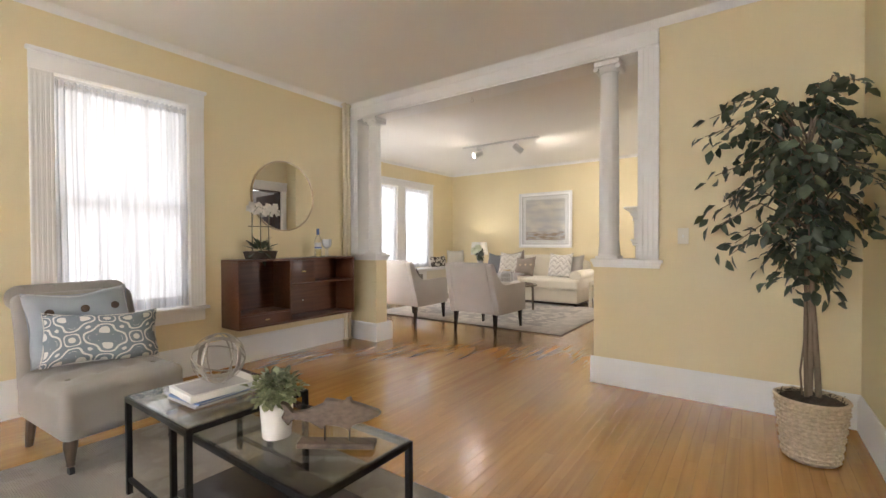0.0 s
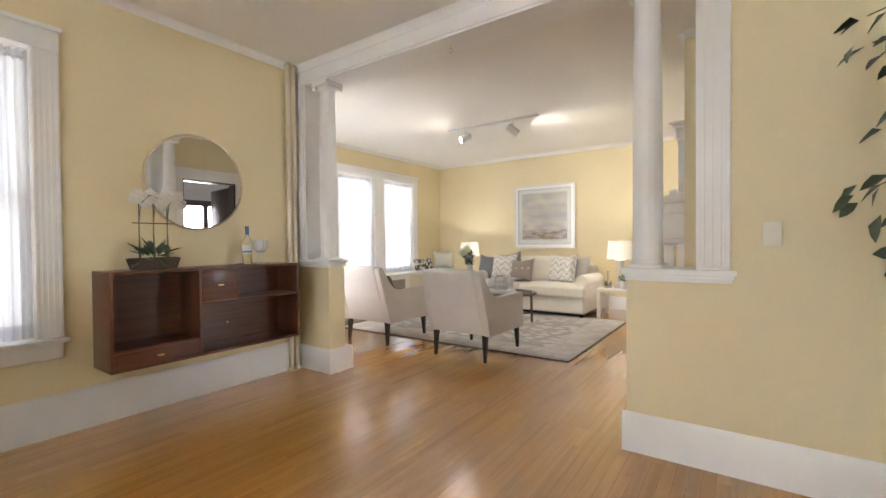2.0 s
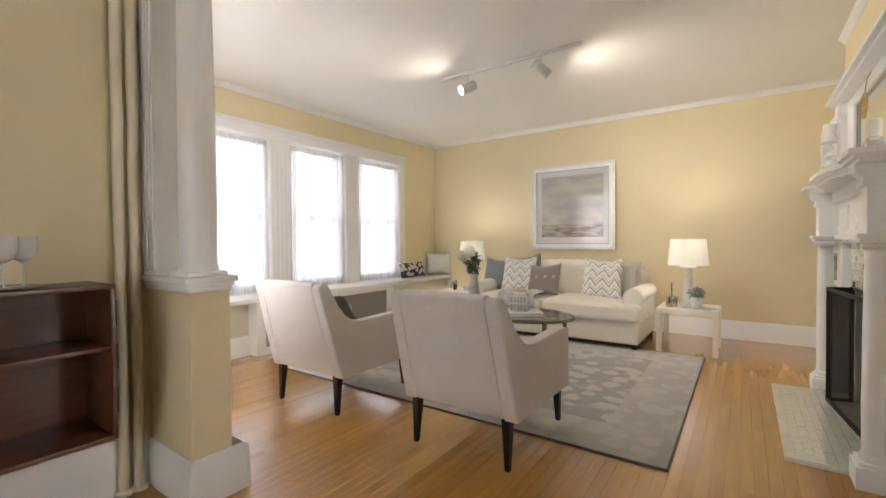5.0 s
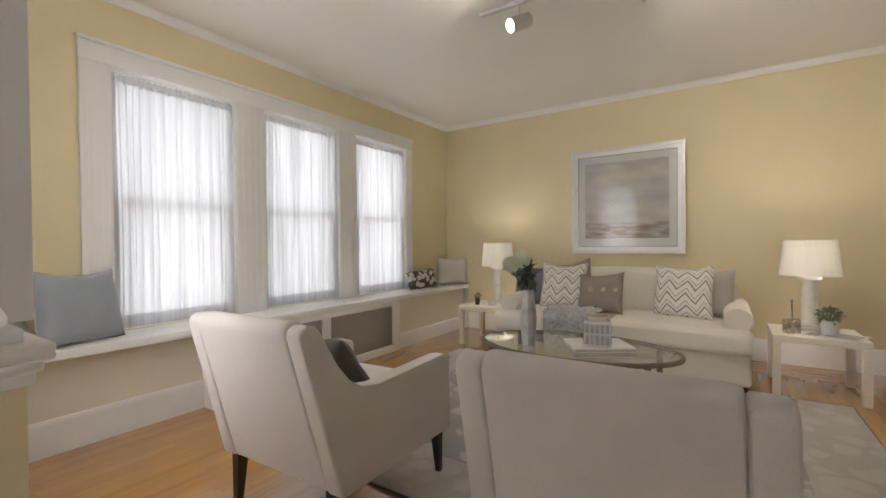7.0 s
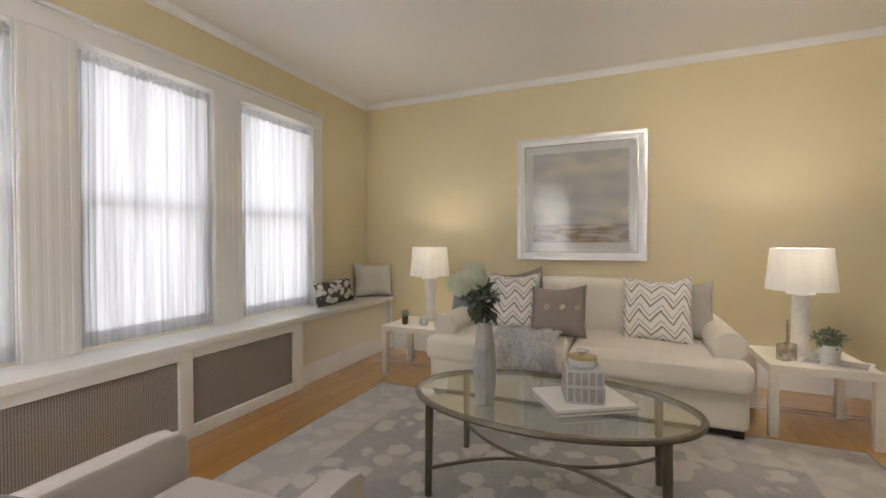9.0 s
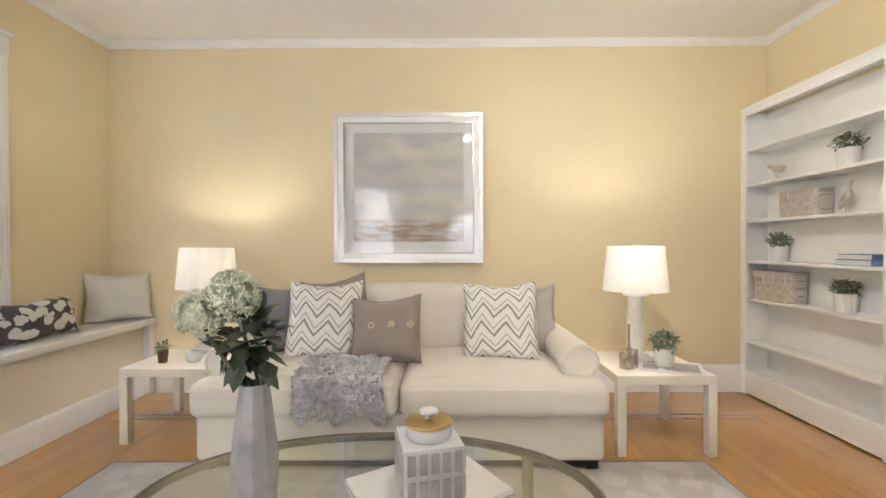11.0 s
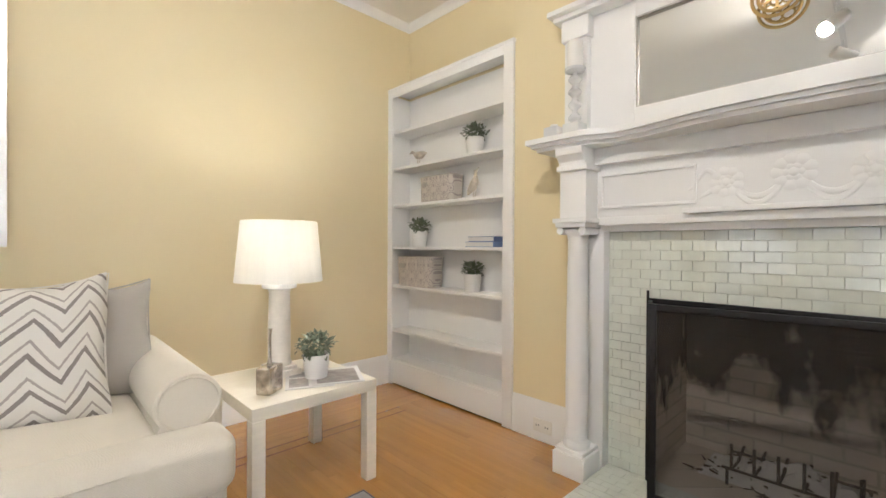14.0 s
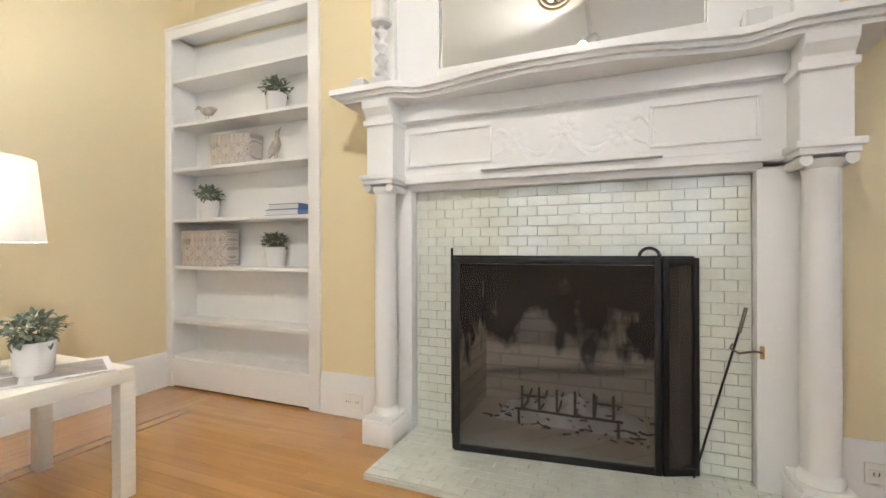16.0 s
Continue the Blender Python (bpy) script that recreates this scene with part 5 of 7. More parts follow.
# ---- track light ----
tk = thing("track_light", "white ceiling track with two adjustable spotlights", "track light", -3.37, 6.735, CZ)
part("rail", boxes((-0.70, 0.70, -0.018, 0.018, -0.026, -0.0005), bev=0.003), SPOTWHITE, tk)
part("feed", boxes((-0.06, 0.06, -0.022, 0.022, -0.034, -0.0006), bev=0.004), SPOTWHITE, tk)
for dx, aim in ((-0.40, (-0.52, -0.76, -0.42)), (0.345, (0.56, 0.52, -0.58))):
    c = Vector((dx, 0, -0.150))
    h = part("stem", tube(bmesh.new(), [(dx, 0, -0.02), (dx, 0, -0.115)], 0.006, 8), SPOTWHITE, tk)
    q = Vector(aim).normalized().to_track_quat("Z", "Y").to_matrix().to_4x4()
    bm = lathe(bmesh.new(), [(0.034, -0.085), (0.048, -0.076), (0.050, 0.076), (0.050, 0.084), (0.043, 0.084), (0.043, 0.060)], 28)
    bm.transform(Matrix.Translation(c) @ q)
    hd = part("lamp_head", bm, SPOTWHITE, tk, "white cylinder spotlight")
    bm = lathe(bmesh.new(), [(0.041, 0.066), (0.041, 0.072)], 24)
    bm.transform(Matrix.Translation(c) @ q)
    part("lamp_lens", bm, LITLENS, hd, "lit lamp lens")
    e = Vector((-3.37, 6.735, CZ)) + c + Vector(aim).normalized() * 0.09
    spot_beam(e, e + Vector(aim), SPOT_WATTS * (0.42 if dx < 0 else 1.4))

hk = thing("ceiling_hook", "small metal ring hook under the white beam", "hook", -2.285, 4.16, 2.615)
part("shank", tube(bmesh.new(), [(0, 0, 0), (0, 0, -0.02)], 0.003, 6), STEEL, hk)
part("ring", tube(bmesh.new(), [(0.014 * math.cos(a), 0, -0.034 + 0.016 * math.sin(a)) for a in [k / 16 * 6.28318 for k in range(16)]], 0.003, 6, True), STEEL, hk)

# ---- window seat pillows ----
cushion("seat_pillow", "dark floral and white oblong pillow on the window seat", 0.60, 0.25, 0.13, FLOWERS, -5.76, 8.33, 0.605, 12, 92, 0, 41)
cushion("seat_pillow", "cream square pillow against the picture wall", 0.42, 0.38, 0.13, OFFWHITE, -5.75, 8.98, 0.605, 10, 40, 0, 42)
cushion("seat_pillow", "silver blue satin pillow on the window seat", 0.48, 0.44, 0.17, SILK, -5.70, 4.93, 0.605, 16, 112, 3, 43)
cushion("seat_pillow", "off-white pillow on the window seat", 0.46, 0.38, 0.15, OFFWHITE, -5.73, 4.56, 0.605, 18, 130, 0, 44)
cushion("seat_pillow", "off-white small pillow lying on the window seat", 0.34, 0.22, 0.12, OFFWHITE, -5.70, 4.42, 0.605, 60, 150, 0, 45)


# ---- bookcase ----
bc = tagged(new("bookcase"), "white built-in bookcase with six shelves in the alcove", "bookcase", kind="structure")
bc.location = (BX, 0, 0)
Y0, Y1 = 7.985, AY
part("side_panel", boxes((0, 0.182, Y1 - 0.030, Y1 - 0.001, 0, 2.20)), TRIM, bc)
part("side_panel", boxes((0, 0.182, Y0, Y0 + 0.030, 0, 2.20)), TRIM, bc)
part("back_panel", boxes((0.176, 0.188, Y0 + 0.03, Y1 - 0.03, 0.10, 2.20)), TRIM, bc)
part("face_frame", boxes((-0.020, 0, Y1 - 0.055, Y1 - 0.001, 0, 2.225), (-0.020, 0, 7.965, 8.035, 0, 2.225), (-0.020, 0, 8.035, Y1 - 0.055, 2.170, 2.225), bev=0.003), TRIM, bc)
part("top_panel", boxes((-0.024, 0.188, 7.960, Y1 - 0.001, 2.225, 2.245), bev=0.003), TRIM, bc)
part("toe_board", boxes((-0.016, 0.17, 8.035, Y1 - 0.055, 0.012, 0.172), bev=0.003), TRIM, bc)
SHELVES = (0.190, 0.420, 0.755, 1.047, 1.362, 1.642, 1.918)
for z in SHELVES:
    part("shelf", boxes((-0.006, 0.176, Y0 + 0.031, Y1 - 0.031, z - 0.020, z), bev=0.002), TRIM, bc)


def bin_box(y, z, w, d, h, label):
    t = thing("fabric_bin", label, "storage bin", BX + 0.082, y, z + 0.0005)
    bm = bmesh.new()
    uvb = bm.loops.layers.uv.new("UVMap")
    n = 24
    ring = [(d / 2 * math.copysign(abs(math.cos(a)) ** 0.5, math.cos(a)), w / 2 * math.copysign(abs(math.sin(a)) ** 0.5, math.sin(a))) for a in [i / n * 6.28318 for i in range(n)]]
    lo, hi = [bm.verts.new((a * 0.95, b * 0.96, 0)) for a, b in ring], [bm.verts.new((a, b, h)) for a, b in ring]
    ih = [bm.verts.new((a * 0.93, b * 0.97, h)) for a, b in ring]
    il = [bm.verts.new((a * 0.90, b * 0.93, 0.01)) for a, b in ring]
    for p, q in ((lo, hi), (hi, ih), (ih, il)):
        for i in range(n):
            j = (i + 1) % n
            f = bm.faces.new((p[i], p[j], q[j], q[i]))
            for lp in f.loops:
                lp[uvb].uv = (lp.vert.co.y / 0.5, lp.vert.co.z / 0.5)
    bm.faces.new(lo[::-1])
    bm.faces.new(il)
    part("cloth_wall", bm, FABRICBIN, t)
    part("rim_band", tube(bmesh.new(), [(a, b, h) for a, b in ring], 0.004, 6, True), PALEGREY, t)
    part("label_holder", boxes((-d / 2 - 0.004, -d / 2 + 0.002, w * 0.18, w * 0.36, h * 0.62, h * 0.78), bev=0.001), STEEL, t)
    return t


bin_box(8.885, SHELVES[2], 0.40, 0.165, 0.215, "grey and cream printed fabric bin on the shelf")
bin_box(8.66, SHELVES[4], 0.34, 0.155, 0.175, "smaller grey and cream printed fabric bin on the shelf")
for k, (y, z, s) in enumerate(((8.36, 2, 0.075), (8.89, 3, 0.080), (8.345, 5, 0.085))):
    potted_plant(BX + 0.082, y, SHELVES[z] + 0.0005, 0.060, 0.115, 61 + k, PLABEL + " on the shelf", s, 260)


def shore_bird(y, z, turn, lean, tall, label):
    """Carved shore bird on wire legs."""
    t = thing("bird_figurine", label, "figurine", BX + 0.08, y, z + 0.0005, turn)
    bm = bmesh.new()
    body = [(-0.075, 0.0, 0.006), (-0.055, 0.004, 0.014), (-0.02, -0.002, 0.026), (0.015, 0.004, 0.024), (0.040, 0.016, 0.013), (0.055, 0.030, 0.010), (0.066, 0.036, 0.012), (0.074, 0.034, 0.008), (0.100, 0.030, 0.0015)]
    pts = []
    for a, b, r in body:
        ca, sa = math.cos(radians(lean)), math.sin(radians(lean))
        pts.append((0, a * ca - b * sa, tall + a * sa + b * ca))
    tube(bm, pts, [r for _, _, r in body], 10)
    for s in (-1, 1):
        tube(bm, [(s * 0.008, 0, tall - 0.01), (s * 0.009, 0.004, 0.004)], 0.002, 6)
    box(bm, -0.022, 0.022, -0.025, 0.030, 0, 0.005, 0.002)
    bm.transform(Matrix.Scale(1.1, 4))
    part("bird", bm, DRIFT, t)
    return t


shore_bird(8.90, SHELVES[5], 0, -4, 0.075, "pale carved shore bird stretching forward on the shelf")
shore_bird(8.35, SHELVES[4], 180, 52, 0.085, "pale carved shore bird standing upright on the shelf")


def book(parent_x, y, z, turn, w, d, h, cover, label):
    t = thing("book", label, "book", parent_x, y, z, turn, "stacked books")
    part("cover", boxes((-d / 2, d / 2, -w / 2, w / 2, 0, 0.003), (-d / 2, d / 2, -w / 2, w / 2, h - 0.003, h), (-d / 2, -d / 2 + 0.004, -w / 2, w / 2, 0.003, h - 0.003), bev=0.0008), cover, t)
    part("page_block", boxes((-d / 2 + 0.004, d / 2 - 0.004, -w / 2 + 0.004, w / 2 - 0.004, 0.003, h - 0.003)), PAPER, t)
    return t


book(BX + 0.085, 8.245, SHELVES[3] + 0.0005, 90, 0.15, 0.235, 0.033, BLUECOVER, "blue cloth-bound book lying on the shelf")
book(BX + 0.085, 8.235, SHELVES[3] + 0.034, 90, 0.14, 0.215, 0.032, NAVY, "navy cloth-bound book on top of another")

# ---- fireplace ----
fp = tagged(new("fireplace"), "white carved colonial fireplace mantel with mirrored overmantel", "fireplace", kind="structure")
FY0, FY1 = 5.845, 7.555
MIDY = (FY0 + FY1) / 2


def mantel_post(yc, s):
    a = part("plinth", boxes((-1.140, BX, yc - 0.078, yc + 0.078, 0, 0.105), (-1.128, BX, yc - 0.068, yc + 0.068, 0.105, 0.125), bev=0.004), TRIM, fp)
    part("shaft", lathe(bmesh.new(), [(0.060, 0.125), (0.062, 0.140), (0.056, 0.152), (0.050, 0.160), (0.052, 0.40), (0.050, 0.70), (0.045, 1.085), (0.048, 1.092), (0.048, 1.102)], 32, -1.060, yc, 12, 0.03), TRIM, fp, "round fluted column")
    bm = lathe(bmesh.new(), [(0.046, 1.102), (0.060, 1.118), (0.062, 1.130)], 24, -1.060, yc)
    for yy in (-0.055, 0.055):
        tube(bm, [(-1.125, yc + yy, 1.125), (-0.995, yc + yy, 1.125)], 0.018, 12)
    box(bm, -1.135, BX, yc - 0.075, yc + 0.075, 1.140, 1.168, 0.004)
    box(bm, -1.145, BX, yc - 0.085, yc + 0.085, 1.160, 1.182, 0.004)
    part("capital", bm, TRIM, fp)
    bm = bmesh.new()
    prism(bm, [(-1.110, 1.182), (-1.110, 1.395), (-1.118, 1.410), (-1.122, 1.440), (-1.150, 1.470), (-1.155, 1.500), (BX, 1.500), (BX, 1.182)], "y", yc - 0.066, yc + 0.066, 0.004)
    box(bm, -1.126, BX, yc - 0.076, yc + 0.076, 1.400, 1.425, 0.004)
    part("corbel", bm, TRIM, fp)
    # flat board beside the tile
    part("pilaster_board", boxes((-0.985, BX, *((7.386, 7.562) if s > 0 else (5.838, 6.069)), 0, 1.135), bev=0.004), TRIM, fp)


mantel_post(FY1 - 0.078, 1)
mantel_post(FY0 + 0.078, -1)
TY0, TY1, TZ1 = 6.070, 7.385, 1.122
bm = boxes((-0.985, BX, TY0 - 0.02, TY1 + 0.02, TZ1, 1.165), (-1.020, BX, TY0 - 0.085, TY1 + 0.06, 1.150, 1.185), (-1.000, BX, TY0 - 0.085, TY1 + 0.06, 1.185, 1.480), (-1.035, BX, TY0 - 0.085, TY1 + 0.06, 1.425, 1.500), bev=0.004)
for a, b in ((TY0 - 0.01, MIDY - 0.30), (MIDY + 0.30, TY1 + 0.01)):
    for r in ((a, b, 1.225, 1.238), (a, b, 1.372, 1.385), (a, a + 0.013, 1.238, 1.372), (b - 0.013, b, 1.238, 1.372)):
        box(bm, -1.010, -0.999, *r, 0.003)
box(bm, -1.045, -0.998, MIDY - 0.34, MIDY + 0.34, 1.186, 1.206, 0.004)
part("frieze", bm, TRIM, fp, "panelled frieze board")
# carved swag with rosettes
bm = bmesh.new()
for yc, zc, r in ((MIDY - 0.20, 1.300, 0.062), (MIDY, 1.315, 0.070), (MIDY + 0.20, 1.300, 0.062)):
    for ring, n, rr in ((0.62, 9, 0.34), (0.28, 6, 0.26)):
        for k in range(n):
            a = k / n * 6.28318
            b3 = lathe(bmesh.new(), [(0.002, 0), (r * rr * 0.9, 0.003), (r * rr, 0.009), (r * rr * 0.5, 0.016), (0.001, 0.018)], 10)
            b3.transform(Matrix.Translation((-1.000, yc + r * ring * math.cos(a), zc + r * ring * math.sin(a))) @ pose(0, 0, 0, 0, -90, 0))
            me = bpy.data.meshes.new("tmp")
            b3.to_mesh(me)
            b3.free()
            bm.from_mesh(me)
            bpy.data.meshes.remove(me)
    lathe_c = lathe(bmesh.new(), [(0.016, 0.0), (0.016, 0.016), (0.010, 0.024), (0.002, 0.026)], 12)
    lathe_c.transform(Matrix.Translation((-1.000, yc, zc)) @ pose(0, 0, 0, 0, -90, 0))
    me = bpy.data.meshes.new("tmp")
    lathe_c.to_mesh(me)
    lathe_c.free()
    bm.from_mesh(me)
    bpy.data.meshes.remove(me)
for s in (-1, 1):
    for k, sag in enumerate((0.045, 0.070)):
        tube(bm, [(-1.004, MIDY + s * (0.03 + 0.15 * u), 1.285 - sag * (1 - (2 * u - 1) ** 2)) for u in [i / 10 for i in range(11)]], 0.010, 8)
    tube(bm, [(-1.004, MIDY + s * (0.24 + 0.09 * u), 1.335 + 0.025 * math.sin(5 * u) - 0.03 * u) for u in [i / 8 for i in range(9)]], [0.011 - 0.001 * i for i in range(9)], 8)
    tube(bm, [(-1.004, MIDY + s * (0.25 + 0.05 * u), 1.270 - 0.03 * u) for u in [i / 8 for i in range(9)]], [0.010 - 0.001 * i for i in range(9)], 8)
for v in bm.verts:
    v.co.x = -0.9995 + (v.co.x + 1.0) * 0.45
part("carved_swag", bm, TRIM, fp, "carved rosettes and swags")


def shelf_edge(y, d):
    """The shelf's front line: square ends over the posts, a serpentine between, pushed out by d."""
    u = (y - MIDY) / ((FY1 - FY0) / 2)
    au = abs(u)
    if au > 0.80:
        return -1.165 - d
    s = (0.80 - au) / 0.80
    dip = math.sin(min(1, s / 0.30) * math.pi) if s < 0.30 else 0
    bow = 0.5 - 0.5 * math.cos(max(0, min(1, (s - 0.12) / 0.70)) * math.pi)
    return -1.165 - d + 0.055 * min(1, s / 0.14) - 0.085 * bow * 0.9


bm = bmesh.new()
for z0, z1, d in ((1.500, 1.516, -0.012), (1.516, 1.532, 0.008), (1.532, 1.556, 0.028)):
    ys = [FY0 - 0.10 - d + (FY1 - FY0 + 0.20 + 2 * d) * k / 72 for k in range(73)]
    prism(bm, [(shelf_edge(y, d), y) for y in ys] + [(BX, ys[-1]), (BX, ys[0])], "z", z0, z1)
part("mantel_shelf", bm, TRIM, fp, "moulded serpentine mantel shelf")

# overmantel
OY0, OY1, OZ1 = 5.83, 7.61, 2.17
part("overmantel_board", boxes((-0.915, BX, OY0, OY1, 1.556, OZ1)), TRIM, fp)
MY0, MY1, MZ0, MZ1 = 6.205, 7.268, 1.680, 2.085
bm = boxes((-0.945, -0.914, OY0, MY0, 1.556, OZ1), (-0.945, -0.914, MY1, OY1, 1.556, OZ1), (-0.945, -0.914, MY0, MY1, 1.556, MZ0), (-0.945, -0.914, MY0, MY1, MZ1, OZ1), bev=0.003)
for yc in (OY0 + 0.075, OY1 - 0.075):
    box(bm, -0.985, -0.944, yc - 0.060, yc + 0.060, 1.556, 2.06, 0.005)
    box(bm, -1.000, -0.944, yc - 0.072, yc + 0.072, 2.06, 2.16, 0.005)
    box(bm, -1.000, -0.944, yc - 0.072, yc + 0.072, 1.556, 1.60, 0.005)
part("overmantel_frame", bm, TRIM, fp)
part("cornice", boxes((-1.02, BX, OY0 - 0.03, OY1 + 0.03, 2.160, 2.185), (-1.05, BX, OY0 - 0.05, OY1 + 0.05, 2.185, 2.21), bev=0.004), TRIM, fp)
part("mirror_glass", boxes((-0.9185, -0.9155, MY0, MY1, MZ0, MZ1)), MIRROR, fp, "bevelled mirror")
part("bead", boxes((-0.930, -0.916, MY0, MY0 + 0.005, MZ0, MZ1), (-0.930, -0.916, MY1 - 0.005, MY1, MZ0, MZ1), (-0.930, -0.916, MY0, MY1, MZ1 - 0.005, MZ1), (-0.930, -0.916, MY0, MY1, MZ0, MZ0 + 0.005)), STEEL, fp)

orn = thing("gilt_ornament", "round openwork gilt ornament hanging before the mirror", "ornament", -0.975, 6.755, 1.960)
for r in (0.075, 0.056):
    part("ring", tube(bmesh.new(), [(0, r * math.cos(a), r * math.sin(a)) for a in [k / 32 * 6.28318 for k in range(32)]], 0.006, 8, True), BRASS, orn)
for k in range(6):
    a = k / 6 * 6.28318
    part("scroll", tube(bmesh.new(), [(0, 0.036 * math.cos(a) + 0.020 * math.cos(b), 0.036 * math.sin(a) + 0.020 * math.sin(b)) for b in [j / 12 * 6.28318 for j in range(12)]], 0.004, 6, True), BRASS, orn)
part("hanger", tube(bmesh.new(), [(0, 0, 0.07), (0.012, 0, 0.165), (0.030, 0, 0.20)], 0.003, 6), BRASS, orn)


def candlestick(y, h, label):
    t = thing("candlestick", label, "candlestick", -1.045, y, 1.5565)
    part("foot", boxes((-0.042, 0.042, -0.042, 0.042, 0, 0.075), bev=0.006), CRYSTAL, t, "square crystal foot")
    prof = [(0.018, 0.075)]
    z = 0.075
    while z < h - 0.06:
        prof += [(0.012, z + 0.004), (0.030, z + 0.024), (0.030, z + 0.034), (0.012, z + 0.054)]
        z += 0.060
    prof += [(0.012, h - 0.02), (0.046, h - 0.012), (0.048, h)]
    part("stem", lathe(bmesh.new(), prof, 20), CRYSTAL, t, "turned crystal stem")
    part("candle", lathe(bmesh.new(), [(0.036, h), (0.037, h + 0.004), (0.036, h + 0.125), (0.030, h + 0.130), (0.004, h + 0.127)], 24), WAX, t, "white pillar candle")
    return t


candlestick(7.505, 0.335, "tall crystal candlestick with a white pillar candle")


def votive(y):
    t = thing("votive_holder", "square crystal votive holder with a small candle", "candle holder", -1.045, y, 1.5565, group="votive holders")
    part("cube", boxes((-0.038, 0.038, -0.038, 0.038, 0, 0.078), bev=0.006), CRYSTAL, t)
    part("candle", lathe(bmesh.new(), [(0.019, 0.0785), (0.019, 0.092), (0.004, 0.093)], 20), WAX, t, "small white candle")


votive(7.615)
votive(6.085)

# firebox
fb = structure("firebox", boxes((-0.40, -0.30, 6.25, 7.25, 0.0, 0.9), (BX + 0.002, -0.40, 6.250, 6.295, 0.0, 0.9), (BX + 0.002, -0.40, 7.205, 7.250, 0.0, 0.9), (BX + 0.002, -0.40, 6.295, 7.205, 0.78, 0.9), (BX - 0.03, -0.40, 6.295, 7.205, 0.0, 0.022)), FIREBRICK, "soot-blackened firebrick hearth chamber")
gr = thing("fire_grate", "black iron log grate in the firebox", "grate", -0.62, 6.73, 0.0225)
for k in range(6):
    y = -0.20 + 0.08 * k
    part("bar", tube(bmesh.new(), [(-0.12, y, 0.19), (-0.12, y, 0.08), (0.0, y, 0.07), (0.12, y, 0.10)], 0.006, 6), RUSTIRON, gr)
for x in (-0.10, 0.10):
    part("rail", tube(bmesh.new(), [(x, -0.24, 0.072), (x, 0.24, 0.072)], 0.006, 6), RUSTIRON, gr)
    for y in (-0.22, 0.22):
        part("foot", tube(bmesh.new(), [(x, y, 0.072), (x, y, 0.0)], 0.006, 6), RUSTIRON, gr)
ash = thing("ash_heap", "pale grey ash heaped under the grate", "ash", -0.56, 6.73, 0.0222)
bm = bmesh.new()
rr = random.Random(5)
rows = [[bm.verts.new((-0.14 + 0.28 * i / 10, -0.34 + 0.68 * j / 20, 0.10 * max(0, 1 - ((i - 5) / 5) ** 2) * max(0, 1 - ((j - 10) / 10) ** 2) * rr.uniform(0.6, 1.2))) for j in range(21)] for i in range(11)]
for p, q in zip(rows, rows[1:]):
    for j in range(20):
        bm.faces.new((p[j], q[j], q[j + 1], p[j + 1]))
part("heap", bm, STONE, ash)
bm = bmesh.new()
for k in range(80):
    p = Vector((rr.uniform(-0.22, 0.12), rr.uniform(-0.38, 0.38), 0.006))
    if p.x > -0.14:
        p.z += 0.07 * max(0, 1 - (p.x / 0.14) ** 2) * max(0, 1 - (p.y / 0.34) ** 2)
    q = p + Vector((rr.uniform(-0.03, 0.03), rr.uniform(-0.05, 0.05), rr.uniform(0, 0.008)))
    w = rr.uniform(0.003, 0.007)
    tube(bm, [p, q], [w, w * 0.6], 5)
tagged(part("charred_debris", bm, GREYWOOD, ash, "charred twigs and crumbs"), kind="stuff")

# fire screen
fs = thing("fire_screen", "black iron folding fire screen with fine mesh", "fire screen", 0, 0, 0.0265)
CORN = ((-0.945, 7.192), (-1.088, 7.140), (-1.000, 6.362), (-0.945, 6.236))
for k, (p, q) in enumerate(zip(CORN, CORN[1:])):
    p, q = Vector((*p, 0)), Vector((*q, 0))
    L, ang = (q - p).length, math.degrees(math.atan2(q.y - p.y, q.x - p.x))
    m = pose(p.x, p.y, 0, 0, 0, ang)
    bm = boxes((0.022, L - 0.022, -0.0012, 0.0012, 0.022, 0.773))
    bm.transform(m)
    pn = part("screen_panel", bm, SCREENMESH if k == 1 else FOLDEDMESH, fs, "fine black wire mesh")
    for nm, r in (("stile", (0.002, 0.024, 0, 0.795)), ("stile", (L - 0.024, L - 0.002, 0, 0.795)), ("rail", (0.024, L - 0.024, 0, 0.024)), ("rail", (0.024, L - 0.024, 0.771, 0.795))):
        bm = boxes((r[0], r[1], -0.008, 0.008, r[2], r[3]), bev=0.002)
        bm.transform(m)
        part(nm, bm, BLACK, pn, "black iron frame bar")
part("back_bar", boxes((-0.952, -0.937, 6.25, 7.20, 0.780, 0.802), bev=0.002), BLACK, fs)
for y in (6.40,):
    part("handle", tube(bmesh.new(), [(-0.965, y + 0.035 * math.cos(a), 0.797 + 0.035 * math.sin(a)) for a in [k / 10 * 3.14159 for k in range(11)]], 0.006, 6), BLACK, fs)
part("finial", tube(bmesh.new(), [(-0.945, 7.203, 0.0), (-0.945, 7.203, 0.835)], 0.006, 6), BLACK, fs)

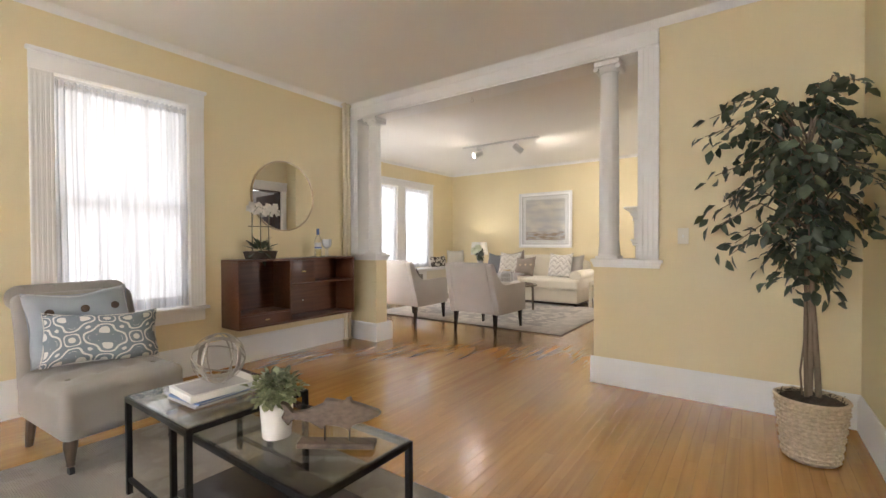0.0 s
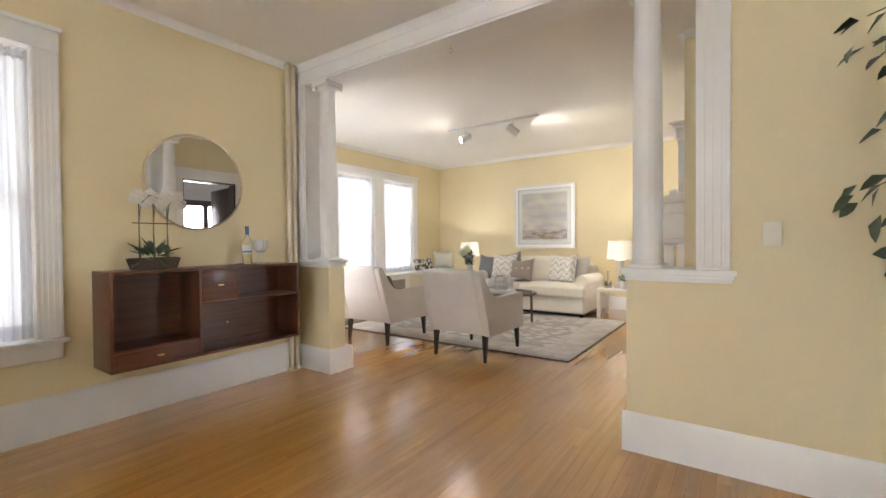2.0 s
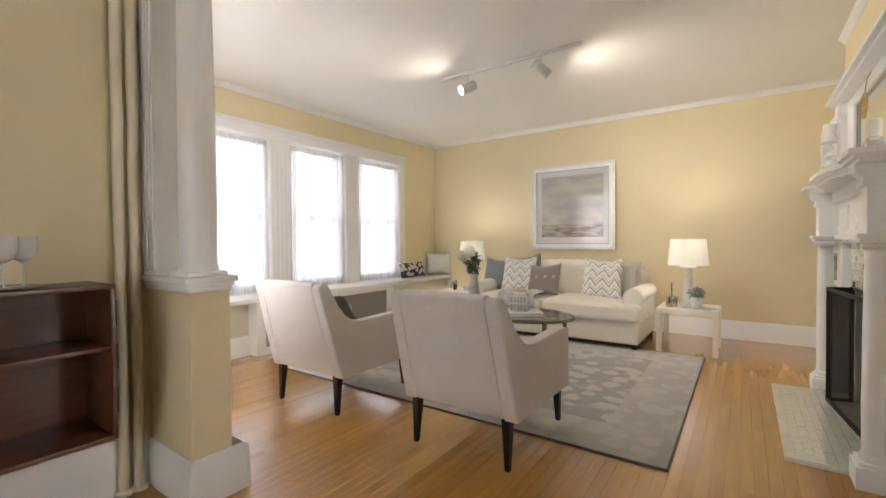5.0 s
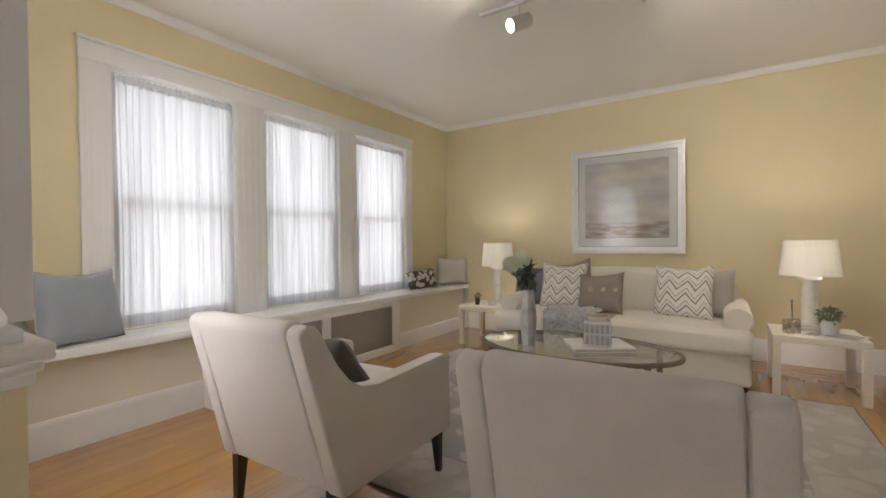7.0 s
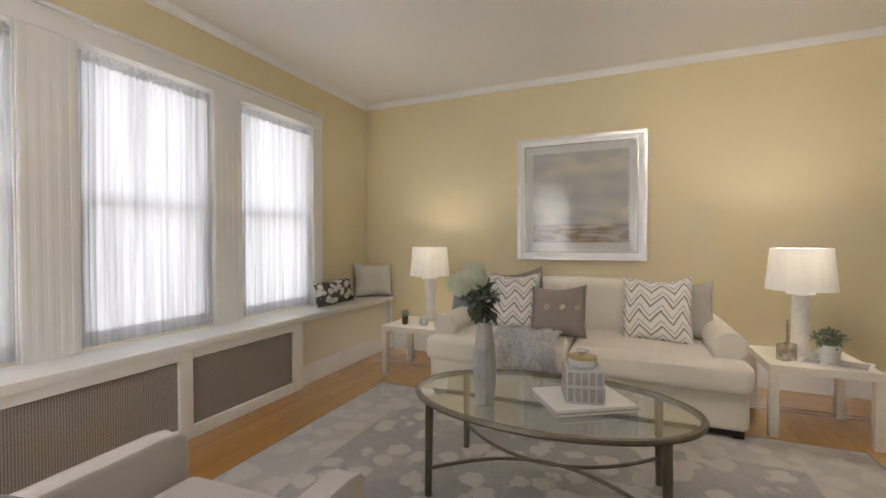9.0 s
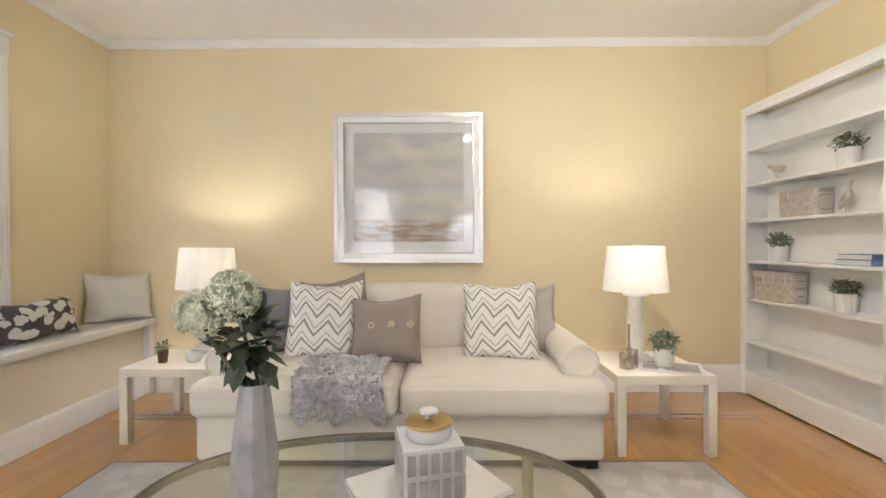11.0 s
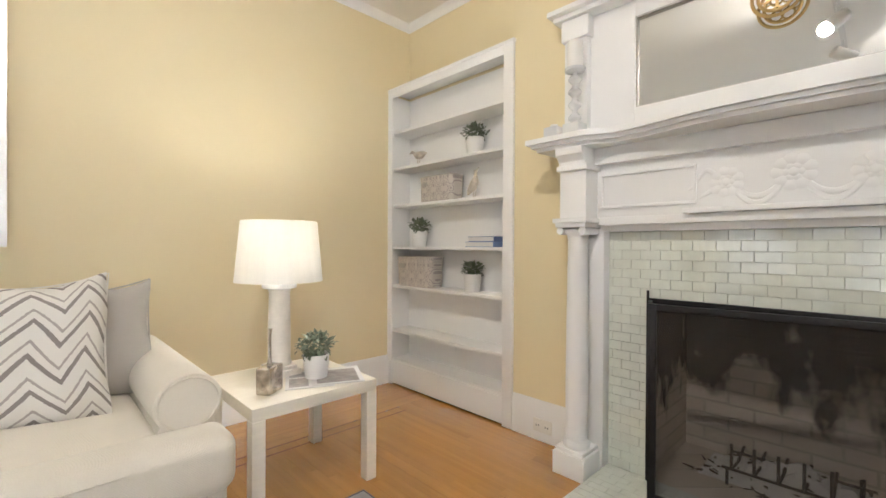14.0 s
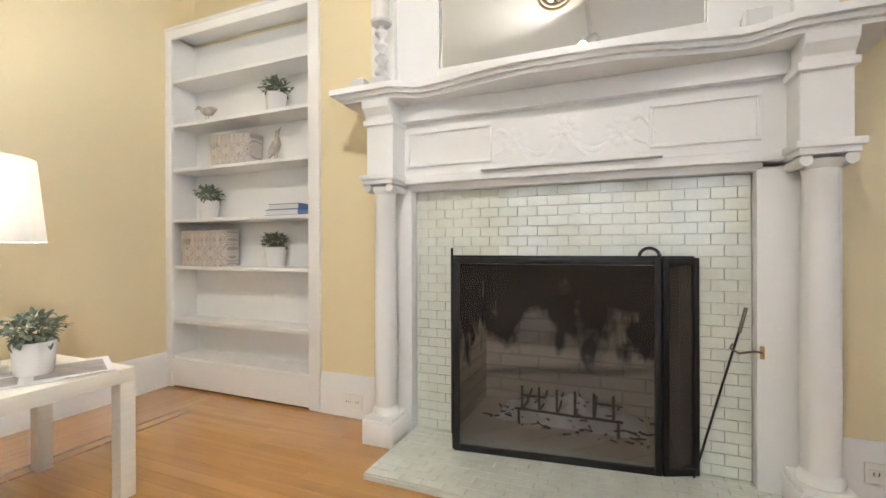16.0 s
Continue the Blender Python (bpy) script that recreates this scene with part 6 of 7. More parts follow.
pk = thing("fire_poker", "black iron poker leaning on the tiled surround", "poker", -0.972, 6.212, 0.0265)
part("rod", tube(bmesh.new(), [(0.0, 0.045, 0.0), (0.014, -0.035, 0.30), (0.028, -0.117, 0.60)], 0.004, 8), BLACK, pk)
part("hook", tube(bmesh.new(), [(0.0, 0.037, 0.03), (-0.015, 0.067, 0.045), (-0.01, 0.082, 0.03)], 0.006, 8), BLACK, pk)
part("grip", tube(bmesh.new(), [(0.025, -0.100, 0.53), (0.029, -0.122, 0.62)], 0.006, 8), BRONZE, pk)
hd = thing("gas_key_bracket", "brass scrolled hook on the mantel board", "hook", -0.986, 6.055, 0.50)
part("plate", boxes((-0.004, 0.0, -0.007, 0.007, -0.022, 0.022), bev=0.002), BRASS, hd)
part("arm", tube(bmesh.new(), [(0, 0, 0.0), (-0.035, 0.03, 0.01), (-0.04, 0.075, 0.0), (-0.035, 0.10, 0.015), (-0.03, 0.09, 0.03)], 0.004, 6), BRONZE, hd)


def outlet(y, z):
    t = thing("wall_outlet", "ivory double power outlet on the baseboard", "outlet", BX - 0.0205, y, z, group="power outlets")
    part("plate", boxes((-0.006, 0, -0.057, 0.057, -0.035, 0.035), bev=0.002), PLASTIC, t)
    for yy in (-0.028, 0.028):
        s = part("socket", boxes((-0.008, -0.005, yy - 0.017, yy + 0.017, -0.014, 0.014), bev=0.001), PLASTIC, t)
        for q in (-0.007, 0.007):
            part("slot", boxes((-0.0086, -0.0078, yy + q - 0.0015, yy + q + 0.0015, -0.005, 0.006)), BLACK, s)


outlet(7.755, 0.085)
outlet(5.70, 0.115)

# ---- first room: wall cabinet and what stands on it ----
cab = thing("wall_cabinet", "floating walnut cabinet with open shelves and drawers", "cabinet", WX, 3.13, 0.372)
D, HH, L2 = 0.300, 0.625, 0.675
part("top_panel", boxes((0.001, D, -L2, L2, HH - 0.018, HH), bev=0.002), WALNUT, cab)
part("bottom_panel", boxes((0.001, D, -L2, L2, 0, 0.018), bev=0.002), WALNUT, cab)
for y in (-L2, L2 - 0.018):
    part("side_panel", boxes((0.001, D, y, y + 0.018, 0.018, HH - 0.018), bev=0.0015), WALNUT, cab)
part("back_panel", boxes((0.001, 0.010, -L2 + 0.018, L2 - 0.018, 0.018, HH - 0.018)), WALNUT, cab)
part("divider", boxes((0.010, D - 0.002, -0.150, -0.132, 0.018, HH - 0.018), bev=0.0015), WALNUT, cab)
part("shelf", boxes((0.010, D - 0.004, -L2 + 0.018, -0.150, 0.118, 0.134), bev=0.0015), WALNUT, cab)
part("shelf", boxes((0.010, D - 0.004, -0.132, L2 - 0.018, 0.362, 0.378), bev=0.0015), WALNUT, cab)
part("divider", boxes((0.010, D - 0.004, 0.128, 0.144, 0.378, HH - 0.018), bev=0.0015), WALNUT, cab)
for y0, y1, z0, z1 in ((-L2 + 0.020, -0.152, 0.020, 0.116), (-0.130, 0.126, 0.380, HH - 0.020)):
    dr = part("drawer", boxes((0.03, D - 0.001, y0, y1, z0, z1), bev=0.002), WALNUT, cab)
    ym, zm = (y0 + y1) / 2, (z0 + z1) / 2
    part("drawer_pull", boxes((D - 0.001, D + 0.016, ym - 0.020, ym + 0.020, zm - 0.006, zm + 0.006), bev=0.003), BRASS, dr, "small brass pull")
for y, z in ((-0.60, 0.52), (-0.60, 0.20), (0.20, 0.55), (0.20, 0.16)):
    part("screw_cap", boxes((0.010, 0.014, y - 0.007, y + 0.007, z - 0.007, z + 0.007), bev=0.002), STEEL, cab)
for z in (0.10, 0.28, 0.46):
    part("bracket", boxes((0.012, D - 0.02, L2, L2 + 0.010, z, z + 0.10), bev=0.002), BLACK, cab)

CABZ = 0.372 + HH + 0.0005
mr = thing("round_mirror", "round wall mirror in a thin champagne metal rim", "mirror", WX, 3.105, 1.635)
RM = 0.362
bm = lathe(bmesh.new(), [(RM - 0.006, 0.004), (RM - 0.006, 0.016), (RM - 0.014, 0.020), (0.01, 0.020)], 72)
bm.transform(pose(0, 0, 0, 0, 90, 0))
part("mirror_glass", bm, MIRROR, mr, smooth=5)
bm = lathe(bmesh.new(), [(RM - 0.005, 0.001), (RM, 0.003), (RM, 0.028), (RM - 0.003, 0.030), (RM - 0.009, 0.029), (RM - 0.009, 0.0205)], 72, cap=False)
bm.transform(pose(0, 0, 0, 0, 90, 0))
part("rim", bm, MIRRORRIM, mr)

oc = thing("orchid_planter", "white orchids staked in a dark wooden trough", "orchid", WX + 0.155, 2.755, CABZ)
bm = bmesh.new()
prism(bm, [(-0.125, 0), (0.125, 0), (0.150, 0.075), (-0.150, 0.075)], "x", -0.05, 0.05, 0.004)
part("trough", bm, GREYWOOD, oc, "weathered dark wooden trough")
part("moss", boxes((-0.045, 0.045, -0.14, 0.14, 0.06, 0.078), bev=0.008), SOIL, oc)
part("leaves", leaf_cloud((0, 0, 0.085), (0.03, 0.11, 0.03), 26, 0.13, 0.05, 9, 0.8), LEAF, oc, "strap-shaped dark leaves", smooth=0)
for k, y in enumerate((-0.085, 0.0, 0.085)):
    part("stake", tube(bmesh.new(), [(0.0, y, 0.07), (0.0, y, 0.44)], 0.004, 6), GREYWOOD, oc)
    part("stem", tube(bmesh.new(), [(0.006, y + 0.006, 0.07), (0.008, y - 0.004, 0.30), (0.006, y + 0.010, 0.44), (0.008, y + 0.06, 0.50), (0.008, y + 0.13, 0.475 - 0.02 * k)], 0.003, 6), SAGE, oc)
part("cross_bar", tube(bmesh.new(), [(0.005, -0.125, 0.31), (0.005, 0.125, 0.31)], 0.004, 6), GREYWOOD, oc)
g = random.Random(4)
for k in range(13):
    yc, zc, xc = -0.11 + 0.29 * k / 12, 0.475 + 0.035 * math.sin(k * 1.9), g.uniform(-0.015, 0.03)
    bm = bmesh.new()
    for j in range(5):
        a = j * 1.2566 + k
        d = Vector((0.25, math.cos(a), math.sin(a)))
        leaf_quad(bm, Vector((xc, yc, zc)), d, Vector((1, 0, 0)), 0.042, 0.040)
    part("blossom", bm, ORCHID, oc, "white orchid blossom", smooth=0)

ty = thing("serving_tray", "thin round dark metal tray on the cabinet", "tray", WX + 0.160, 3.49, CABZ)
part("plate", lathe(bmesh.new(), [(0.125, 0), (0.138, 0.006), (0.136, 0.008), (0.120, 0.004), (0.01, 0.003)], 40), BRONZE, ty)
wb = thing("wine_bottle", "clear bottle of pale wine with dark blue capsule", "bottle", WX + 0.145, 3.43, CABZ + 0.004)
part("glass_body", lathe(bmesh.new(), [(0.034, 0), (0.036, 0.006), (0.036, 0.170), (0.030, 0.195), (0.015, 0.220), (0.013, 0.285), (0.014, 0.292)], 24), GLASS, wb)
part("wine", lathe(bmesh.new(), [(0.031, 0.006), (0.033, 0.010), (0.033, 0.130), (0.020, 0.131)], 24), WINE, wb, "pale yellow wine")
part("capsule", lathe(bmesh.new(), [(0.0145, 0.235), (0.0150, 0.240), (0.0155, 0.300), (0.014, 0.304)], 20), NAVY, wb, "dark blue foil capsule")
part("label_band", lathe(bmesh.new(), [(0.0364, 0.085), (0.0366, 0.086), (0.0366, 0.150), (0.0364, 0.151)], 24), PAPER, wb, "white paper label")
part("label_bar", lathe(bmesh.new(), [(0.0369, 0.092), (0.0370, 0.093), (0.0370, 0.106), (0.0369, 0.107)], 24), BLUECOVER, wb)
for yy, xx in ((3.505, 0.185), (3.565, 0.140)):
    wg = thing("wine_glass", "clear stemmed wine glass on the tray", "wine glass", WX + xx, yy, CABZ + 0.004, group="wine glasses")
    part("foot", lathe(bmesh.new(), [(0.032, 0), (0.033, 0.002), (0.006, 0.006), (0.004, 0.012)], 24), CRYSTAL, wg)
    part("stem", lathe(bmesh.new(), [(0.004, 0.012), (0.0035, 0.085), (0.006, 0.092)], 12), CRYSTAL, wg)
    part("bowl", lathe(bmesh.new(), [(0.006, 0.092), (0.030, 0.108), (0.042, 0.140), (0.041, 0.190), (0.040, 0.190), (0.041, 0.140), (0.029, 0.110), (0.005, 0.096)], 28), CRYSTAL, wg)

for k, y in enumerate((3.905, 3.965)):
    pp = thing("riser_pipe", "cream painted heating riser pipe in the corner", "pipe", WX + 0.040, y, 0, group="riser pipes")
    part("pipe", tube(bmesh.new(), [(0, 0, 0), (0, 0, CZ)], 0.022, 16), PIPE, pp)
    for z in (0.004, CZ - 0.03):
        part("collar", lathe(bmesh.new(), [(0.036, z), (0.036, z + 0.012), (0.026, z + 0.022)], 20), PIPE, pp)
sw = thing("light_switch", "ivory light switch plate on the yellow wall", "light switch", -0.392, DY0, 1.19)
part("plate", boxes((-0.036, 0.036, -0.007, 0, -0.058, 0.058), bev=0.003), CREAM, sw)
part("toggle", boxes((-0.006, 0.006, -0.018, -0.006, -0.012, 0.010), bev=0.002), PLASTIC, sw)

# ---- first room: tufted chair ----
tc = thing("slipper_chair", "oatmeal linen tufted armless chair with rolled back", "chair", -2.99, 1.30, 0, -86)
# local: faces +y after the turn towards the room; x across


def tufted(q):
    cx, cy = q.x, q.y
    dent = 0.0
    for ax in (-0.20, -0.066, 0.066, 0.20):
        for k, ay in enumerate((-0.20, -0.04, 0.12)):
            ox = ax + (0.066 if k % 2 else 0)
            r2 = (cx - ox) ** 2 + (cy - ay) ** 2
            dent += 0.020 * math.exp(-r2 / 0.0018)
    return (q.x, q.y, q.z - dent * (1 if q.z > 0.38 else 0))


part("seat", soft_box(bmesh.new(), -0.29, 0.29, -0.34, 0.32, 0.175, 0.445, 0.05, 0.025, 26, tufted), OATMEAL, tc, "button-tufted seat")


def scroll_back(q):
    f = max(0, (q.z - 0.38) / 0.50)
    dent = 0.0
    for ax in (-0.20, -0.066, 0.066, 0.20):
        for k, az in enumerate((0.50, 0.62, 0.74)):
            ox = ax + (0.066 if k % 2 else 0)
            dent += 0.018 * math.exp(-((q.x - ox) ** 2 + (q.z - az) ** 2) / 0.0018)
    front = 1 if q.y > -0.29 else 0
    return (q.x, q.y - 0.13 * f * f - dent * front, q.z)


part("backrest", soft_box(bmesh.new(), -0.29, 0.29, -0.36, -0.22, 0.30, 0.86, 0.05, 0, 24, scroll_back), OATMEAL, tc, "button-tufted back")
part("back_roll", soft_box(bmesh.new(), -0.295, 0.295, -0.565, -0.395, 0.755, 0.905, 0.07, 0, 8), OATMEAL, tc, "rolled top edge")
for x in (-0.20, -0.066, 0.066, 0.20):
    for y in (-0.20, 0.12):
        part("button", lathe(bmesh.new(), [(0.012, 0.440), (0.012, 0.448), (0.004, 0.452)], 12, x, y), OATMEAL, tc)
    bm = lathe(bmesh.new(), [(0.013, 0), (0.013, 0.006), (0.004, 0.010)], 12)
    bm.transform(pose(x + 0.03, -0.432, 0.890, -35, 0, 0))
    part("button", bm, OATMEAL, tc)
for x in (-0.235, 0.235):
    part("leg", lathe(bmesh.new(), [(0.030, 0.215), (0.032, 0.205), (0.020, 0.190), (0.029, 0.170), (0.030, 0.150), (0.017, 0.060), (0.019, 0.052), (0.014, 0.045)], 20, x, 0.26), BROWNLEG, tc, "turned front leg")
    part("caster", tube(bmesh.new(), [(x - 0.010, 0.26, 0.022), (x + 0.010, 0.26, 0.022)], 0.022, 16), BLACK, tc, "small metal caster")
    part("leg", tube(bmesh.new(), [(x, -0.28, 0.21), (x, -0.34, 0.0)], [0.028, 0.018], 8), BROWNLEG, tc, "raked back leg")
cushion("throw_pillow", "pale blue-grey pillow with brown fabric buttons", 0.50, 0.42, 0.15, SILK, -3.15, 1.27, 0.475, 14, 94, -2, 51, ((-0.16, 0.075), (0.0, 0.075), (0.15, 0.075)), BROWNLEG)
cushion("throw_pillow", "slate and white ogee patterned oblong pillow", 0.54, 0.30, 0.15, OGEE, -2.985, 1.30, 0.475, 24, 84, 4, 52)

# ---- first room: nesting tables ----
def nest(x0, x1, y0, y1, h, label, shelf):
    t = thing("nesting_table", label, "coffee table", (x0 + x1) / 2, (y0 + y1) / 2, 0.012, group="nesting tables")
    a, b, r = (x1 - x0) / 2, (y1 - y0) / 2, 0.011
    for sx in (-1, 1):
        for sy in (-1, 1):
            part("leg", boxes((sx * (a - r) - r, sx * (a - r) + r, sy * (b - r) - r, sy * (b - r) + r, 0, h - 0.022), bev=0.001), BLACK, t)
    part("top_frame", boxes((-a, a, -b, -b + 0.022, h - 0.022, h), (-a, a, b - 0.022, b, h - 0.022, h), (-a, -a + 0.022, -b + 0.022, b - 0.022, h - 0.022, h), (a - 0.022, a, -b + 0.022, b - 0.022, h - 0.022, h), bev=0.001), BLACK, t, "black steel frame")
    part("glass_top", boxes((-a + 0.006, a - 0.006, -b + 0.006, b - 0.006, h + 0.0002, h + 0.006), bev=0.001), TABLEGLASS, t, "clear glass top")
    for sy in (-1, 1):
        part("stretcher", boxes((-a + 0.022, a - 0.022, sy * (b - r) - 0.008, sy * (b - r) + 0.008, 0.06, 0.076)), BLACK, t)
    if shelf:
        part("lower_shelf", boxes((-a + 0.01, a - 0.01, -b + 0.02, b - 0.02, 0.077, 0.092), bev=0.002), DARKLEG, t, "black-brown lower shelf")
    return t


nest(-2.285, -1.680, 1.175, 1.715, 0.442, "black steel nesting table with a glass top", False)
nest(-1.955, -1.020, 1.225, 1.690, 0.385, "lower black steel nesting table with a glass top", True)
N1, N2 = 0.461, 0.4035
for k, (z, h, cover, tn, w, d) in enumerate(((0, 0.012, GREYPAPER, 2, 0.31, 0.24), (0.0125, 0.010, BLUECOVER, 6, 0.30, 0.23), (0.023, 0.028, PAPER, -3, 0.31, 0.235))):
    book(-1.965, 1.43, N1 + z, 90 + tn, d, w, h, cover, ("large grey picture book on the glass table", "slim blue-edged book in the stack", "thick white picture book on top of the stack")[k])
part("cover_photo", boxes((-0.14, 0.10, -0.10, 0.10, 0.0281, 0.0287)), GREYPAPER, bpy.data.objects["book.004"])
sp = thing("wire_sphere", "openwork sphere of brushed steel bands", "ornament", -1.955, 1.435, N1 + 0.052)
SR = 0.112
for k, (rx, rz) in enumerate(((78, 20), (-62, 60), (20, 100), (90, 0), (90, 60), (90, 120))):
    bm = bmesh.new()
    wd = 0.010 if k < 2 else 0.003
    n = 48
    rings = [[bm.verts.new((r * math.cos(i / n * 6.28318), r * math.sin(i / n * 6.28318), z)) for i in range(n)] for r, z in ((SR, -wd), (SR, wd), (SR - 0.003, wd), (SR - 0.003, -wd))]
    for p, q in zip(rings, rings[1:] + rings[:1]):
        for i in range(n):
            bm.faces.new((p[i], p[(i + 1) % n], q[(i + 1) % n], q[i]))
    bm.transform(pose(0, 0, SR, 0, 0, rz) @ pose(0, 0, 0, rx, 0, 0))
    part("band", bm, STEEL, sp)
potted_plant(-1.46, 1.405, N2 + 0.006, 0.062, 0.140, 71, "variegated boxwood plant in a tall white pot", 0.098, 420, PORCELAIN, BOXWOOD, 0.034, 0.024)

fish = thing("fish_sculpture", "carved weathered wooden fish on a stand", "sculpture", -1.21, 1.475, N2 + 0.006, 34)
prof = [(-0.190, 0.030), (-0.165, 0.000), (-0.150, 0.026), (-0.090, 0.016), (-0.060, 0.000), (-0.040, -0.012), (-0.030, 0.006), (0.030, -0.002), (0.055, -0.014), (0.070, 0.004), (0.120, 0.020), (0.160, 0.038), (0.172, 0.046), (0.160, 0.058), (0.100, 0.078), (0.065, 0.088), (0.060, 0.104), (0.045, 0.100), (0.035, 0.088), (0.015, 0.092), (-0.030, 0.098), (-0.045, 0.078), (-0.100, 0.056), (-0.150, 0.048), (-0.175, 0.078), (-0.195, 0.084), (-0.180, 0.055)]
bm = bmesh.new()
prism(bm, [(a, b + 0.075) for a, b in prof], "y", -0.014, 0.014, 0.004)
part("fish_body", bm, GREYWOOD, fish, "flat carved fish")
for x in (-0.035, 0.055):
    part("pin", tube(bmesh.new(), [(x, 0, 0.018), (x, 0, 0.085)], 0.003, 6), BLACK, fish)
part("stand", boxes((-0.13, 0.15, -0.028, 0.028, 0, 0.020), bev=0.003), GREYWOOD, fish)

RUG1 = rug_material("woven_jute_rug", (0.40, 0.35, 0.29), (0.33, 0.28, 0.23), -9, 9, -9, 9, 0)
r1 = thing("area_rug", "grey-brown ribbed woven rug under the glass tables", "rug", -2.0, 1.03, 0)
bm = boxes((-1.03, 1.03, -1.03, 0.98, 0.0005, 0.008))
for k in range(230):
    y = -1.025 + 2.0 * k / 229
    tube(bm, [(-1.03, y, 0.0075), (1.03, y, 0.0075)], 0.0045, 5)
part("weave", bm, RUG1, r1)

# ---- ficus ----
FX, FYY = 0.275, 3.42
fc = thing("ficus_tree", "artificial ficus tree in a woven wicker basket", "potted tree", FX, FYY, 0)
bm = lathe(bmesh.new(), [(0.112, 0), (0.116, 0.006), (0.150, 0.300), (0.156, 0.310), (0.156, 0.322), (0.146, 0.322), (0.142, 0.30)], 36)
part("basket", bm, WICKER, fc, "tapered wicker basket")
bm = bmesh.new()
for k in range(26):
    a = k / 26 * 6.28318
    tube(bm, [((0.115 + 0.037 * h / 0.30) * math.cos(a), (0.115 + 0.037 * h / 0.30) * math.sin(a), 0.006 + h) for h in (0, 0.1, 0.2, 0.296)], 0.006, 6)
part("basket_frame", bm, WICKER, fc)
bm = bmesh.new()
for k in range(13):
    h = 0.018 + 0.022 * k
    tube(bm, [((0.117 + 0.037 * h / 0.30 + 0.005 * math.sin(13 * a + math.pi * k)) * math.cos(a), (0.117 + 0.037 * h / 0.30 + 0.005 * math.sin(13 * a + math.pi * k)) * math.sin(a), h) for a in [i / 78 * 6.28318 for i in range(78)]], 0.006, 5, True)
part("basket_weave", bm, WICKER, fc)
part("rim", tube(bmesh.new(), [(0.154 * math.cos(a), 0.154 * math.sin(a), 0.320) for a in [i / 40 * 6.28318 for i in range(40)]], 0.009, 8, True), WICKER, fc)
bm = lathe(bmesh.new(), [(0.141, 0.28), (0.141, 0.305), (0.10, 0.322), (0.02, 0.330)], 24)
g = random.Random(8)
for k in range(160):
    a, r = g.uniform(0, 6.28), 0.145 * math.sqrt(g.random())
    p = Vector((r * math.cos(a), r * math.sin(a), 0.315))
    tube(bm, [p, p + Vector((g.uniform(-0.03, 0.03), g.uniform(-0.03, 0.03), g.uniform(0.005, 0.02)))], 0.002, 4)
part("moss", bm, SOIL, fc, "dried grey moss")
for k, (x, y, r) in enumerate(((-0.010, 0.0, 0.018), (0.016, 0.010, 0.015), (-0.004, -0.014, 0.011))):
    pts = [(x + 0.018 * math.sin(2.4 * h + 2 * k), y + 0.014 * math.cos(2.8 * h + 2 * k), 0.30 + h) for h in [0.1 * i for i in range(13)]]
    pts = [(a * (1 - 0.3 * i / 12) - 0.018 * i / 12, b, c) for i, (a, b, c) in enumerate(pts)]
    part("trunk", tube(bmesh.new(), pts, [r * (1 - 0.55 * i / 12) for i in range(13)], 10), BARK, fc, "twisted pale stem")
part("vine", tube(bmesh.new(), [(-0.035, -0.01, 0.31), (-0.045, 0.0, 0.45), (-0.030, 0.01, 0.60), (-0.02, 0.0, 0.72)], 0.005, 6), BARK, fc)
g = random.Random(12)
limbs, crown = bmesh.new(), bmesh.new()
for k in range(74):
    z0 = 1.05 + 0.79 * (k / 74) ** 0.9
    a = k * 2.39996 + g.uniform(-0.3, 0.3)
    f = (z0 - 1.05) / 0.79
    reach = (0.33 + 0.16 * math.sin(math.pi * min(1, f * 0.85))) * g.uniform(0.42, 1.10) * (0.8 if f < 0.25 else 1.0) * (0.55 if z0 < 1.16 else 1.0)
    rise = 0.05 + 0.24 * f * g.uniform(0.5, 1.1)
    dx, dy = math.cos(a), math.sin(a)
    if dx > 0.2:
        reach *= 0.72
    if dy > 0.3:
        reach *= 0.85
    base = Vector((-0.02, 0, z0 - 0.12))
    mid = base + Vector((dx * reach * 0.5, dy * reach * 0.5, rise * 0.8 + 0.05))
    tip = base + Vector((dx * reach, dy * reach, rise * 0.7 - 0.10 * (1 - f)))
    tube(limbs, [base, mid, tip], [0.006, 0.004, 0.002], 5)
    for j in range(15):
        s = 0.30 + 0.76 * j / 14
        p = base.lerp(mid, min(1, s * 2)) if s < 0.5 else mid.lerp(tip, s * 2 - 1)
        p = p + Vector((g.gauss(0, 0.022), g.gauss(0, 0.022), g.gauss(0, 0.018)))
        d = Vector((dx * 0.55 + g.gauss(0, 0.55), dy * 0.55 + g.gauss(0, 0.55), g.gauss(-0.70, 0.40)))
        leaf_quad(crown, p, d, Vector((dx + g.gauss(0, 0.45), dy + g.gauss(0, 0.45), g.gauss(0.55, 0.35))), g.uniform(0.058, 0.090), g.uniform(0.036, 0.052))
part("branchwork", limbs, BARK, fc)
part("crown", crown, LEAF, fc, "drooping dark green pointed leaves", smooth=60)
fc.matrix_basis = pose(FX, FYY, 0, 0, 0, 0)

# ---- floor boards ----
plank = finish("plank", boxes((-0.5, 0.5, -0.5, 0.5, -0.014, 0.0)), OAK, 0)
BW = 0.0575
g = random.Random(77)
verts, faces = [], []
count = 0


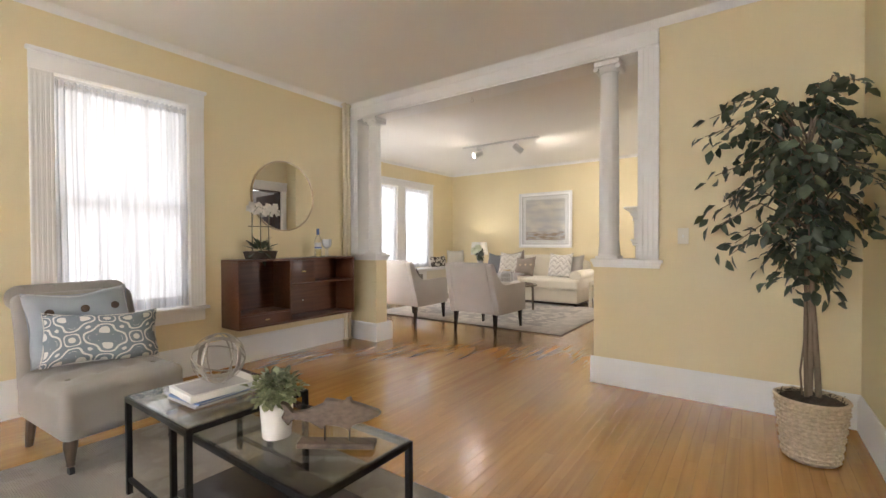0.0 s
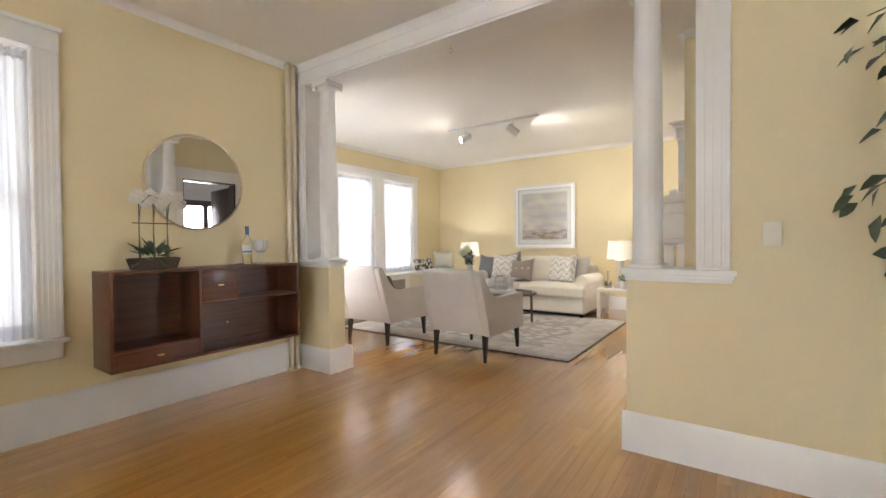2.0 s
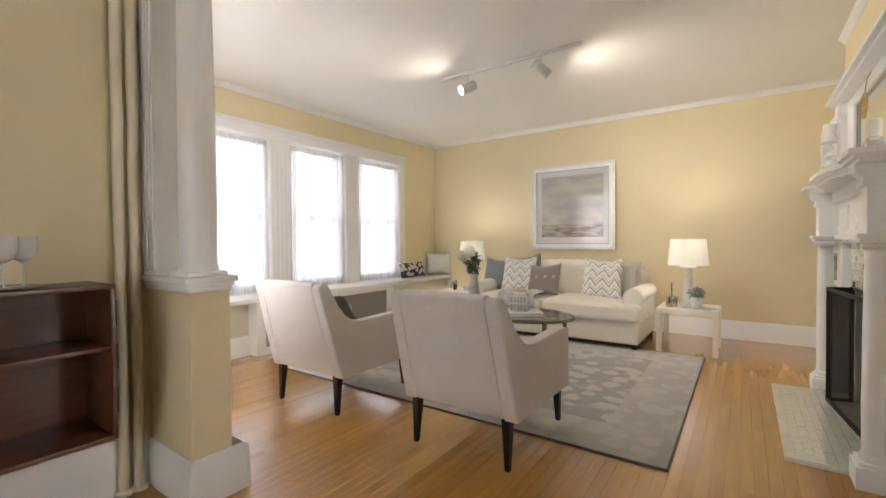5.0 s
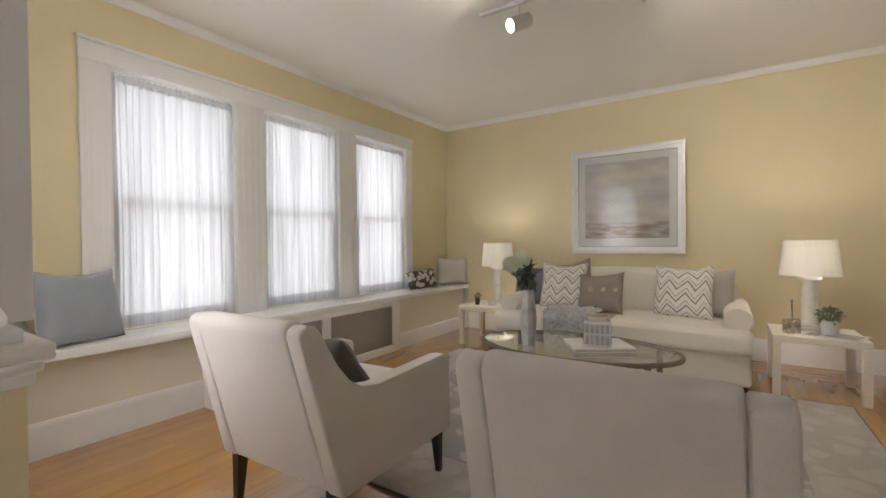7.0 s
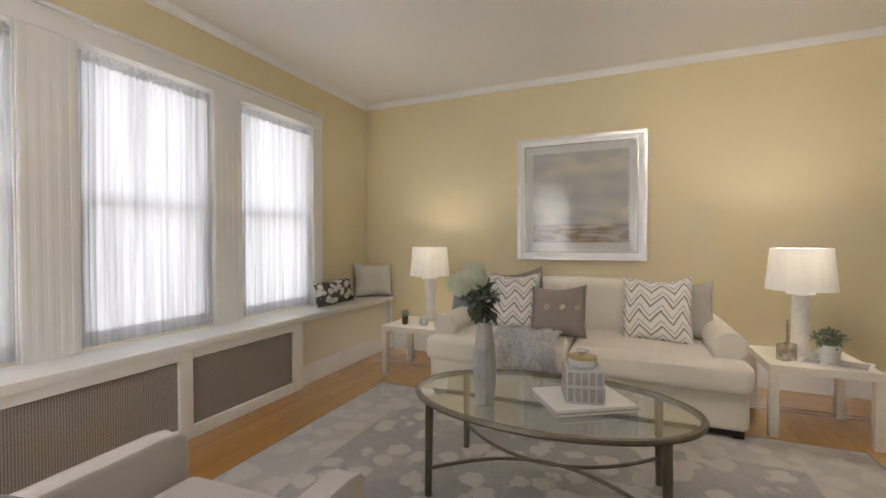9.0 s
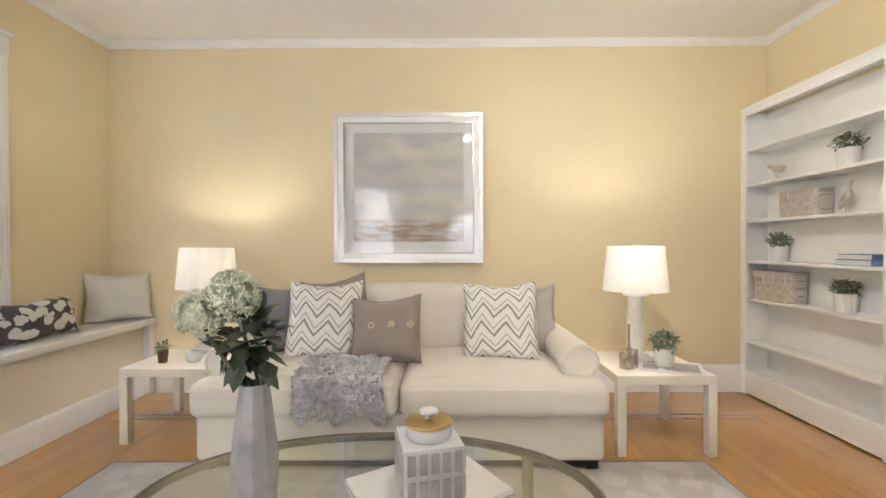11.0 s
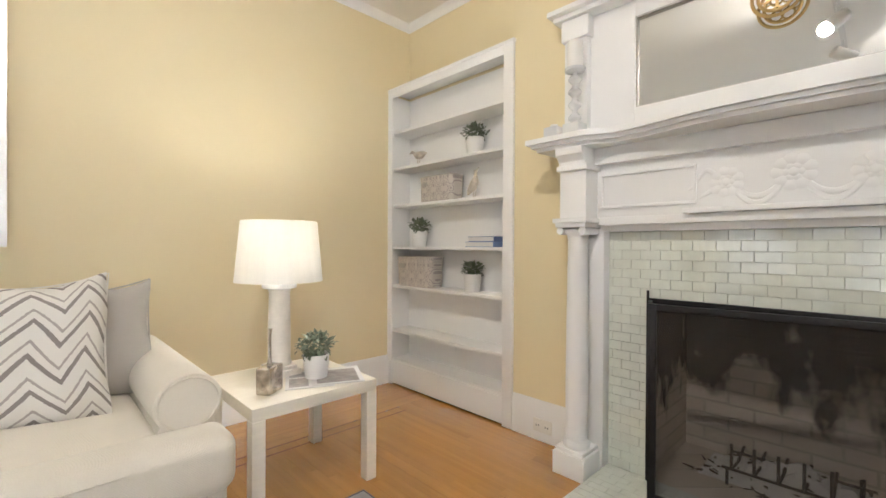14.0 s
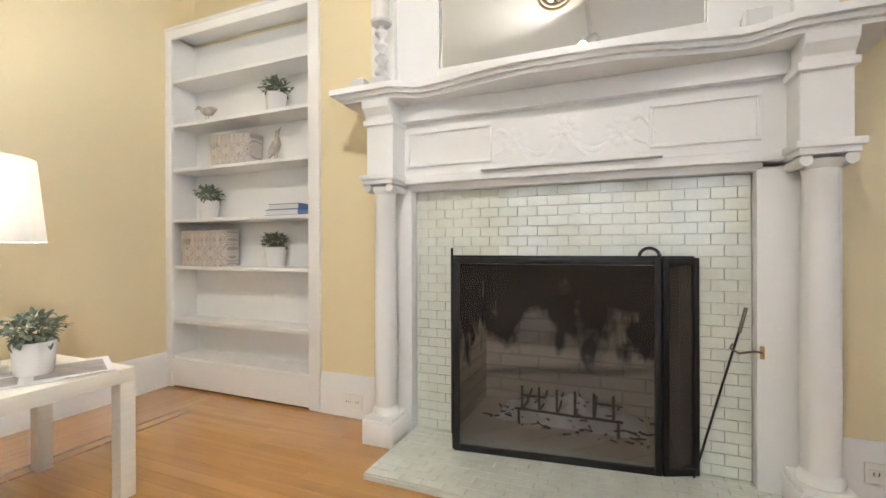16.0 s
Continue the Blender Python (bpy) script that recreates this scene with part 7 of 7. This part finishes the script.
def lay(x, y0, y1, near):
    global count
    y = y0 - g.uniform(0.0, 0.9)
    while y < y1:
        ln = g.uniform(0.55, 1.5)
        a, b = max(y, y0), min(y + ln, y1)
        y += ln
        if b - a < 0.02:
            continue
        dz = g.uniform(-0.0001, 0.0)
        if near and a > 0.9 and b < 5.4 and -3.2 < x < -0.2 and count < 300:
            piece("plank", plank, sub, Matrix.LocRotScale((x + BW / 2, (a + b) / 2, dz), None, (BW - 0.0008, b - a - 0.0008, 1)))
            count += 1
        else:
            n = len(verts)
            x0, x1, p, q = x + 0.0004, x + BW - 0.0004, a + 0.0004, b - 0.0004
            verts.extend([(x0, p, dz), (x1, p, dz), (x1, q, dz), (x0, q, dz), (x0, p, -0.014), (x1, p, -0.014), (x1, q, -0.014), (x0, q, -0.014)])
            faces.extend([tuple(n + i for i in f) for f in ((0, 1, 2, 3), (4, 5, 1, 0), (5, 6, 2, 1), (6, 7, 3, 2), (7, 4, 0, 3))])


BORDER = 0.46
k = 0
while WX + k * BW < RX:
    lay(WX + k * BW, BY, DY0 + 0.12, True)
    k += 1
k = 0
while LX + k * BW < NX - BORDER:
    lay(LX + k * BW, DY0 + 0.12, AY - BORDER, True)
    k += 1
while LX + k * BW < -0.2:
    lay(LX + k * BW, DY0 + 0.12, 5.45, False)
    lay(LX + k * BW, 5.45, AY - BORDER if k * BW + LX < BX else 7.9, False)
    k += 1
k = 0
while -0.2 + k * BW < HX:
    lay(-0.2 + k * BW, 4.2, AY, False)
    k += 1
me = bpy.data.meshes.new("floor_boards")
me.from_pydata(verts, [], faces)
me.materials.append(OAK)
fl = new("floor_boards", me)
fl.parent = sub
tagged(fl, "narrow golden oak floor strips", kind="stuff")
# border strips along the picture wall, laid across
bv, bf = [], []
k = 0
while AY - BORDER + k * BW < AY:
    y = AY - BORDER + k * BW
    x = LX - g.uniform(0, 0.8)
    while x < NX:
        ln = g.uniform(0.55, 1.5)
        a, b = max(x, LX), min(x + ln, NX)
        x += ln
        if b - a < 0.02:
            continue
        n = len(bv)
        bv.extend([(a + 0.0004, y + 0.0004, 0), (b - 0.0004, y + 0.0004, 0), (b - 0.0004, y + BW - 0.0004, 0), (a + 0.0004, y + BW - 0.0004, 0)])
        bf.append((n, n + 1, n + 2, n + 3))
    k += 1
me = bpy.data.meshes.new("floor_border")
me.from_pydata(bv, [], bf)
me.materials.append(OAKX)
fl = new("floor_border", me)
fl.parent = sub
tagged(fl, "oak border strips laid across", kind="stuff")

# dark feature strips along the border
for r in ((LX + 0.4, NX - BORDER, AY - BORDER - 0.012, AY - BORDER), (LX + 0.4, NX - BORDER, AY - BORDER - 0.085, AY - BORDER - 0.073)):
    part("feature_strip", boxes((*r, -0.004, 0.0004)), WALNUTINLAY, sub, "thin darker inlaid strip")

# ---- fireplace tiles ----
TW, TH = 0.0835, 0.0420
backer = part("tile_bed", boxes((-0.926, BX, TY0, 6.295, 0.0, TZ1), (-0.926, BX, 7.205, TY1, 0.0, TZ1), (-0.926, BX, 6.295, 7.205, 0.79, TZ1)), GROUT, fp, "grout bed of the tiles")
tile_mesh = {}


def tile(w, h):
    key = (round(w, 3), round(h, 3))
    if key not in tile_mesh:
        tile_mesh[key] = finish("tile", boxes((-0.008, 0.0, -w / 2, w / 2, -h / 2, h / 2), bev=0.0016), TILE, 0)
    return tile_mesh[key]


g = random.Random(9)
row = 0
z = TZ1 - 0.001
while z - TH > 0.02:
    y = TY0 + 0.001 - (TW / 2 if row % 2 else 0)
    while y < TY1 - 0.002:
        a, b = max(y, TY0 + 0.001), min(y + TW, TY1 - 0.001)
        y += TW
        parts2 = [(a, b)]
        if z - TH < 0.79:
            parts2 = [(p, q) for p, q in ((a, min(b, 6.295)), (max(a, 7.205), b)) if q - p > 0.012]
        for p, q in parts2:
            if q - p < 0.012:
                continue
            piece("tile", tile(q - p - 0.0013, TH - 0.0013), backer, pose(-0.926 + g.uniform(-0.0006, 0.0006), (p + q) / 2, z - TH / 2, 0, g.uniform(-0.9, 0.9), g.uniform(-0.9, 0.9)))
    z -= TH
    row += 1
hearth = structure("hearth", boxes((-1.385, -0.90, 5.99, 7.39, 0.0, 0.018)), GROUT, "celadon tiled hearth slab before the fireplace")
x, row = -1.383, 0
while x < -0.93:
    y = 5.992 - (TW / 2 if row % 2 else 0)
    while y < 7.385:
        a, b = max(y, 5.992), min(y + TW, 7.388)
        y += TW
        if b - a > 0.012:
            piece("tile", tile(b - a - 0.0013, TH - 0.0013), hearth, Matrix.Translation((x + TH / 2, (a + b) / 2, 0.018 + g.uniform(-0.0004, 0.0004))) @ pose(0, 0, 0, 0, 90, 0))
    x += TH
    row += 1
